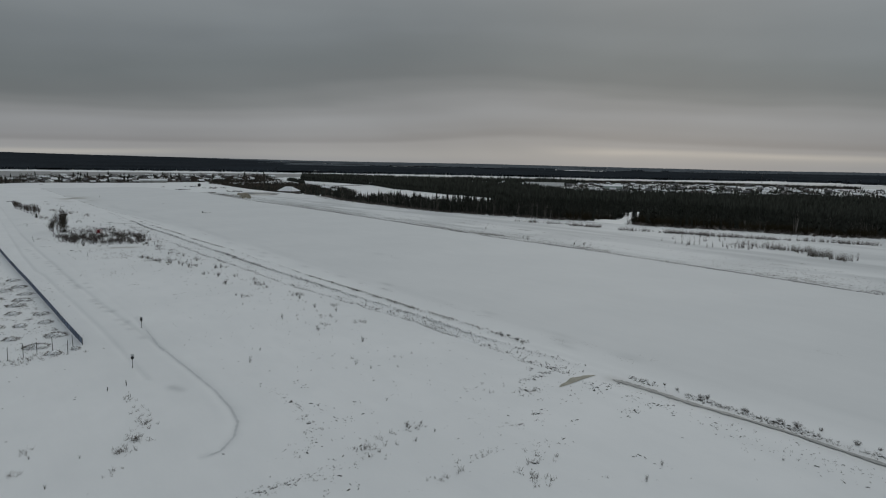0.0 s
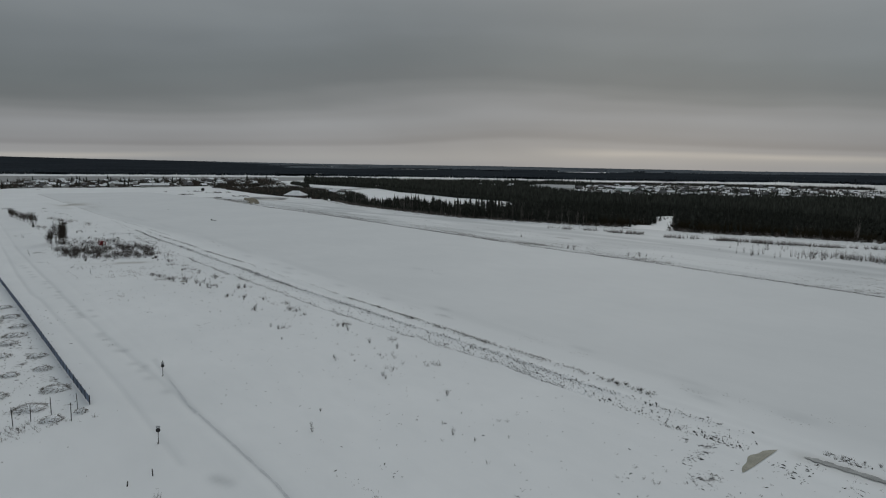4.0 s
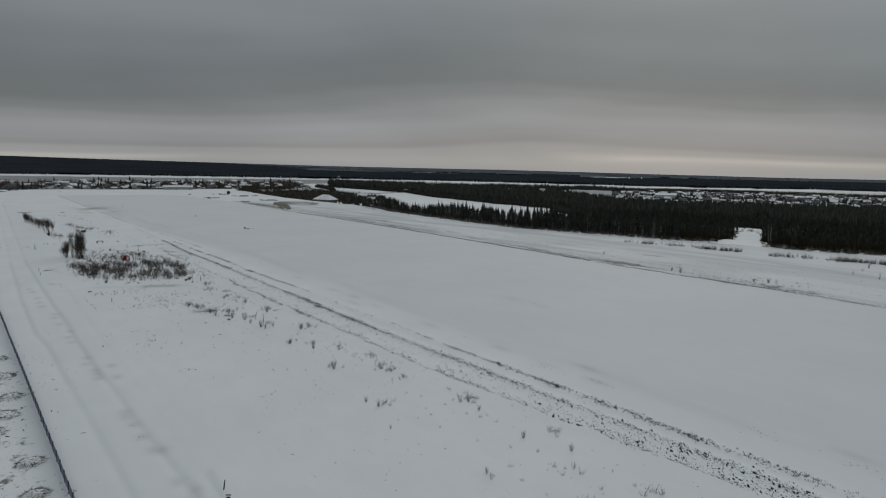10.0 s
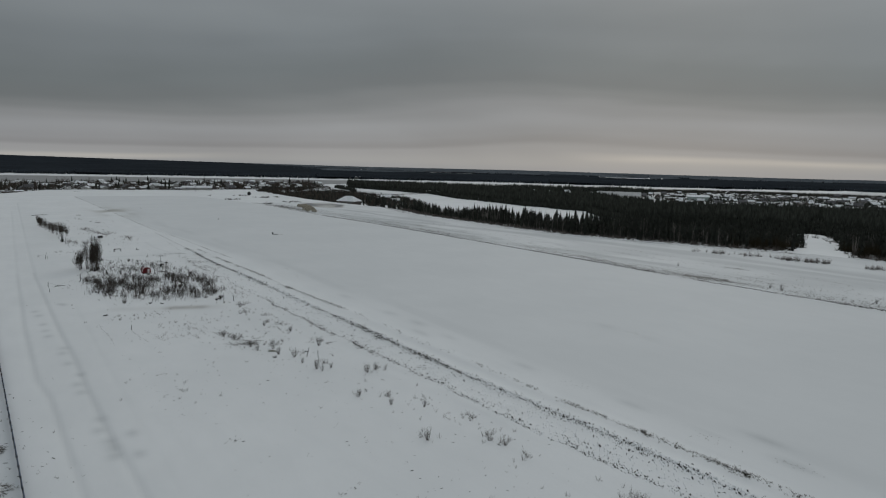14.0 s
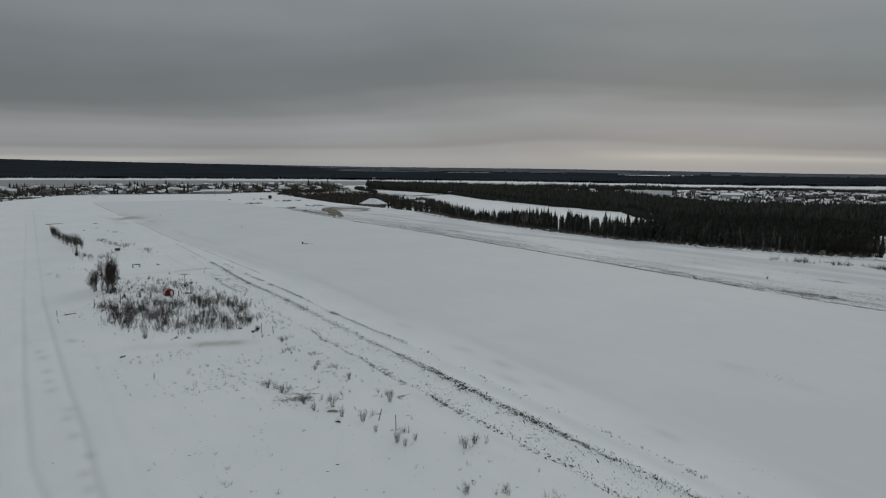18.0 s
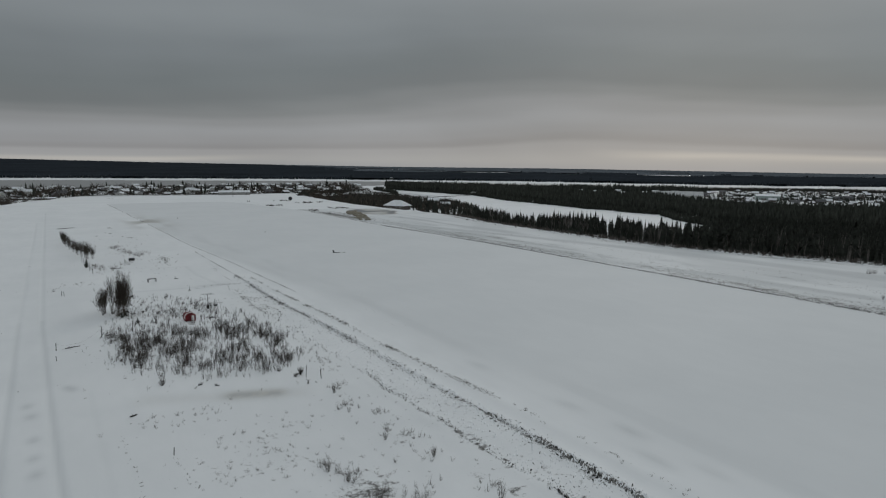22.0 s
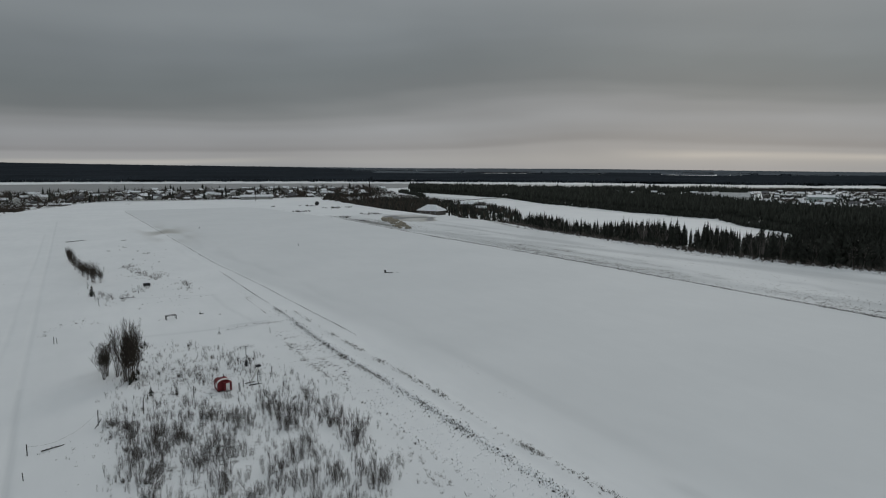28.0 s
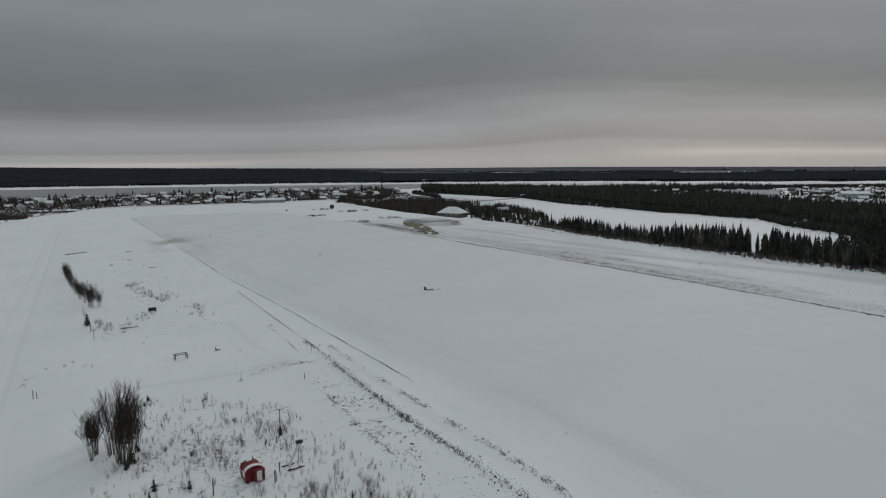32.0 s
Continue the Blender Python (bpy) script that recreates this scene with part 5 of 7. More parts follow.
def build_clods():
    r = np.random.default_rng(33)
    spots, grass = [], []

    def put(x, y, size, where, turn=None):
        size *= 0.78 if where is spots else 1.0
        where.append((int(r.integers(4 if where is spots else 3)), x, y, -0.02, r.uniform(0, 6.28) if turn is None else turn, size / S * (1.0 if turn is None else 0.75), size / S * (r.uniform(0.5, 1.1) if turn is None else r.uniform(0.8, 1.9))))

    for _ in range(40000):     # the windrow and the clods thrown out from it
        y = 44 + 212 * r.random()
        k = r.random()
        b, o = float(BAND(y)), float(OUTER(y))
        clump = float(wave(np.array(50.0), np.array(y), 2.2, 41 + int(k * 3)))
        if r.random() > 0.55 + 0.5 * clump:
            continue
        if k < (0.36 if y < 185 else 0.45):
            x = b + (r.normal(-0.25, 0.22) if r.random() < 0.45 else r.normal(-0.3, 0.55)) * (1.0 if y > 100 else 1.3)
            if y < 62 and r.random() < 0.5 or y > 244 and r.random() < 0.6:
                continue
        elif k < (0.54 if y < 185 else 0.56):
            if y > 240 or (y > 180 and r.random() < 0.5):
                continue
            x = o + abs(r.normal(0.0, 0.5 if y > 100 else 1.1)) + 0.3 * float(wave(np.array(3.0), np.array(y), 2.0, 48))
        else:
            fill = np.interp(y, (44, 56, 66, 88, 100, 140, 160, 190, 208, 232, 240), (0.3, 0.5, 1.0, 0.95, 0.6, 0.5, 0.4, 0.3, 0.5, 0.7, 0.0))
            u = r.random() ** (1.9 if y < 100 else 1.15)
            if r.random() > fill or u > 0.86 or (0.52 < u < 0.8 and r.random() < 0.7) or float(wave(np.array(o + (b - o) * u), np.array(y), 1.2, 47)) + r.normal(0, 0.3) < -0.1:
                continue
            x = o + (b - o) * u
        put(x, y, float(np.clip(r.lognormal(-1.9, 0.5), 0.06, 0.46)) * (1.0 if k < 0.52 else 0.9), spots, r.normal(0.95, 0.45))
    for _ in range(9000):      # the row of grass tufts between windrow and runway
        y = r.uniform(38, 252)
        thick = float(np.interp(y, (38, 40, 56, 57, 67, 100, 101, 117, 118, 135, 163, 165, 191, 193, 203, 204, 217, 219, 236, 238, 250), (0.1, 0.0, 0.0, 1.0, 0.9, 0.8, 0.5, 0.4, 0.14, 0.1, 0.08, 0.5, 0.55, 0.12, 0.12, 0.5, 0.5, 0.55, 0.45, 0.2, 0.2)))
        if r.random() > thick * (0.55 + 0.6 * float(wave(np.array(0.0), np.array(y), 1.1, 51))):
            continue
        put(float(CREST(y)) + r.normal(0, 0.36 if y < 100 else 0.26), y, r.uniform(0.14, 0.44) * (1.2 if y < 66 else 1.0), grass)
    for _ in range(260):       # frayed rim of the cleared edge further on
        y = 232 + 310 * r.random() ** 1.2
        put(float(RW_L(y)) + r.normal(0, 0.08), y, r.uniform(0.1, 0.25), spots if r.random() < 0.6 else grass)
    for off, spread, m in ((13, 1.2, 900), (24, 1.5, 1100), (31, 1.0, 700), (18, 3.0, 500)):   # broken dark lines along the far verge
        for _ in range(m):
            y = 30 + 390 * r.random() ** 1.3
            if float(wave(np.array(off * 9.0), np.array(y), 6.0, 57)) + r.normal(0, 0.35) < 0.0:
                continue
            x = float(RW_R(y)) + off + 2 * float(wave(np.array(y), np.array(0.0), 40, 66)) + r.normal(0, spread)
            if x < wood_edge(y) - 4:
                put(x, y, r.uniform(0.12, 0.34), spots if r.random() < 0.3 else grass)
    for _ in range(5200):      # the dark broken line of the far runway edge
        y = 50 + 300 * r.random()
        if float(wave(np.array(7.0), np.array(y), 5.0, 59)) + r.normal(0, 0.4) > -0.2:
            put(float(RW_R(y)) + 0.5 + abs(r.normal(0, 0.8)), y, r.uniform(0.15, 0.42), spots if r.random() < 0.45 else grass)
    for _ in range(9500):      # the dirty strip just outside the far runway edge
        y = r.uniform(115, 345) if r.random() < 0.6 else r.uniform(148, 222)
        x = float(RW_R(y)) + 0.3 + 8.5 * r.random() ** 1.5
        if float(wave(np.array(x * 3.0), np.array(y / 3), 3.0, 56)) + r.normal(0, 0.35) > 0.0:
            put(x, y, r.uniform(0.12, 0.36), grass if r.random() < 0.6 else spots)
    for _ in range(1500):      # dark rim of the ridge beside the icy track
        y = r.uniform(8, 40)
        if r.random() > 0.55 + 0.5 * float(wave(np.array(2.0), np.array(y), 1.6, 54)):
            continue
        put(float(np.interp(y, (8, 24, 37), (59.6, 59.2, 58.4))) + r.normal(0, 0.34), y, r.uniform(0.1, 0.42), spots if r.random() < 0.3 else grass)
    for _ in range(11000):      # matted grass on the far verge
        y = 30 + 400 * r.random() ** 1.3
        x = float(RW_R(y)) + 1.5 + abs(r.normal(0, 8))
        if x > wood_edge(y) - 3 or float(wave(np.array(x * 2.0), np.array(y / 2.5), 5.0, 58)) + r.normal(0, 0.35) < 0.3:
            continue
        put(x, y, r.uniform(0.12, 0.33) * (1.35 if x < RW_R(y) + 8 else 1.0), grass)
    for _ in range(5200):
        y = 30 + 400 * r.random() ** 1.4
        k = r.random()
        x = float(RW_R(y)) + (abs(r.normal(0, 0.7)) if k < 0.45 else 2 + 14 * r.random())
        if k > 0.45 and float(wave(np.array(x), np.array(y), 9.0, 55)) + r.normal(0, 0.3) < 0.25:
            continue
        put(x, y, r.uniform(0.15, 0.5), spots if k < 0.3 else grass)
    for cx, cy, m, s1, s2 in ((20, 40.4, 60, 1.6, 0.5), (16.5, 40.5, 70, 1.6, 0.35), (24.5, 47, 40, 2.0, 2.2), (46, 43, 40, 1.6, 1.0), (50, 41, 30, 2.5, 1.5), (46.9, 43.4, 20, 0.5, 0.5), (45.5, 44.3, 20, 0.5, 0.5), (45, 230.5, 150, 1.0, 1.2), (45.3, 246.3, 30, 0.8, 0.5), (45.4, 240.5, 25, 0.8, 0.6), (46.4, 236.4, 16, 0.4, 0.4), (43.4, 219, 50, 0.4, 4), (45.6, 221, 60, 0.8, 1.8), (45.4, 216, 40, 0.5, 1.0), (53.5, 21, 120, 1.2, 5), (55.3, 17, 70, 0.8, 2.5), (54.5, 27, 60, 1.0, 3),
                              (55.5, 36, 30, 0.6, 4), (5, 128, 260, 3.2, 5), (3, 108, 90, 3.5, 9), (4, 140, 140, 3, 7), (28, 200, 120, 8, 9), (36, 205, 80, 5, 9), (18, 260, 60, 2.6, 1.6), (130, 398, 160, 7, 12), (33, 300, 60, 5, 14), (20, 208, 60, 3, 3), (6, 99, 200, 2.2, 7), (2, 95, 160, 3, 6), (5, 114, 220, 2.4, 8), (1, 122, 160, 3, 12)):
        for _ in range(m):
            x, y = r.normal(cx, s1), r.normal(cy, s2)
            if x > RW_L(y) - 0.5 and x < RW_R(y):
                continue
            put(x, y, float(np.clip(r.lognormal(-1.85, 0.5), 0.08, 0.45)), spots if r.random() < 0.4 else grass)
    for cx, cy in ((25.8, 53.3), (25.9, 51.3), (25.8, 48.5), (26.6, 48.0), (29.2, 51.4), (29.2, 48.9), (24.0, 47.6), (23.4, 45.2), (22.1, 42.1), (21.4, 40.9), (20.7, 39.4), (22.5, 40.1), (24.1, 42.4), (25.6, 39.9), (21.0, 37.4), (19.0, 37.5), (17.9, 44.4), (19.7, 46.3), (32.3, 50.3), (33.6, 51.0), (26.9, 60.4), (27.0, 58.5), (42.3, 38.8), (41.4, 37.5), (43.8, 35.4), (42.8, 25.5), (39.7, 24.8), (41.6, 47.8), (39.5, 44.8), (37.4, 27.2), (42.7, 27.4), (39.7, 32.8), (53.3, 31.0), (53.8, 27.0), (52.4, 35.7)):
        for _ in range(7):     # small groups of clods on the turning place
            put(r.normal(cx, 0.35), r.normal(cy, 0.35), float(np.clip(r.lognormal(-1.7, 0.45), 0.08, 0.42)), spots if r.random() < 0.75 else grass)
    for cx, cy in ((15.7, 109.7), (15.5, 112.5)):
        for _ in range(7):     # churned spots in the road
            put(r.normal(cx, 0.3), r.normal(cy, 0.3), r.uniform(0.08, 0.22), spots)
    for cx, cy in ((54.2, 47.0), (51.7, 46.6), (49.0, 46.3), (47.6, 45.9), (49.8, 46.2), (52.7, 40.8), (53.4, 39.6), (55.2, 39.0), (51.9, 39.4), (42.2, 38.9), (50.7, 33.4), (45.6, 43.9), (51.3, 48.6), (53.5, 35.9), (53.2, 33.6), (54.2, 32.3), (50.0, 33.7)):
        for _ in range(24):
            put(r.normal(cx, 0.6), r.normal(cy, 0.45), float(np.clip(r.lognormal(-1.75, 0.45), 0.08, 0.4)), spots if r.random() < 0.8 else grass)
    arcs = ([(23.6, 62.1), (24.0, 57.8), (23.9, 55.6), (24.3, 53.8), (23.7, 51.3), (23.3, 49.4), (22.0, 47.0), (21.9, 45.5), (20.3, 44.4), (19.0, 42.9)], [(19.1, 40.6), (17.5, 40.4), (16.3, 40.5), (15.1, 40.3), (14.2, 40.2)],
            [(23.6, 34.1), (27.7, 34.5), (30.8, 35.4), (34.4, 35.9)], [(32.0, 29.6), (36.6, 33.1), (38.6, 34.3)], [(47.9, 46.2), (49.8, 46.2), (53.6, 46.6)], [(37.6, 245.1), (42.3, 246.7), (46.7, 246.2)], [(27.5, 271.1), (40.6, 274.3)],
            [(13.0, 254.4), (14.0, 257.2), (16.1, 262.3), (19, 264)], [(-3.0, 84.4), (7.0, 86.2)], [(26.2, 108.3), (28.4, 108.7), (31.5, 109.1), (34.3, 109.9), (36.5, 110.5)], [(26.3, 112.0), (27.9, 112.8), (29.6, 113.7)], [(22.8, 125.8), (23.7, 126.7), (24.1, 125.6)], [(18.9, 165.2), (19.1, 168.1), (18.6, 172.5), (18.5, 176.4)], [(22.2, 168.4), (22.5, 164.9), (22.8, 162.6)], [(20.6, 144.8), (20.1, 139.5), (21.6, 136.9), (21.1, 129.9)], [(18.5, 176.5), (18.6, 172.2), (19.1, 165), (19.2, 157.5), (20.0, 152.5), (20.9, 148), (22.4, 147.6)], [(22.2, 169.4), (22.6, 164), (23.0, 158), (23.8, 153), (23.3, 149), (23.4, 145)])
    for line, m, wide in zip(arcs, (230, 110, 40, 60, 110, 130, 60, 90, 60, 26, 18, 26, 30, 24, 30, 46, 30), (0.28, 0.3, 0.4, 0.4, 0.3, 0.25, 0.2, 0.4, 0.8, 0.15, 0.15, 0.2, 0.15, 0.15, 0.6, 0.2, 0.25)):
        for _ in range(m):
            u = r.random() * (len(line) - 1)
            (xa, ya), (xb, yb) = line[int(u)], line[int(u) + 1]
            u -= int(u)
            put(xa + (xb - xa) * u + r.normal(0, wide), ya + (yb - ya) * u + r.normal(0, wide), float(np.clip(r.lognormal(-1.95, 0.5), 0.07, 0.4)), spots if r.random() < 0.45 else grass)
    for x, y in ((63.6, 70.8), (63.1, 55.2), (64.8, 51.0), (61.5, 96.8), (63.5, 79.2), (60.5, 104), (60.2, 120), (60, 211), (59.1, 201), (63.6, 44.9), (66.8, 41.4), (84.9, 132), (88.6, 31)):
        for _ in range(26):    # thin scrapes on the runway
            put(x + r.normal(0, 0.5), y + r.normal(0, 1.2), r.uniform(0.08, 0.22), spots if r.random() < 0.3 else grass)
    for n in range(900):       # stray specks over the open field
        x, y = (r.uniform(-6, 52), r.uniform(18, 330)) if n < 420 else (r.normal(36, 8), r.uniform(35, 150))
        if 9 < x < 20 and y > 60 or x > OUTER(y):
            continue
        put(x, y, r.uniform(0.08, 0.3), spots if r.random() < 0.5 else grass)
    blocks = []
    for _ in range(2600):      # pressed snow blocks that make up the windrow
        y = 58 + 192 * r.random()
        blocks.append((int(r.integers(4)), float(BAND(y)) + r.normal(0, 0.35), y, -0.06, r.uniform(0.3, 1.3), r.uniform(0.22, 0.6) / S, r.uniform(0.2, 0.5) / S))
    for _ in range(2400):
        y = 60 + 150 * r.random() ** 1.2
        u = r.random() ** 1.3
        blocks.append((int(r.integers(4)), float(OUTER(y)) * (1 - u) + float(BAND(y)) * u, y, -0.05, r.uniform(0.5, 1.1), r.uniform(0.2, 0.55) / S, r.uniform(0.18, 0.42) / S))
    tagged(scattered("snow_blocks", [clod_shape(420 + k).tris() for k in range(4)], blocks, SNOW), "broken blocks of pressed snow along the windrow", "snow", kind="stuff")
    tagged(scattered("frozen_clods", [clod_shape(400 + k).tris() for k in range(4)], spots, SOIL), "dark frozen clods thrown up by the snow plough", "clods", kind="stuff")
    tagged(scattered("dry_grass", [b.tris() for b in TUFT], grass, DRYGRASS), "dry brown grass tufts sticking out of the snow", "grass", kind="stuff")


build_clods()


def draped(name, rows, label, category, m, over=0.05):
    """A thin sheet of ice that follows the ground; rows are lines of places across it."""
    ox, oy = rows[0][0]
    oz = ground_at(ox, oy)
    s = Shape()
    w = len(rows[0])
    flat = [p for row in rows for p in row]
    deep = height(np.array([p[0] for p in flat]), np.array([p[1] for p in flat]))
    for lift in (over, -0.15):
        s.add([((x - ox) * S, (y - oy) * S, float(z - oz) * S + lift) for (x, y), z in zip(flat, deep)],
              [(i * w + k, i * w + k + 1, (i + 1) * w + k + 1, (i + 1) * w + k)[::1 if lift > 0 else -1] for i in range(len(rows) - 1) for k in range(w - 1)])
    ob = tagged(new(name, s.mesh(name, m, smooth=True)), label, category)
    ob.matrix_basis = pose(ox * S, oy * S, oz * S)
    return ob


def build_ice():
    rows = []
    for i in range(26):
        u = i / 25
        k = math.sin(math.pi * u) ** 0.8
        rows.append([(49.3 + 6.4 * u, 42.35 + 0.2 * u - 0.15 * k + (0.95 + 0.12 * math.sin(17 * u)) * k * v / 4) for v in range(5)])
    draped("frozen_puddle", rows, "thin crescent of olive-coloured ice beside a snow heap", "ice", OLIVE_ICE)
    line = np.array(ICE_TRACK, float)
    rows = []
    for i in range(90):
        u = i / 89 * (len(line) - 1)
        x, y = np.interp(u, range(len(line)), line[:, 0]), np.interp(u, range(len(line)), line[:, 1])
        half = 0.30 + 0.07 * math.sin(i * 0.9) + 0.05 * math.sin(i * 2.3)
        half *= min(1.0, 0.15 + i / 8)
        rows.append([(float(x) + half * (v - 2) / 2, float(y)) for v in range(5)])
    draped("icy_track", rows, "narrow grey icy track along the snow ridge", "ice", TRACK_ICE, 0.09)
    r = random.Random(77)
    for line, lo, hi in ((LOOP, 48.6, 92),):
        pts = np.array(line, float)
        long = np.linspace(0, len(pts) - 1, 400)
        px, py = np.interp(long, range(len(pts)), pts[:, 0]), np.interp(long, range(len(pts)), pts[:, 1])
        k = (py >= lo) & (py <= hi)
        px, py = px[k], py[k]
        rows = []
        for i in range(len(px)):
            half = 0.09 + 0.04 * r.random() + 0.03 * math.sin(i * 0.4)
            half *= min(1.0, 0.1 + i / 12, 0.1 + (len(px) - 1 - i) / 12)
            a, c = max(i - 1, 0), min(i + 1, len(px) - 1)
            dx, dy = px[c] - px[a], py[c] - py[a]
            q = math.hypot(dx, dy)
            rows.append([(float(px[i] - dy / q * half * v), float(py[i] + dx / q * half * v)) for v in (-1, 0, 1)])
        draped("tyre_track", rows, "narrow pressed tyre track in the road snow", "track", PACKED, 0.025)

    for name, across, y0, y1, wide, label in (("cleared_edge", RW_L, 232.5, 544, 0.058, "thin dark line of soil along the cleared runway edge"),
                                              ("plough_line", BAND, 246, 303, 0.055, "thin dark plough line in the snow"),
                                              ("plough_line", lambda v: 46.0 + 0.0 * v, 250, 270, 0.035, "thin dark plough line in the snow")):
        ys = np.arange(y0, y1, 0.8)
        q = np.random.default_rng(int(y0))
        half = wide * np.clip(0.75 + 0.5 * wave(ys, 0 * ys, 1.8, 97) + q.normal(0, 0.22, len(ys)), 0.12, 1.6) * np.interp(ys, (240, 330, 545), (1.0, 1.35, 2.6))
        half *= np.clip(np.minimum(ys - y0, y1 - 1 - ys) / 3.0, 0.1, 1)
        xs = across(ys) + q.normal(0, 0.035, len(ys)) + 0.08 * wave(ys, 0 * ys, 4, 98)
        draped(name, [[(float(x + h * v), float(y)) for v in (-1, 0, 1)] for x, y, h in zip(xs, ys, half)], label, "track", SOIL, 0.03)


build_ice()


# ---------------------------------------------------------------- the tall clump and the bush row beside the road
CLUMPS = {}


def clump_tree(x, y, h, seed, stems, label, w=1.0, lean=0.0, rise=(1.2, 3.0), thick=0.0042):
    t = tagged(new("birch_clump"), label, "tree", "bare trees beside the road")
    if seed not in CLUMPS:
        apart = []
        crown = bare_shape(seed, stems, 3, 0.36, thick, 10, apart, rise, 0.6, 0.0021).mesh("crown", ALDER)
        CLUMPS[seed] = ([q.mesh("stem", BARK) for q in apart], crown)
    for q in CLUMPS[seed][0]:
        part("stem", q, t)
    part("crown", CLUMPS[seed][1], t)
    t.matrix_basis = stand(x, y) @ pose(0, 0, 0, 0, lean, 0) @ pose(0, 0, 0, 0, 0, (x * 137) % 360) @ Matrix.Diagonal((h * w, h * w, h, 1))
    return t


for n, (bx, by, bh) in enumerate([(20.6, 213.4, 1.2), (21.6, 212.0, 1.0), (22.0, 209.4, 1.1), (21.2, 206.5, 0.8), (22.2, 199.4, 0.9), (20.6, 200.6, 0.6), (24.2, 208.6, 0.9), (25.6, 207.0, 0.8), (23.7, 188.9, 0.9), (38.6, 185.0, 1.0), (37.6, 184.0, 0.7), (28.2, 225.4, 0.7), (26.2, 227.7, 0.6)]):
    bush(n, bx, by, bh, 1.0, "dense dark willow bush at the edge of the thicket", "bushes round the thicket", "low_bush")


def root_plate(x, y):
    """An upturned stump with roots that point all ways."""
    r = random.Random(44)
    t = tagged(new("upturned_stump"), "upturned dark stump with spiky roots in the snow", "stump")
    part("stump", Shape().path([(0, 0, -0.2), (0.05, 0, 0.3), (0.1, 0, 0.75)], [0.2, 0.17, 0.2], 8).mesh("stump", DARK_WOOD), t)
    for k in range(11):
        a, q = 6.283 * k / 11, r.uniform(0.5, 1.0)
        mid = (0.1 + math.cos(a) * q * 0.5, math.sin(a) * q * 0.5, 0.75 + r.uniform(-0.1, 0.15))
        part("root", Shape().path([(0.1, 0, 0.7), mid, (0.1 + math.cos(a) * q, math.sin(a) * q, 0.7 + r.uniform(-0.3, 0.5))], [0.06, 0.04, 0.012], 5).mesh("root", DARK_WOOD), t)
    part("trunk", Shape().path([(0, 0, 0.45), (-0.9, -0.15, 0.3), (-1.7, -0.4, 0.12)], [0.1, 0.08, 0.05], 7).mesh("trunk", DARK_WOOD), t)
    t.matrix_basis = stand(x, y, 8) @ Matrix.Diagonal((0.72, 0.72, 0.72, 1))


root_plate(38.3, 184.4)
clump_tree(23.2, 226.4, 9.0, 501, 15, "tall leafless birch clump with dense brown twigs", 0.62, 3, (0.7, 2.0), 0.0075)
clump_tree(22.6, 226.9, 7.4, 502, 21, "dense brown alder clump in the middle of the group", 0.62, 3, (0.8, 2.2), 0.006)
clump_tree(22.0, 229.4, 7.7, 504, 6, "thin leafless birch leaning over the snow", 0.6, -5, (0.7, 2.0), 0.008)
clump_tree(23.8, 228.7, 7.4, 505, 12, "bushy leafless birch clump behind the tall ones", 0.6, -2, (0.7, 2.0), 0.0075)
clump_tree(20.8, 230.1, 5.3, 503, 16, "spreading bare willow clump beside the road", 0.95, -2, (0.7, 2.2), 0.006)
clump_tree(20.2, 232.6, 3.4, 506, 11, "low bare willow bush beside the road", 1.1, -4, (0.7, 2.2), 0.006)
for n, (fx, fy, fh) in enumerate([(23.6, 226.5, 2.0), (23.0, 225.6, 1.5), (26.0, 241.9, 1.1), (25.1, 234.7, 0.8), (24.1, 228.9, 1.2), (24.7, 220.4, 1.5), (27.1, 219.2, 1.4), (20.5, 284.0, 3.2), (25.5, 240.5, 0.9), (24.2, 219.4, 1.0)]):
    young_fir(n, fx, fy, fh)
for n, (bx, by, bh) in enumerate([(16.4, 342.0, 4.2), (17.0, 335.0, 4.4), (17.4, 330.0, 4.4), (18.0, 322.0, 4.2), (18.6, 316.0, 4.0), (19.5, 309.0, 4.2), (20.3, 305.0, 4.8), (21.0, 301.5, 5.2), (21.3, 299.5, 4.6), (22.6, 300.0, 3.8), (19.3, 312.0, 3.8), (16.8, 338.0, 4.0)]):
    clump_tree(bx, by, bh, 520 + n % 3, 13, "dense bare alder bush in a row along the road", 1.0)


# ---------------------------------------------------------------- fences and posts on the near side
def sheet_panel(length, high):
    """A profiled steel sheet with shallow ribs."""
    s = Shape()
    n = 14
    pts = []
    for i in range(n * 4 + 1):
        u = i / (n * 4)
        d = 0.022 if i % 4 in (1, 2) else 0.0
        pts.append((u * length, d))
    for off, flip in ((0.0, False), (0.004, True)):
        o = [(x, d + off, z) for z in (0.05, high) for x, d in pts]
        m = len(pts)
        fs = [(i, i + 1, m + i + 1, m + i) for i in range(m - 1)]
        s.add(o, [f[::-1] for f in fs] if flip else fs)
    s.box(0, -0.04, high * 0.22, length, -0.004, high * 0.22 + 0.05)
    s.box(0, -0.04, high * 0.8, length, -0.004, high * 0.8 + 0.05)
    return s.mesh("panel", STEEL)


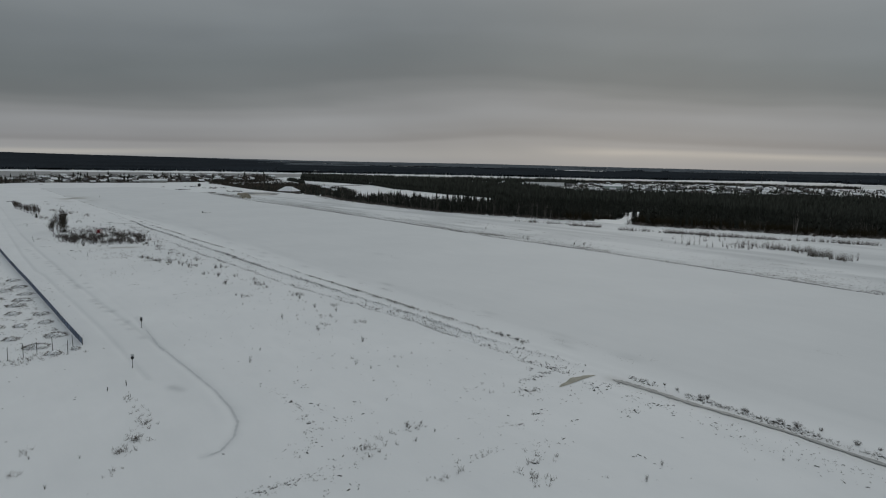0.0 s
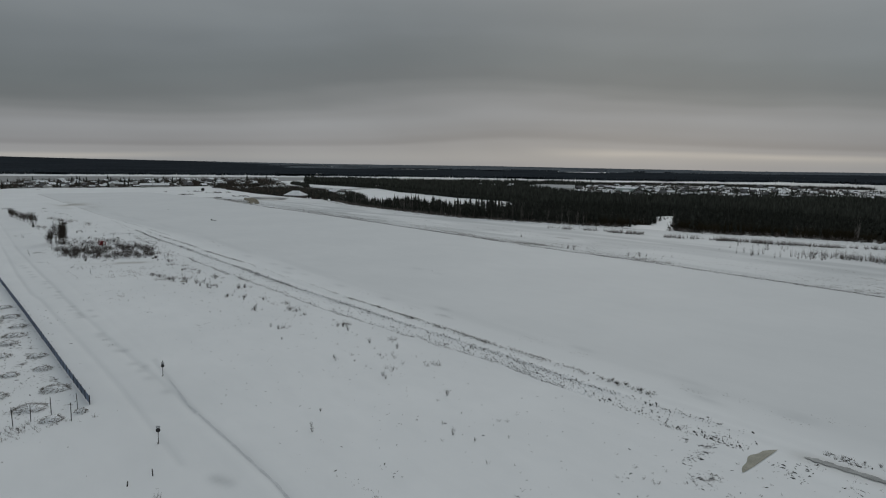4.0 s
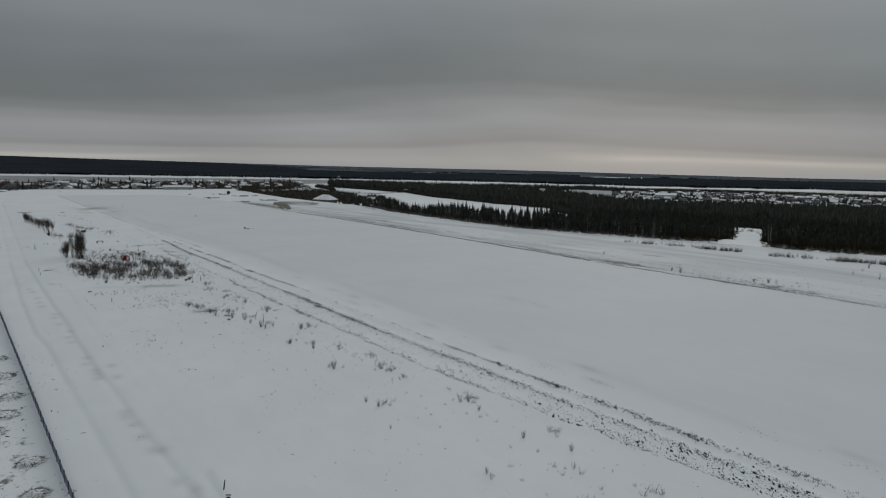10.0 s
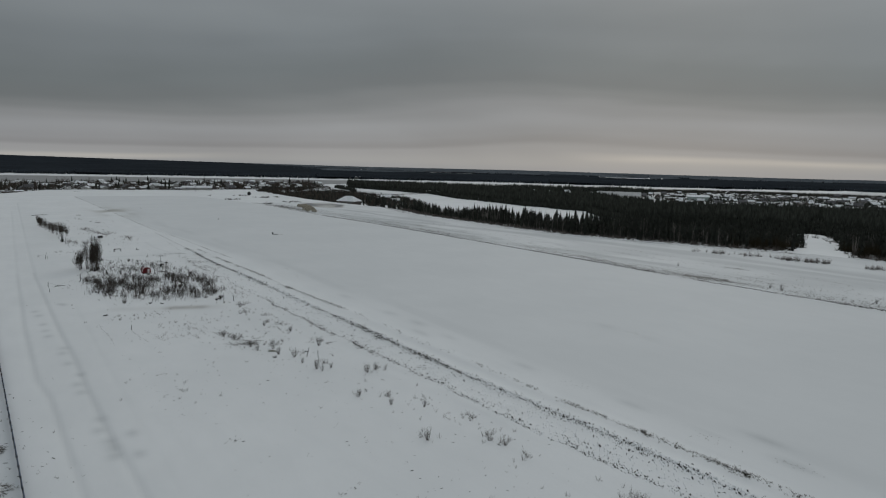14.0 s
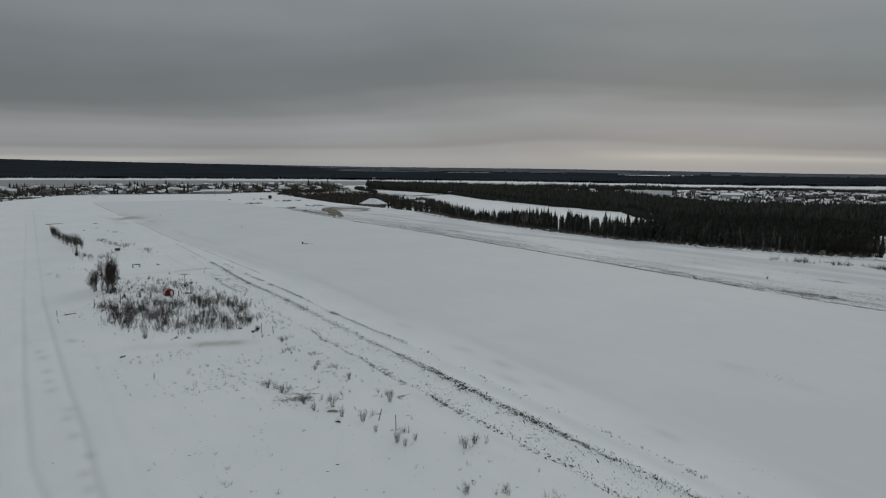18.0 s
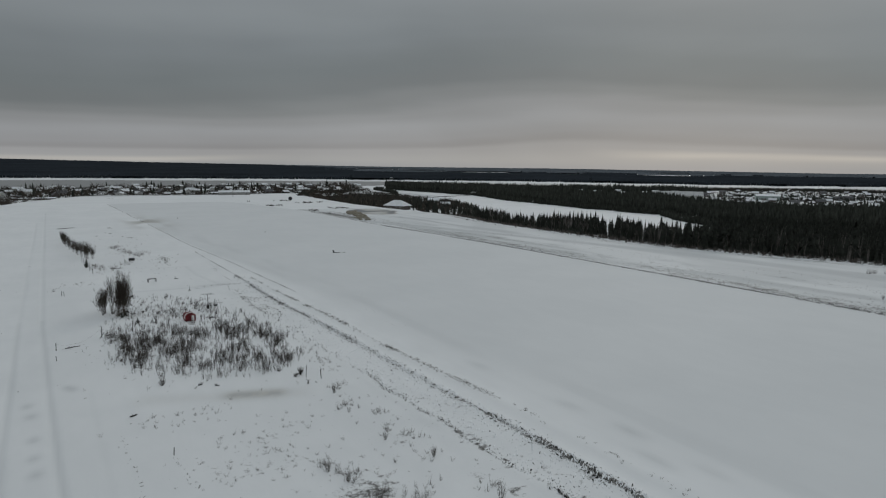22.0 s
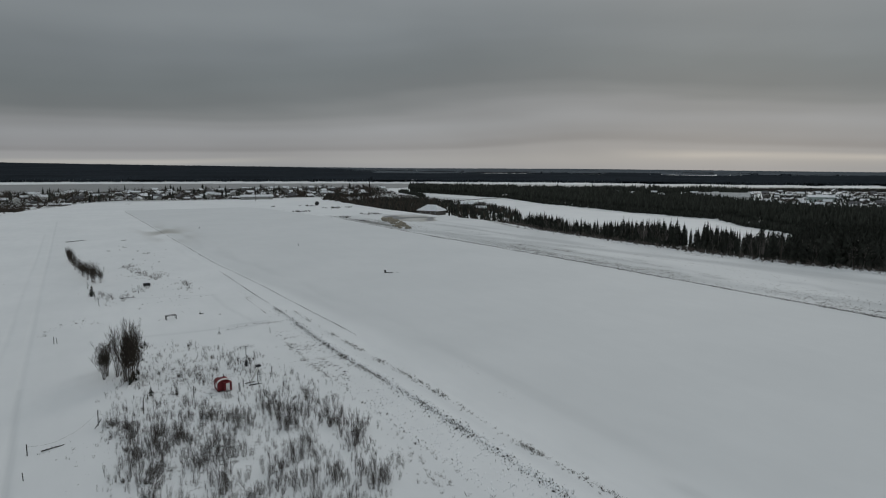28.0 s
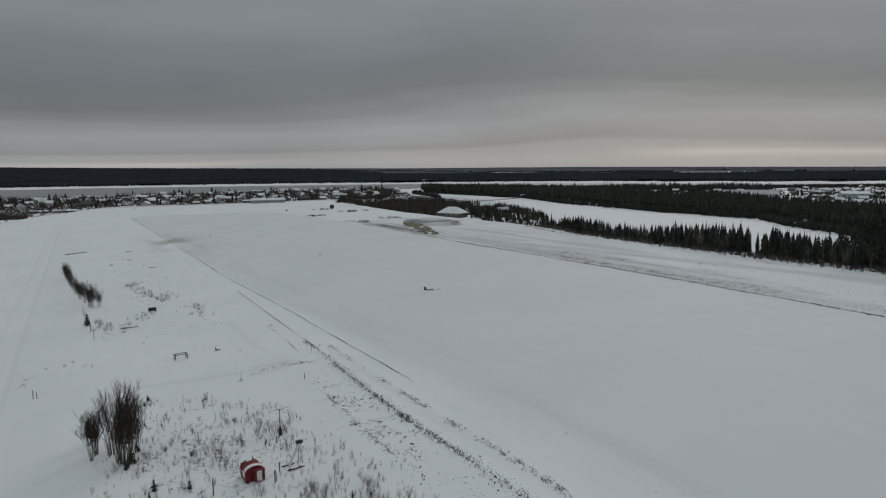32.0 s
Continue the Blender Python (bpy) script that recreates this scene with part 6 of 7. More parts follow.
def build_fence():
    length, high = 2.5, 1.1
    fence = tagged(new("perimeter_fence"), "long blue-grey sheet steel fence on posts in snow", "fence")
    fence.matrix_basis = stand(10.2, 88.3)
    x0, y0, z0 = fence.matrix_basis.translation
    panel = sheet_panel(length - 0.1, high)
    post = Shape().box(-0.05, -0.05, -0.3, 0.05, 0.05, high + 0.08, bevel=0.01).add([(-0.06, -0.06, high + 0.09), (0.06, -0.06, high + 0.09), (0.06, 0.06, high + 0.09), (-0.06, 0.06, high + 0.09), (0, 0, high + 0.14)], [(0, 1, 4), (1, 2, 4), (2, 3, 4), (3, 0, 4)]).mesh("post", DARK_STEEL)
    y = 88.3
    for k in range(70):
        x = FENCE_X(y)
        z = ground_at(x, y) * S
        turn = 90 + math.degrees(math.atan(0.0486))
        m = pose(x * S - x0, y * S - y0, z - z0, 0, 0, turn)
        part("post", post, fence, m=m)
        if k < 69:
            part("panel", panel, fence, m=m @ pose(0.05, -0.02, 0))
        y += length / S * math.cos(math.atan(0.0486))


build_fence()


def post_shape(high, r0=0.05, lean=0.0):
    s = Shape()
    s.path([(0, 0, -0.3), (lean * 0.5, 0, high * 0.5), (lean, 0.01, high)], [r0, r0 * 0.95, r0 * 0.85], 7)
    return s


POST_MESHES = [post_shape(2.2, 0.05, 0.05).mesh("post", DARK_WOOD), post_shape(2.0, 0.045, -0.08).mesh("post", DARK_WOOD), post_shape(1.5, 0.06, 0.15).mesh("post", DARK_WOOD)]


def lone_post(k, x, y, turn=0.0, label="thin weathered wooden post standing in snow", group="old fence posts", scale=1.0):
    ob = tagged(new("wooden_post", POST_MESHES[k % 3]), label, "post", group)
    ob.matrix_basis = stand(x, y, turn) @ Matrix.Diagonal((1, 1, scale, 1))
    return ob


for n, (fx, fy) in enumerate([(8.2, 84.9), (9.1, 87.8), (6.9, 87.9), (5.2, 87.2), (3.8, 86.8), (2.2, 86.5), (0.6, 86.2), (-1.2, 86.0), (-3.0, 85.8)]):
    lone_post(n % 2, fx, fy, n * 40)
for n, (fx, fy, sc) in enumerate([(19.9, 293.0, 0.9), (20.2, 289.5, 1.0), (20.4, 286.0, 1.1), (20.9, 278.8, 1.1), (21.3, 275.0, 0.8)]):
    lone_post(n, fx, fy, n * 30, "short dark post beside the bush row", "posts beside the bush row", sc)


def wire_fence():
    """Leaning posts with a slack rope along the scrub."""
    spots = [(13.7, 210.1, 1.3), (19.3, 214.2, 2.0), (23.4, 215.2, 2.1), (28.6, 217.2, 1.7), (33.3, 216.6, 1.3)]
    tops = []
    for n, (x, y, h) in enumerate(spots):
        ob = tagged(new("rope_post", post_shape(h, 0.06, 0.03 + 0.05 * (n % 3)).mesh("rope_post", DARK_WOOD)), "leaning dark wooden post holding a slack rope", "post", "posts of the rope barrier")
        ob.matrix_basis = stand(x, y, n * 20)
        tops.append(Vector((x * S, y * S, ground_at(x, y) * S + h * 0.8)))
    s = Shape()
    base = tops[0].copy()
    for a, b in zip(tops, tops[1:]):
        pts = []
        for i in range(9):
            u = i / 8
            p = a.lerp(b, u)
            low = ground_at(p.x / S, p.y / S) * S + 0.03
            pts.append(Vector((p.x, p.y, max(low, p.z - 1.5 * 4 * u * (1 - u) * 0.7))) - base)
        s.path(pts, [0.009] * 9, 4)
    ob = tagged(new("slack_rope", s.mesh("slack_rope", OLD_WOOD)), "slack grey rope sagging between leaning posts", "rope")
    ob.matrix_basis = Matrix.Translation(base)
    brace = Shape().tube((0, 0, 0.0), (0.7, -0.3, 1.1), 0.05, 0.045, 6)
    ob = tagged(new("post_brace", brace.mesh("post_brace", DARK_WOOD)), "slanted wooden brace against a fence post", "post")
    ob.matrix_basis = stand(19.0, 213.6, 20, 0.0)


wire_fence()


def fallen_log(x, y, length, turn, rad=0.09, tilt=3.0, label="dark fallen log lying on the snow"):
    r = random.Random(int(x * 10 + y))
    s = Shape()
    pts = [(-length / 2 + length * i / 5, r.uniform(-0.05, 0.05), rad + r.uniform(-0.02, 0.03)) for i in range(6)]
    s.path(pts, [rad * r.uniform(0.8, 1.1) * (1 - 0.09 * i) for i in range(6)], 7)
    for _ in range(3):
        u = r.randrange(1, 5)
        s.tube(pts[u], (pts[u][0] + r.uniform(-0.3, 0.3), r.uniform(-0.4, 0.4), pts[u][2] + 0.25), rad * 0.4, rad * 0.15, 5)
    ob = tagged(new("fallen_log", s.mesh("fallen_log", DARK_WOOD)), label, "log", "logs on the snow")
    ob.matrix_basis = stand(x, y, turn) @ pose(0, 0, 0, 0, tilt, 0)


for args in ((15.6, 210.6, 2.4, 25), (26.4, 278.9, 3.6, 8), (31.5, 239.0, 1.4, 50), (36.3, 258.2, 0.9, 4), (38.0, 211.5, 1.6, 70), (35.1, 147.8, 0.7, 120), (20.0, 181.0, 1.0, 30), (36.6, 187.0, 0.9, 15), (38.2, 181.4, 1.5, 65), (27.4, 186.7, 0.5, 10), (29.0, 185.6, 0.7, -25), (32.6, 384.7, 2.2, 5), (31.5, 364.9, 1.6, 0), (26.7, 356.6, 1.2, 40), (36.0, 347, 2.6, 15), (34.2, 352.4, 1.0, 60), (37.2, 327, 1.2, 80), (49.5, 611.8, 4.5, 5), (35.5, 218.0, 2.0, 10)):
    fallen_log(*args)
fallen_log(18.4, 389.0, 9.0, 38, 0.14, 1.0, "long fallen tree with stubby limbs on the snow")


BRANCHES = [Shape().path([(-0.5, 0, 0), (-0.1, 0.06 * (k - 1), 0.05), (0.3, 0, 0.03), (0.6, 0.05 * (2 - k), 0.1)], [0.05, 0.042, 0.03, 0.012], 4).mesh("branch", DARK_WOOD) for k in range(4)]


def brush_pile(k, x, y, size):
    r = random.Random(600 + k)
    s = Shape()
    for _ in range(int(150 * size)):
        a, q = r.uniform(0, 6.28), math.sqrt(r.random()) * size
        p = Vector((math.cos(a) * q * 1.1, math.sin(a) * q * 1.0, 0.04 + 0.5 * (1 - (q / size) ** 2) * r.uniform(0.5, 1)))
        b, l = a + r.uniform(-1.2, 1.2), r.uniform(0.15, 0.42) * size
        e = p + Vector((math.cos(b) * l, math.sin(b) * l, r.uniform(-0.12, 0.22)))
        e.z = max(e.z, 0.02)
        s.tube(p, e, r.uniform(0.012, 0.03), 0.006, 3, caps=False)
    pile = tagged(new("brush_pile"), "tangled heap of cut branches dusted with snow", "brush pile", "brush piles behind the fence")
    tagged(part("brushwood", s.mesh("brushwood", OLD_WOOD), pile), kind="stuff")
    for j in range(20):
        a, q = r.uniform(0, 6.28), math.sqrt(r.random()) * size
        part("branch", BRANCHES[j % 4], pile, m=pose(math.cos(a) * q * 0.9, math.sin(a) * q * 0.8, 0.12 + 0.38 * (1 - q / size), r.uniform(-12, 12), r.uniform(-22, 4), r.uniform(0, 360)) @ Matrix.Diagonal((size * r.uniform(0.3, 0.6), 0.5, 0.5, 1)))
    c = Shape()
    n = 10
    ring = [(math.cos(6.283 * i / n) * size * 1.12 * r.uniform(0.8, 1.1), math.sin(6.283 * i / n) * size * 0.95 * r.uniform(0.8, 1.1), -0.05) for i in range(n)]
    inner = [(x_ * 0.55, y_ * 0.55, 0.36 + r.uniform(-0.07, 0.07)) for x_, y_, _ in ring]
    c.add(ring + inner + [(0, 0, 0.5)], [(i, (i + 1) % n, n + (i + 1) % n, n + i) for i in range(n)] + [(n + i, n + (i + 1) % n, 2 * n) for i in range(n)])
    part("snow_cap", c.mesh("snow_cap", SNOW, smooth=True), pile)
    pile.matrix_basis = stand(x, y, r.uniform(-20, 20))


for n, (px, py, ps) in enumerate([(8.0, 95.3, 1.6), (7.5, 103.3, 1.1), (7.5, 109.1, 1.2), (5.4, 90.6, 1.7), (6.1, 134.2, 1.4), (4.8, 117.3, 1.5), (5.8, 121.3, 1.6), (4.4, 102.8, 1.0), (6.8, 86.2, 1.1), (3.6, 131.6, 1.5), (4.0, 111.2, 1.2), (1.6, 103.1, 1.2), (9.2, 86.6, 0.7), (6.6, 126.5, 1.3), (2.2, 124.0, 1.3), (5.6, 142.0, 1.3), (3.0, 96.0, 1.1), (28.8, 211.0, 0.75)]):
    brush_pile(n, px, py, ps)


def round_sign(x, y, turn, label):
    t = tagged(new("road_sign"), label, "sign", "signs beside the snowy road")
    part("post", post_shape(1.62, 0.04).mesh("post", DARK_STEEL), t)
    s = Shape()
    n = 18
    for z, y0, y1, R in ((1.55, 0.0, 0.03, 0.24),):
        a = [(math.cos(6.283 * i / n) * R, y0 - 0.06, z + math.sin(6.283 * i / n) * R) for i in range(n)]
        b = [(p[0], y1 - 0.06, p[2]) for p in a]
        s.add(a + b, [tuple(range(n - 1, -1, -1)), tuple(range(n, 2 * n))] + [(i, (i + 1) % n, n + (i + 1) % n, n + i) for i in range(n)])
    part("sign_disc", s.mesh("sign_disc", SIGN_BLACK), t, "dark round sign disc seen from behind")
    part("sign_plate", Shape().box(-0.22, -0.06, 1.82, 0.22, -0.03, 2.04, bevel=0.01).mesh("sign_plate", GREY_METAL), t, "small grey plate above the disc")
    part("bracket", Shape().box(-0.1, -0.045, 1.5, 0.1, 0.05, 1.56).mesh("bracket", DARK_STEEL), t)
    part("grass_tuft", TUFT[0].mesh("grass_tuft", DRYGRASS), t, "dry grass at the foot of the post", Matrix.Diagonal((0.4, 0.4, 0.4, 1)))
    t.matrix_basis = stand(x, y, turn) @ pose(0, 0, 0, 0, 2, 0)


round_sign(18.1, 92.8, -25, "round road sign on a thin steel post in snow")
round_sign(13.5, 75.1, -30, "round road sign with a small plate above it")
lone_post(2, 18.9, 96.5, 0, "short dark marker post beside the road", "marker posts", 0.6)
lone_post(2, 11.8, 69.5, 90, "low dark stump beside the road", "marker posts", 0.45)
lone_post(2, 9.9, 69.1, 40, "low dark stump beside the road", "marker posts", 0.3)
lone_post(0, 14.9, 249.5, 0, "thin road marker post in pairs", "marker posts", 0.6)
lone_post(1, 15.3, 249.3, 0, "thin road marker post in pairs", "marker posts", 0.55)
lone_post(1, 38.9, 143.0, 0, "upright dark pole on the open snowfield", "marker posts", 0.95)
lone_post(1, 43.2, 240.0, 0, "short dark marker post near the snow ridge", "marker posts", 0.55)
for n, (fx, fy, sc) in enumerate([(34.1, 218.2, 0.5), (33.5, 216.9, 0.6), (36.1, 258.3, 0.45), (28.6, 283.0, 0.9), (38.6, 183.3, 0.9), (40.0, 182.0, 0.95), (13.7, 205.0, 0.4), (35.4, 224.0, 0.4), (34.6, 224.6, 0.3), (22.0, 170.0, 0.4)]):
    lone_post(n, fx, fy, n * 35, "stubby dark stake sticking out of the snow", "stakes in the snow", sc)


def slanted_cross(x, y):
    t = tagged(new("leaning_cross_pole"), "leaning dark pole with a short crosspiece", "pole")
    part("pole", Shape().path([(0, 0, -0.2), (0.25, 0, 1.0), (0.5, 0, 1.9)], [0.06, 0.055, 0.05], 7).mesh("pole", DARK_WOOD), t)
    part("crosspiece", Shape().box(-0.35, -0.05, 1.02, 0.5, 0.03, 1.12, bevel=0.01).mesh("crosspiece", DARK_WOOD), t)
    t.matrix_basis = stand(x, y, -30) @ Matrix.Diagonal((0.8, 0.8, 0.8, 1))


slanted_cross(38.6, 146.0)


def pale_board(x, y):
    s = Shape()
    n = 9
    pts = [(math.cos(math.pi * i / (n - 1)) * 1.0, 0, 0.05 + math.sin(math.pi * i / (n - 1)) * 0.42) for i in range(n)]
    back = [(p[0] * 0.9, 0.5, p[2] * 0.75) for p in pts]
    s.add(pts + back, [(i, i + 1, n + i + 1, n + i) for i in range(n - 1)] + [tuple(range(n - 1, -1, -1)), tuple(range(n, 2 * n))])
    ob = tagged(new("upturned_tray", s.mesh("upturned_tray", OLIVE_ICE, smooth=True)), "pale olive upturned sheet half buried in snow", "debris")
    ob.matrix_basis = stand(x, y, -35) @ Matrix.Diagonal((0.75, 0.75, 0.6, 1))


pale_board(35.7, 150.5)


# ---------------------------------------------------------------- the red hut and the gear round it
def red_hut(x, y, turn):
    t = tagged(new("signal_hut"), "small red hut with white stripes and an arched roof", "hut")
    w, d, h, n = 1.05, 1.05, 1.2, 12

    def arch(scale=1.0, grow=0.0):
        side = [(-w * scale - grow, 0.08), (-w * scale - grow, h)]
        top = [(-(w * scale + grow) * math.cos(math.pi * i / n), h + (0.56 + grow) * math.sin(math.pi * i / n)) for i in range(1, n)]
        return side + top + [(w * scale + grow, h), (w * scale + grow, 0.08)]

    def extruded(prof, y0, y1, mat, name, caps=True):
        s = Shape()
        m = len(prof)
        s.add([(px, y0, pz) for px, pz in prof] + [(px, y1, pz) for px, pz in prof],
              [(i, (i + 1) % m, m + (i + 1) % m, m + i) for i in range(m)] + ([tuple(range(m - 1, -1, -1)), tuple(range(m, 2 * m))] if caps else []))
        return s.mesh(name, mat)

    part("body", extruded(arch(), -d, d, RED, "body"), t)

    def band(y0, y1, name, frm=0, to=n + 2):
        """A painted strip that runs up one wall, over the arch and down."""
        outer, inner = arch(1.0, 0.012)[frm:to + 1], arch(1.0, -0.01)[frm:to + 1]
        s = Shape()
        m = len(outer)
        s.add([(px, yy, pz) for yy in (y0, y1) for px, pz in outer] + [(px, yy, pz) for yy in (y0, y1) for px, pz in inner],
              [(i, i + 1, m + i + 1, m + i) for i in range(m - 1)] + [(i, 2 * m + i, 2 * m + i + 1, i + 1) for i in range(m - 1)] + [(m + i, m + i + 1, 3 * m + i + 1, 3 * m + i) for i in range(m - 1)])
        return s.mesh(name, WHITE)

    part("roof_stripe", band(-1.045, -0.42, "roof_stripe", 1, 13), t, "broad white stripe over the front of the roof")
    part("roof_snow", extruded([(px * 0.8, pz + 0.015 + (0.05 if abs(px) < 0.5 else 0.0)) for px, pz in arch()[3:12]], 0.55, d + 0.02, ROOF_SNOW, "roof_snow"), t, "patch of snow on the roof")
    part("porch", Shape().box(-0.2, -d - 0.5, 0.06, 1.07, -d + 0.01, 1.30, bevel=0.06).mesh("porch", RED), t)
    part("porch_roof", Shape().box(-0.26, -d - 0.56, 1.305, 1.13, -d + 0.0, 1.37, bevel=0.03).mesh("porch_roof", RED), t)
    part("door", Shape().box(0.12, -d - 0.53, 0.1, 0.70, -d - 0.498, 1.29, bevel=0.01).mesh("door", WHITE), t, "narrow white door panel")
    part("wall_panel", Shape().box(-w - 0.022, -0.75, 0.45, -w - 0.004, 0.15, 1.12, bevel=0.006).mesh("wall_panel", WHITE), t, "white panel on the side wall")
    part("pipe", Shape().tube((0.3, 0.5, h + 0.5), (0.3, 0.5, h + 1.0), 0.06, 0.06, 8).mesh("pipe", DARK_STEEL), t, "stub of a dark stove pipe")
    for sx in (-0.85, 0.85):
        part("skid", Shape().box(sx - 0.08, -d - 0.2, -0.12, sx + 0.08, d + 0.2, 0.085, bevel=0.02).mesh("skid", DARK_WOOD), t)
    t.matrix_basis = stand(x, y, turn, 0.05) @ Matrix.Diagonal((0.88, 0.88, 0.92, 1))


red_hut(31.9, 218.5, 4)


def antenna_mast(x, y):
    t = tagged(new("antenna_mast"), "slim antenna mast with a flat crown of wires", "antenna")
    part("mast", Shape().path([(0, 0, -0.2), (0, 0, 1.4), (0, 0, 3.3)], [0.07, 0.055, 0.04], 8).mesh("mast", DARK_STEEL), t)
    part("base_box", Shape().box(-0.16, -0.16, 0.0, 0.16, 0.16, 0.85, bevel=0.03).mesh("base_box", SIGN_BLACK), t, "dark box at the foot of the mast")
    for k in range(8):
        a = 6.283 * k / 8
        e = (math.cos(a) * 1.5, math.sin(a) * 1.5, 3.22 - 0.06 * (k % 2))
        part("radial_arm", Shape().tube((0, 0, 3.25), e, 0.018, 0.012, 5).mesh("radial_arm", DARK_STEEL), t)
    part("wire_ring", Shape().path([(math.cos(6.283 * i / 16) * 1.15, math.sin(6.283 * i / 16) * 1.15, 3.23) for i in range(17)], [0.01] * 17, 4).mesh("wire_ring", GREY_METAL), t)
    for k in range(3):
        a = 2.1 * k + 0.4
        part("guy_wire", Shape().tube((0, 0, 2.2), (math.cos(a) * 1.0, math.sin(a) * 1.0, 0.02), 0.008, 0.008, 4).mesh("guy_wire", DARK_STEEL), t)
    t.matrix_basis = stand(x, y, 12)


antenna_mast(36.2, 225.5)


def lamp_stand(x, y):
    t = tagged(new("tilted_lamp_stand"), "slanted pale lamp stand with a dark head", "lamp")
    part("strut", Shape().box(-0.14, -0.16, 0, 0.10, 0.06, 2.5, m=pose(-0.1, -0.05, 0.02, 0, 30, 0), bevel=0.02).mesh("strut", WHITE), t, "pale slanted strut")
    part("leg", Shape().tube((1.08, 0, 2.2), (1.0, 0.1, 0.0), 0.03, 0.03, 7).mesh("leg", DARK_STEEL), t)
    part("leg", Shape().tube((1.12, 0, 2.2), (1.35, -0.3, 0.0), 0.026, 0.026, 7).mesh("leg", DARK_STEEL), t)
    part("head", Shape().box(0.8, -0.22, 2.2, 1.5, 0.22, 2.5, bevel=0.05).mesh("head", SIGN_BLACK), t, "dark lamp housing")
    part("head_glass", Shape().box(1.502, -0.17, 2.25, 1.512, 0.17, 2.45).mesh("head_glass", GLASS), t)
    part("foot_beam", Shape().box(-0.9, -0.07, 0.0, 0.5, 0.07, 0.12, bevel=0.02).mesh("foot_beam", OLD_WOOD), t)
    t.matrix_basis = stand(x, y, 5)


lamp_stand(35.2, 219.0)


def tripod(x, y):
    t = tagged(new("marker_tripod"), "small dark tripod marker with a thin rod", "marker")
    part("rod", Shape().tube((0, 0, 0.2), (0.05, 0, 1.35), 0.03, 0.02, 6).mesh("rod", DARK_STEEL), t)
    for k in range(3):
        a = 2.094 * k
        part("leg", Shape().tube((0, 0, 0.55), (math.cos(a) * 0.35, math.sin(a) * 0.35, -0.05), 0.03, 0.03, 6).mesh("leg", DARK_STEEL), t)
    t.matrix_basis = stand(x, y, 20)


tripod(36.3, 243.1)


def bare_frame(x, y, turn):
    t = tagged(new("bench_frame"), "bare dark tubular frame like a table without a top", "frame")
    L, W, H = 0.95, 0.45, 0.85
    for sx in (-L, L):
        for sy in (-W, W):
            part("leg", Shape().tube((sx, sy, -0.2), (sx, sy, H), 0.07, 0.07, 8).mesh("leg", DARK_STEEL), t)
        part("end_rail", Shape().tube((sx, -W, H), (sx, W, H), 0.06, 0.06, 8).mesh("end_rail", DARK_STEEL), t)
    for sy in (-W, W):
        part("side_rail", Shape().tube((-L, sy, H), (L, sy, H), 0.06, 0.06, 8).mesh("side_rail", DARK_STEEL), t)
    t.matrix_basis = stand(x, y, turn)


bare_frame(31.3, 256.8, 8)


def sign_board(x, y):
    t = tagged(new("black_sign_board"), "low black rectangular board on two short legs", "sign")
    part("board", Shape().box(-0.85, -0.06, 0.35, 0.85, 0.06, 1.15, bevel=0.02).mesh("board", SIGN_BLACK), t)
    for sx in (-0.6, 0.6):
        part("leg", Shape().box(sx - 0.05, -0.04, -0.2, sx + 0.05, 0.04, 0.36).mesh("leg", DARK_STEEL), t)
    part("rim", Shape().box(-0.87, -0.07, 1.152, 0.87, 0.07, 1.18).mesh("rim", ROOF_SNOW), t, "line of snow along the top edge")
    t.matrix_basis = stand(x, y, -5)


sign_board(30.7, 289.0)


def runway_wreck(x, y):
    """Low remains of a marker on the runway."""
    t = tagged(new("runway_marker"), "low broken marker with scattered boards on the runway", "marker")
    part("stub", Shape().box(-0.25, -0.2, -0.05, 0.25, 0.2, 0.9, bevel=0.05).mesh("stub", SIGN_BLACK), t)
    part("stub_cap", Shape().box(-0.5, -0.08, 0.65, -0.1, 0.08, 0.8, bevel=0.02).mesh("stub_cap", SIGN_BLACK), t)
    r = random.Random(9)
    for k in range(9):
        a = r.uniform(-0.4, 0.5)
        px, py = r.uniform(0.3, 4.0), r.uniform(-0.9, 0.9)
        part("board", Shape().box(-0.45, -0.06, 0.0, 0.45, 0.06, 0.09, m=pose(px, py, 0.01 + 0.02 * (k % 3), 0, 4, math.degrees(a)), bevel=0.01).mesh("board", DARK_WOOD), t)
    t.matrix_basis = stand(x, y, -20)


runway_wreck(82.0, 280.8)


def edge_light(x, y, k):
    t = tagged(new("runway_stake"), "small dark marker stake on the snowy runway", "marker", "runway marker stakes")
    part("stem", Shape().tube((0, 0, -0.1), (0, 0, 0.6), 0.07, 0.06, 7).mesh("stem", SIGN_BLACK), t)
    part("cap", Shape().box(-0.14, -0.14, 0.6, 0.14, 0.14, 0.85, bevel=0.05).mesh("cap", SIGN_BLACK), t)
    t.matrix_basis = stand(x, y, k * 30)


for n, (fx, fy) in enumerate([(80.0, 341.5), (62.0, 415.0)]):
    edge_light(fx, fy, n)


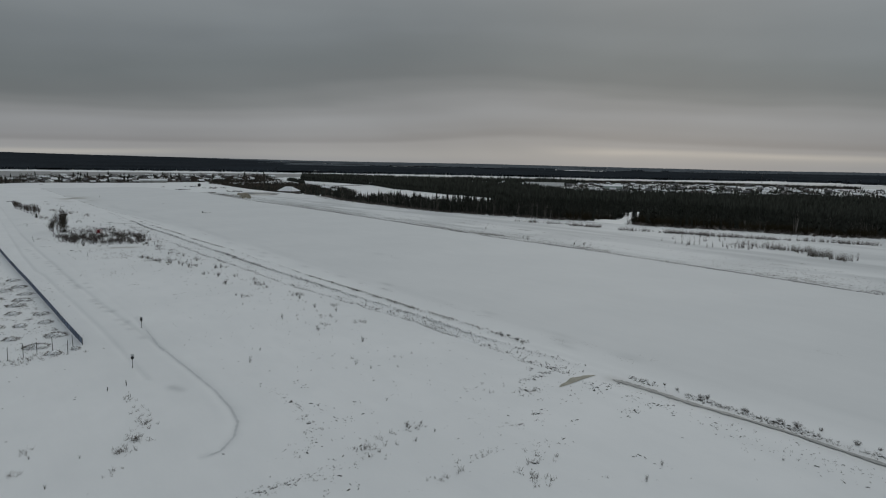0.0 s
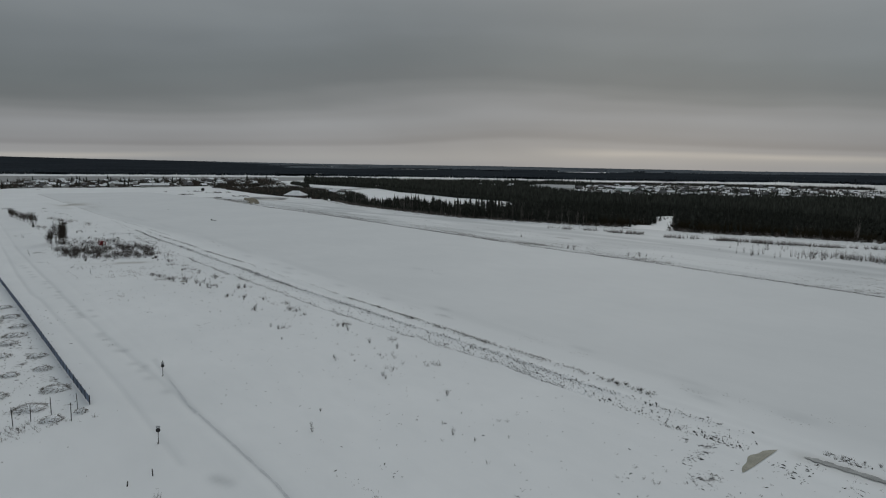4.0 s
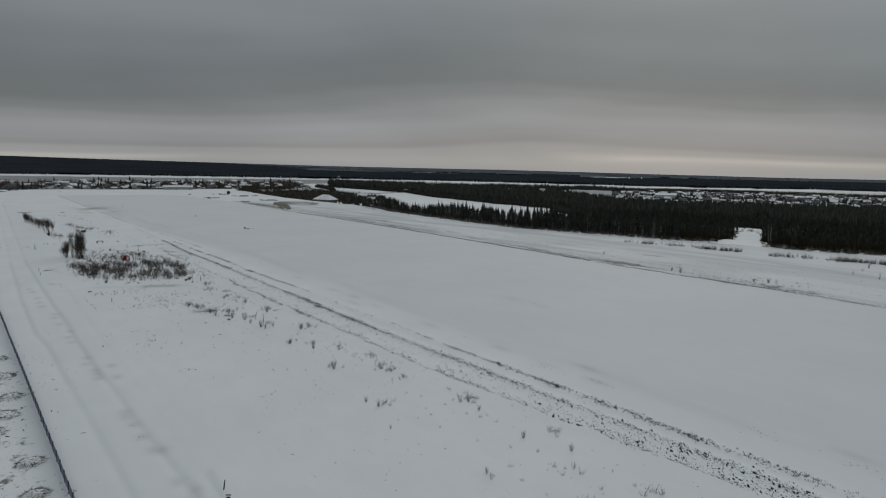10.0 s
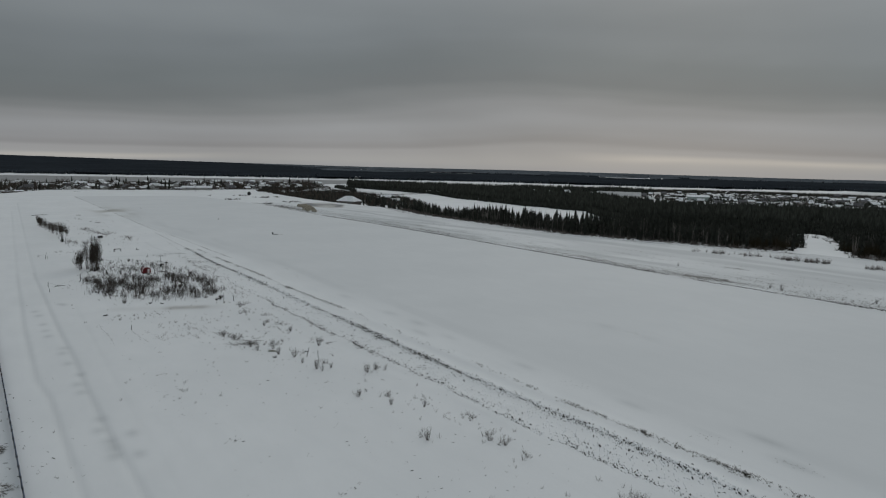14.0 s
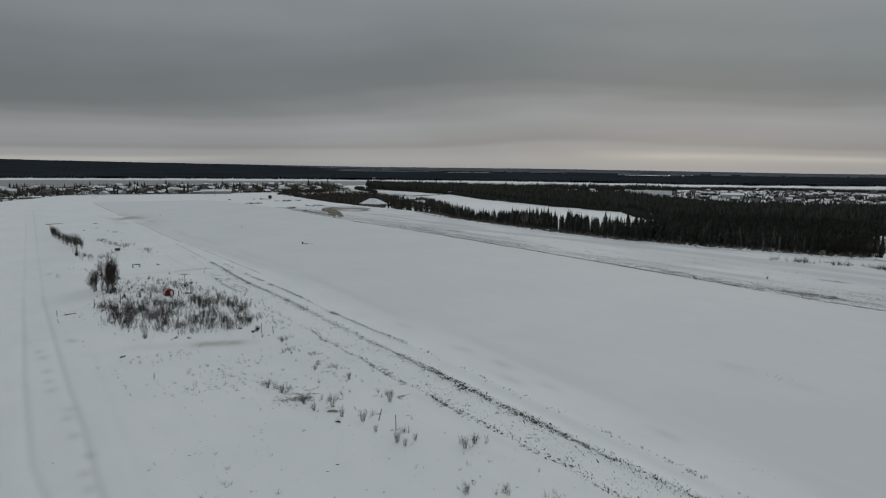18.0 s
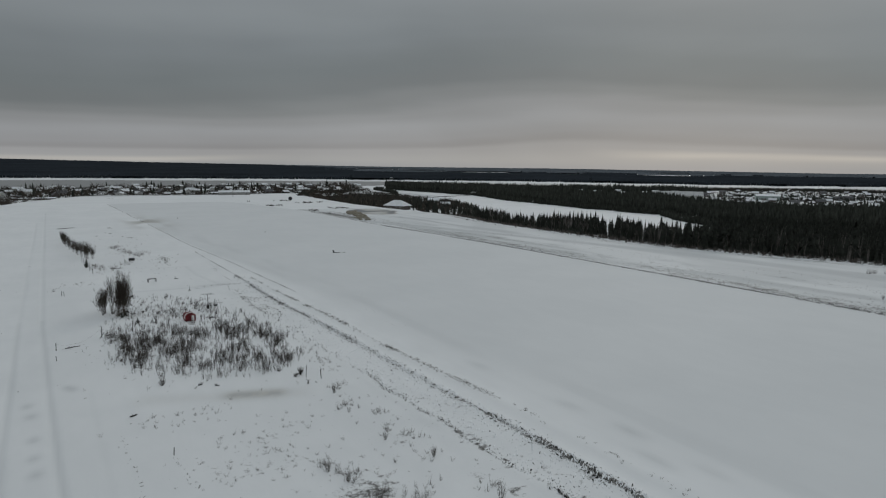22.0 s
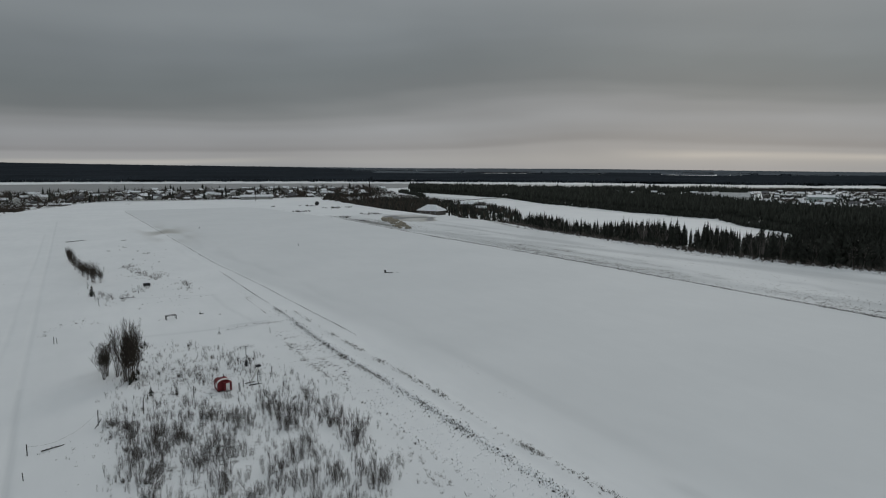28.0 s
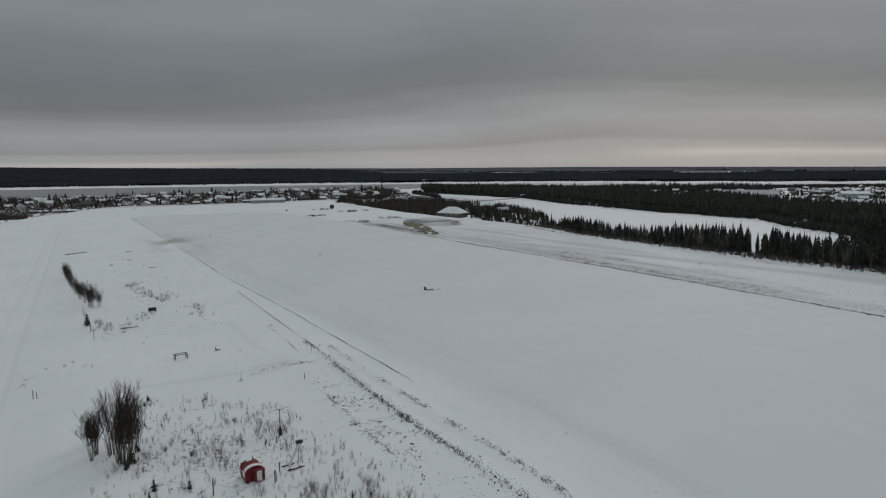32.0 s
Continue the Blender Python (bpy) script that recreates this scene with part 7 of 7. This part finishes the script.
# ---------------------------------------------------------------- the far end: sand, stacks, lodge, black ball
def sand_block(k):
    r = random.Random(700 + k)
    s = Shape()
    n, rings = 8, 4
    pts = []
    for j in range(rings):
        z = (-0.2, 0.45, 0.85, 1.05)[j]
        R = (1.0, 0.95, 0.7, 0.25)[j]
        pts += [(math.cos(6.283 * i / n) * R * r.uniform(0.8, 1.2), math.sin(6.283 * i / n) * R * r.uniform(0.8, 1.2) * 0.8, z * r.uniform(0.85, 1.15)) for i in range(n)]
    s.add(pts, [(j * n + i, j * n + (i + 1) % n, j * n + n + (i + 1) % n, j * n + n + i) for j in range(rings - 1) for i in range(n)] + [tuple(range((rings - 1) * n, rings * n))])
    return s


SAND_MESHES = [sand_block(k).mesh("sand_mound", SAND) for k in range(4)]


def build_sand():
    r = random.Random(5)
    for k in range(60):
        u = r.random()
        x, y = 137 + 13 * u + r.uniform(-2.0, 2.5), 378 + 46 * u + r.uniform(-5, 5)
        ob = tagged(new("sand_mound", SAND_MESHES[k % 4]), "dumped heap of yellow frozen sand with snow on it", "sand mound", "sand heaps by the runway end")
        sc = r.uniform(0.6, 1.35)
        ob.matrix_basis = stand(x, y, r.uniform(0, 360), -0.1) @ Matrix.Diagonal((sc * 1.3, sc * 1.3, sc, 1))


build_sand()


def black_ball(x, y):
    t = tagged(new("black_marker_ball"), "big round black marker ball on a short stem", "marker")
    s = Shape()
    n, m, R = 14, 9, 1.7
    pts = [(math.sin(math.pi * j / m) * math.cos(6.283 * i / n) * R, math.sin(math.pi * j / m) * math.sin(6.283 * i / n) * R, 2.2 - math.cos(math.pi * j / m) * R) for j in range(1, m) for i in range(n)]
    s.add(pts + [(0, 0, 2.2 - R), (0, 0, 2.2 + R)], [(j * n + i, j * n + (i + 1) % n, j * n + n + (i + 1) % n, j * n + n + i) for j in range(m - 2) for i in range(n)]
          + [((i + 1) % n, i, len(pts)) for i in range(n)] + [((m - 2) * n + i, (m - 2) * n + (i + 1) % n, len(pts) + 1) for i in range(n)])
    part("ball", s.mesh("ball", SIGN_BLACK, smooth=True), t)
    part("stem", Shape().tube((0, 0, -0.3), (0, 0, 0.7), 0.2, 0.2, 8).mesh("stem", DARK_STEEL), t)
    t.matrix_basis = stand(x, y)


black_ball(154.5, 536.0)


# ---------------------------------------------------------------- houses
def house(w, d, h, rise, wall, roof, label, windows=2, chimney=True, hip=0.0, over=0.5, name="village_house", group="village houses"):
    """A gabled or hipped house with its ridge along x, standing at its middle."""
    t = tagged(new(name), label, "house", group)
    part("wall", Shape().box(-w / 2, -d / 2, -0.5, w / 2, d / 2, h).add([(-w / 2, -d / 2, h), (-w / 2, d / 2, h), (-w / 2 + hip, 0, h + rise), (w / 2, -d / 2, h), (w / 2, d / 2, h), (w / 2 - hip, 0, h + rise)], [(0, 2, 1), (3, 4, 5), (0, 3, 5, 2), (1, 2, 5, 4)]).mesh("wall", wall), t)
    th = 0.25
    s = Shape()
    a, b = w / 2 + over, d / 2 + over
    k = h - rise * over / (d / 2)
    lo = [(-a, -b, k), (a, -b, k), (a, b, k), (-a, b, k), (-a + hip * 1.1, 0, h + rise), (a - hip * 1.1, 0, h + rise)]
    up = [(x, y, z + th) for x, y, z in lo]
    fs = [(0, 1, 5, 4), (2, 3, 4, 5), (1, 2, 5), (3, 0, 4)] if hip else [(0, 1, 5, 4), (2, 3, 4, 5)]
    s.add(lo + up, [tuple(i + 6 for i in f) for f in fs] + [f[::-1] for f in fs] + [(0, 6, 7, 1), (1, 7, 8, 2) if hip else (1, 7, 11, 5), (2, 8, 9, 3), (3, 9, 6, 0) if hip else (0, 4, 10, 6)] + ([] if hip else [(5, 11, 8, 2), (3, 9, 10, 4)]))
    part("roof", s.mesh("roof", roof), t)
    for k in range(windows):
        wx = -w / 2 + w * (k + 0.5) / windows
        win = part("window", Shape().box(wx - 0.65, -d / 2 - 0.06, h * 0.38, wx + 0.65, -d / 2 + 0.02, h * 0.38 + 1.2).mesh("window", WHITE), t)
        part("pane", Shape().box(wx - 0.52, -d / 2 - 0.075, h * 0.38 + 0.12, wx + 0.52, -d / 2 - 0.062, h * 0.38 + 1.08).mesh("pane", GLASS), win)
    if d > 6 and windows:
        win = part("window", Shape().box(-w / 2 - 0.06, -0.6, h * 0.38, -w / 2 + 0.02, 0.6, h * 0.38 + 1.2).mesh("window", WHITE), t)
        part("pane", Shape().box(-w / 2 - 0.075, -0.48, h * 0.38 + 0.12, -w / 2 - 0.062, 0.48, h * 0.38 + 1.08).mesh("pane", GLASS), win)
    if chimney:
        part("chimney", Shape().box(w * 0.12, -0.75, h + rise * 0.5, w * 0.12 + 0.7, -0.05, h + rise + 0.9, bevel=0.05).mesh("chimney", PALE_WALL), t)
    return t


def put_house(t, x, y, turn):
    t.matrix_basis = stand(x, y, turn, 0.0)
    return t


lodge = house(18, 12.5, 3.8, 3.8, LOGS, ROOF_SNOW, "long log lodge under a broad snow-covered hipped roof", 4, False, 5.5, 0.9, "lodge", "")
put_house(lodge, 212.5, 487, -62)
HOUSES = [
    house(10, 8, 3.0, 2.6, LOGS, ROOF_SNOW, "dark log house under a snowy gabled roof", 3),
    house(12, 7, 2.8, 2.2, PALE_WALL, ROOF_SNOW, "pale plank house under a snowy gabled roof", 3),
    house(8, 6, 2.6, 2.0, LOGS, ROOF_SNOW, "small dark log house with snow on its roof", 2),
    house(7, 5, 2.2, 1.2, LOGS, ROOF_SNOW, "low dark shed with a snowy roof", 1, False, name="village_shed", group="village sheds"),
    house(11, 8, 3.2, 3.0, LOGS, ROOF_DARK, "log house with a bare dark roof", 3),
    house(16, 8, 3.0, 1.8, PALE_WALL, ROOF_SNOW, "long pale house under a flat snowy roof", 4),
    house(5, 4, 2.0, 0.9, LOGS, ROOF_DARK, "tiny dark outbuilding in the snow", 1, False, name="village_shed", group="village sheds"),
    house(9, 7, 4.6, 2.4, PALE_WALL, ROOF_SNOW, "two-storey pale house with a snowy roof", 2)]
first = [True] * len(HOUSES)


def place_house(k, x, y, turn):
    if first[k]:
        first[k] = False
        put_house(HOUSES[k], x, y, turn).scale = (0.8, 0.8, 0.8)
    else:
        copy_thing(HOUSES[k], stand(x, y, turn))


def build_villages():
    r = random.Random(17)
    taken = []

    def free(x, y, gap):
        ok = all(math.hypot(x - a, y - b) > gap for a, b in taken)
        if ok:
            taken.append((x, y))
        return ok

    west = [(-260, 760), (-30, 706), (4, 694), (58, 684), (117, 672), (150, 660), (190, 666), (230, 684), (290, 728), (335, 805), (352, 900), (250, 915), (100, 912), (-60, 934), (-260, 934)]
    n = 0
    for _ in range(6000):
        x, y = r.uniform(-260, 350), r.uniform(655, 932)
        if n < 250 and inside(west, x, y) and free(x, y, 8.5 if y < 740 else 12):
            place_house(r.choice([0, 1, 2, 2, 3, 3, 3, 4, 5, 6, 6, 7]), x, y, r.gauss(8, 14) + r.choice([0, 0, 90]))
            n += 1
    for x, y, k in ISLE_HOUSES:
        taken.append((x, y))
        place_house(k, x, y, r.gauss(-45, 10))
    n = 0
    for _ in range(12000):
        x, y = r.uniform(465, 1060), r.uniform(-20, 610)
        across = (x - 25) * 0.562 - (y - 170) * 0.827     # offset from the sight line to the long barn
        if abs(across) < 34 and x < 600 or not inside(VILLAGE_EAST, x, y):
            continue
        if n < 340 and r.random() < (1.0 if x < 700 else 0.5) and free(x, y, 9.5 if x < 640 else 12):
            place_house(r.choice([0, 2, 2, 3, 3, 3, 4, 4, 6, 6, 6, 1]), x, y, r.gauss(-50, 14) + r.choice([0, 0, 90]))
            n += 1
    put_house(house(58, 24, 3.4, 4.6, PALE_WALL, ROOF_GREY, "very long pale barn with a grey sheet roof", 6, False, name="long_barn", group=""), 560, 527, -50)
    put_house(house(26, 12, 5.5, 2.0, GREEN_WALL, ROOF_SNOW, "washed-out green storehouse with a snowy roof", 4, False, name="green_storehouse", group=""), 600, 456, -52)
    put_house(house(30, 8, 2.8, 1.5, PALE_WALL, ROOF_SNOW, "long low pale shed at the village edge", 4, False, name="long_shed", group=""), 142, 640, -8)
    put_house(house(9, 6, 2.6, 1.6, LOGS, ROOF_SNOW, "low log cabin beside the lodge", 2, name="cabin", group=""), 262, 505, -30)
    put_house(house(12, 7, 3.0, 2.2, LOGS, ROOF_SNOW, "log house among the spruces by the lake", 3, name="lake_house", group=""), 278, 547, -30)
    for x, y in ((391, 652), (400, 645)):
        put_house(house(7, 5, 2.4, 1.2, PALE_WALL, ROOF_SNOW, "small pale hut on the frozen lake shore", 1, False, name="shore_hut", group="huts on the lake shore"), x, y, 20)
    # trees and bushes between the houses
    spots, bare = [], []
    for _ in range(13000):
        x, y = r.uniform(-260, 350), r.uniform(655, 932)
        if inside(west, x, y):
            h = r.uniform(0.8, 2.6) if r.random() < 0.96 else r.uniform(4, 8)
            (spots if r.random() < 0.3 else bare).append((r.randrange(4), x, y, -0.1, r.uniform(0, 6.28), h * r.uniform(1.2, 2.2), h))
    for _ in range(17000):
        x, y = r.uniform(465, 1100), r.uniform(-60, 620)
        across = (x - 25) * 0.562 - (y - 170) * 0.827
        if inside(VILLAGE_EAST, x, y) and not (abs(across) < 30 and 530 < x < 600) and float(wave(np.array(x), np.array(y), 14, 81)) + r.gauss(0, 0.4) > 0.15:
            h = r.uniform(0.8, 2.3) if r.random() < 0.93 else r.uniform(3, 5.0)
            (spots if r.random() < 0.7 else bare).append((r.randrange(4), x, y, -0.1, r.uniform(0, 6.28), h * r.uniform(2.0, 3.6), h))
    for x0, y0, m, sx, sy in ((650, 505, 110, 18, 12), (684, 472, 110, 18, 12), (620, 440, 130, 24, 16), (690, 420, 160, 34, 18), (700, 350, 150, 34, 20), (770, 320, 120, 34, 24), (640, 300, 90, 34, 16), (780, 180, 160, 50, 40), (520, 350, 25, 8, 8), (690, 650, 260, 45, 22), (590, 625, 120, 40, 30), (600, 600, 60, 40, 20)):
        for _ in range(m):
            x, y = r.gauss(x0, sx), r.gauss(y0, sy)
            h = r.uniform(2.0, 4.6) if x0 > 610 else r.uniform(1.5, 3)
            spots.append((r.randrange(4), x, y, -0.1, r.uniform(0, 6.28), h * r.uniform(1.4, 2.2), h))
    for x0, y0, m, sx, sy, hi in ((-22, 610, 150, 7, 9, 2.6), (-13, 607, 60, 2.5, 3, 2.0), (-40, 650, 220, 18, 18, 3.0), (-4, 660, 70, 7, 6, 1.6), (10, 662, 50, 4, 4, 1.6), (-60, 690, 120, 20, 12, 3.0), (22, 655, 30, 4, 3, 1.2), (4, 604, 14, 4, 1.5, 0.7)):
        for _ in range(m):         # scrub below the western brow
            x, y = r.gauss(x0, sx), r.gauss(y0, sy)
            h = r.uniform(0.5, 1.0) * hi
            bare.append((r.randrange(4), x, y, 0.0, r.uniform(0, 6.28), h * 1.8, h))
    for x0, y0, m, sx, sy in ((129, 491, 26, 3, 2), (136.5, 442, 16, 1.5, 3), (157, 455, 24, 3, 3), (160, 514, 30, 4, 3), (136.5, 418, 12, 1.2, 2), (150, 540, 14, 4, 2), (127, 540, 6, 1, 1)):
        for _ in range(m):         # low growth at the far end of the runway
            h = r.uniform(0.5, 1.3)
            bare.append((r.randrange(4), r.gauss(x0, sx), r.gauss(y0, sy), 0.0, r.uniform(0, 6.28), h * 1.6, h))
    for _ in range(900):
        x, y = r.uniform(222, 302), r.uniform(485, 612)
        if inside([(225, 490), (262, 498), (290, 528), (300, 575), (285, 610), (255, 570), (235, 530)], x, y) and math.hypot(x - 278, y - 547) > 9 and abs((x - 278) * 0.83 - (y - 547) * 0.56) > 5:
            h = r.uniform(1.8, 5.0)
            (spots if r.random() < 0.55 else bare).append((r.randrange(4), x, y, -0.1, r.uniform(0, 6.28), h * r.uniform(1.3, 1.9), h))
    for _ in range(1300):
        x, y = r.uniform(255, 335), r.uniform(595, 775)
        if inside(SCRUB_SHORE, x, y):
            h = r.uniform(0.7, 2.2)
            (spots if r.random() < 0.25 else bare).append((r.randrange(4), x, y, -0.1, r.uniform(0, 6.28), h * 2.0, h))
    bank = np.array(NEAR_BANK, float)
    for _ in range(5200):
        u = r.uniform(9, 16.6)
        x, y = np.interp(u, range(len(bank)), bank[:, 0]) - abs(r.gauss(0, 16)) - 4, np.interp(u, range(len(bank)), bank[:, 1]) - abs(r.gauss(0, 5)) - 3
        h = r.uniform(1.5, 5.2) if u > 11 else r.uniform(1.0, 3.6)
        (spots if r.random() < 0.6 else bare).append((r.randrange(4), x, y, -0.1, r.uniform(0, 6.28), h * 2.0, h))
    # the dark thicket between village, lodge and lake
    thick = [(184, 607), (185, 557), (182, 502), (184, 484), (196, 492), (225, 502), (250, 535), (275, 585), (292, 640), (262, 690), (224, 700), (200, 640)]
    for _ in range(4200):
        x, y = r.uniform(178, 295), r.uniform(440, 705)
        if inside(thick, x, y) and math.hypot(x - 211, y - 487) > 15 and math.hypot(x - 278, y - 547) > 10:
            h = r.uniform(2.0, 4.6) * (0.75 if x < 195 else 1.0)
            (spots if r.random() < 0.4 else bare).append((r.randrange(4), x, y, -0.1, r.uniform(0, 6.28), h * r.uniform(1.4, 2.2), h))
    for _ in range(1500):
        x, y = r.uniform(186, 300), r.uniform(395, 545)
        if inside([(196, 420), (200, 398), (220, 398), (238, 425), (262, 462), (280, 496), (290, 528), (270, 540), (240, 505), (222, 482), (208, 445)], x, y) and math.hypot(x - 211, y - 487) > 15 and not (x < 211 and 440 < y < 487) and math.hypot(x - 262, y - 505) > 7:
            h = r.uniform(1.8, 5.5) * (0.6 if y < 440 else 1.0)
            (spots if r.random() < 0.7 else bare).append((r.randrange(4), x, y, -0.1, r.uniform(0, 6.28), h * r.uniform(1.2, 1.8), h))
    tagged(scattered("village_spruces", CONES, spots, NEEDLES), "dark spruces and bushes among the houses", "trees", kind="stuff")
    BT = [far_bush(110 + k, 18, 0.5, 0.026).tris() for k in range(4)]
    tagged(scattered("village_bushes", BT, bare, ALDER), "bare garden bushes among the houses", "bushes", kind="stuff")
    for n, (x, y, h) in enumerate([(217, 473, 6.2), (220, 468, 5.4), (222, 478, 7.5), (226, 470, 6.8), (236, 484, 7.0), (240, 492, 6.4), (228, 464, 6.0), (248, 500, 7.2), (196, 490, 5.5), (345, 880, 10), (178, 720, 10), (310, 860, 9), (128, 700, 9)]):
        spruce(n, x, y, h, n * 40, 1.2, "lone dark spruce beside village houses", "spruces near the houses")


def utility_pole(x, y, h, turn):
    t = tagged(new("utility_pole"), "tall thin wooden utility pole with a crossarm", "pole", "utility poles in the village")
    part("pole", post_shape(h, 0.14).mesh("pole", OLD_WOOD), t)
    part("crossarm", Shape().box(-0.9, -0.07, h - 0.7, 0.9, 0.07, h - 0.55).mesh("crossarm", OLD_WOOD), t)
    for sx in (-0.75, 0.75):
        part("insulator", Shape().tube((sx, 0, h - 0.55), (sx, 0, h - 0.3), 0.05, 0.03, 6).mesh("insulator", WHITE), t)
    t.matrix_basis = stand(x, y, turn)


build_villages()


def ice_fence():
    """A low net fence on posts from the thicket to the huts across the frozen lake."""
    t = tagged(new("lake_fence"), "long low dark fence across the frozen lake", "fence")
    pts = [(285, 612), (330, 628), (386, 648)]
    t.matrix_basis = stand(*pts[0])
    o = t.matrix_basis.translation
    post = post_shape(1.3, 0.09).mesh("post", DARK_WOOD)
    for (xa, ya), (xb, yb) in zip(pts, pts[1:]):
        run = math.hypot(xb - xa, yb - ya) * S
        n = int(run / 5)
        for i in range(n):
            u = i / n
            x, y = xa + (xb - xa) * u, ya + (yb - ya) * u
            m = pose(x * S - o[0], y * S - o[1], ground_at(x, y) * S - o[2], 0, 0, math.degrees(math.atan2(yb - ya, xb - xa)))
            part("post", post, t, m=m)
            for z in (0.3, 0.65, 1.0):
                part("rail", Shape().box(0, -0.04, z, run / n, 0.04, z + 0.2).mesh("rail", DARK_WOOD), t, m=m)


ice_fence()


def paling(x0, y0, x1, y1, n, high, label):
    """A low fence of upright palings with two rails."""
    t = tagged(new("paling_fence"), label, "fence", "fences at the village edge")
    t.matrix_basis = stand(x0, y0)
    o = t.matrix_basis.translation
    pale = Shape().box(-0.07, -0.03, -0.2, 0.07, 0.03, high, bevel=0.015).mesh("paling", OLD_WOOD)
    run = math.hypot(x1 - x0, y1 - y0) * S / (n - 1)
    rail = Shape().box(0, 0.031, -0.05, run, 0.08, 0.05).mesh("rail", OLD_WOOD)
    for i in range(n):
        u = i / (n - 1)
        x, y = x0 + (x1 - x0) * u, y0 + (y1 - y0) * u
        m = pose(x * S - o[0], y * S - o[1], ground_at(x, y) * S - o[2], 0, 0, math.degrees(math.atan2(y1 - y0, x1 - x0)))
        part("paling", pale, t, m=m)
        if i < n - 1:
            for z in (0.3, 0.75):
                part("rail", rail, t, m=m @ pose(0, 0, high * z))


paling(-6.5, 574, 0.5, 598, 24, 1.5, "weathered grey paling fence below the snowy brow")
paling(0.5, 598, 13, 601, 12, 1.2, "weathered grey paling fence below the snowy brow")
paling(60, 690, 106, 640, 40, 1.1, "low dark fence along the edge of the village")
put_house(house(6, 4, 2.0, 1.0, LOGS, ROOF_SNOW, "dark shed with a snowy roof below the brow", 1, False, name="field_shed", group=""), -17.5, 540, 20)
put_house(house(7, 4, 1.8, 0.7, LOGS, ROOF_SNOW, "long low dark shed beside the village lane", 0, False, name="lane_shed", group=""), 14, 652, 12)
put_house(house(34, 10, 4.5, 1.5, PALE_WALL, ROOF_SNOW, "long white shed on the far river bank", 0, False, name="bank_shed", group=""), 634, 1318, -40)
for n, (x, y, h) in enumerate([(134, 612, 8), (60, 680, 8), (20, 690, 8), (100, 672, 8), (820, 390, 24), (850, 370, 22), (740, 480, 14), (180, 682, 8), (-30, 706, 8)]):
    utility_pole(x, y, h, n * 17)
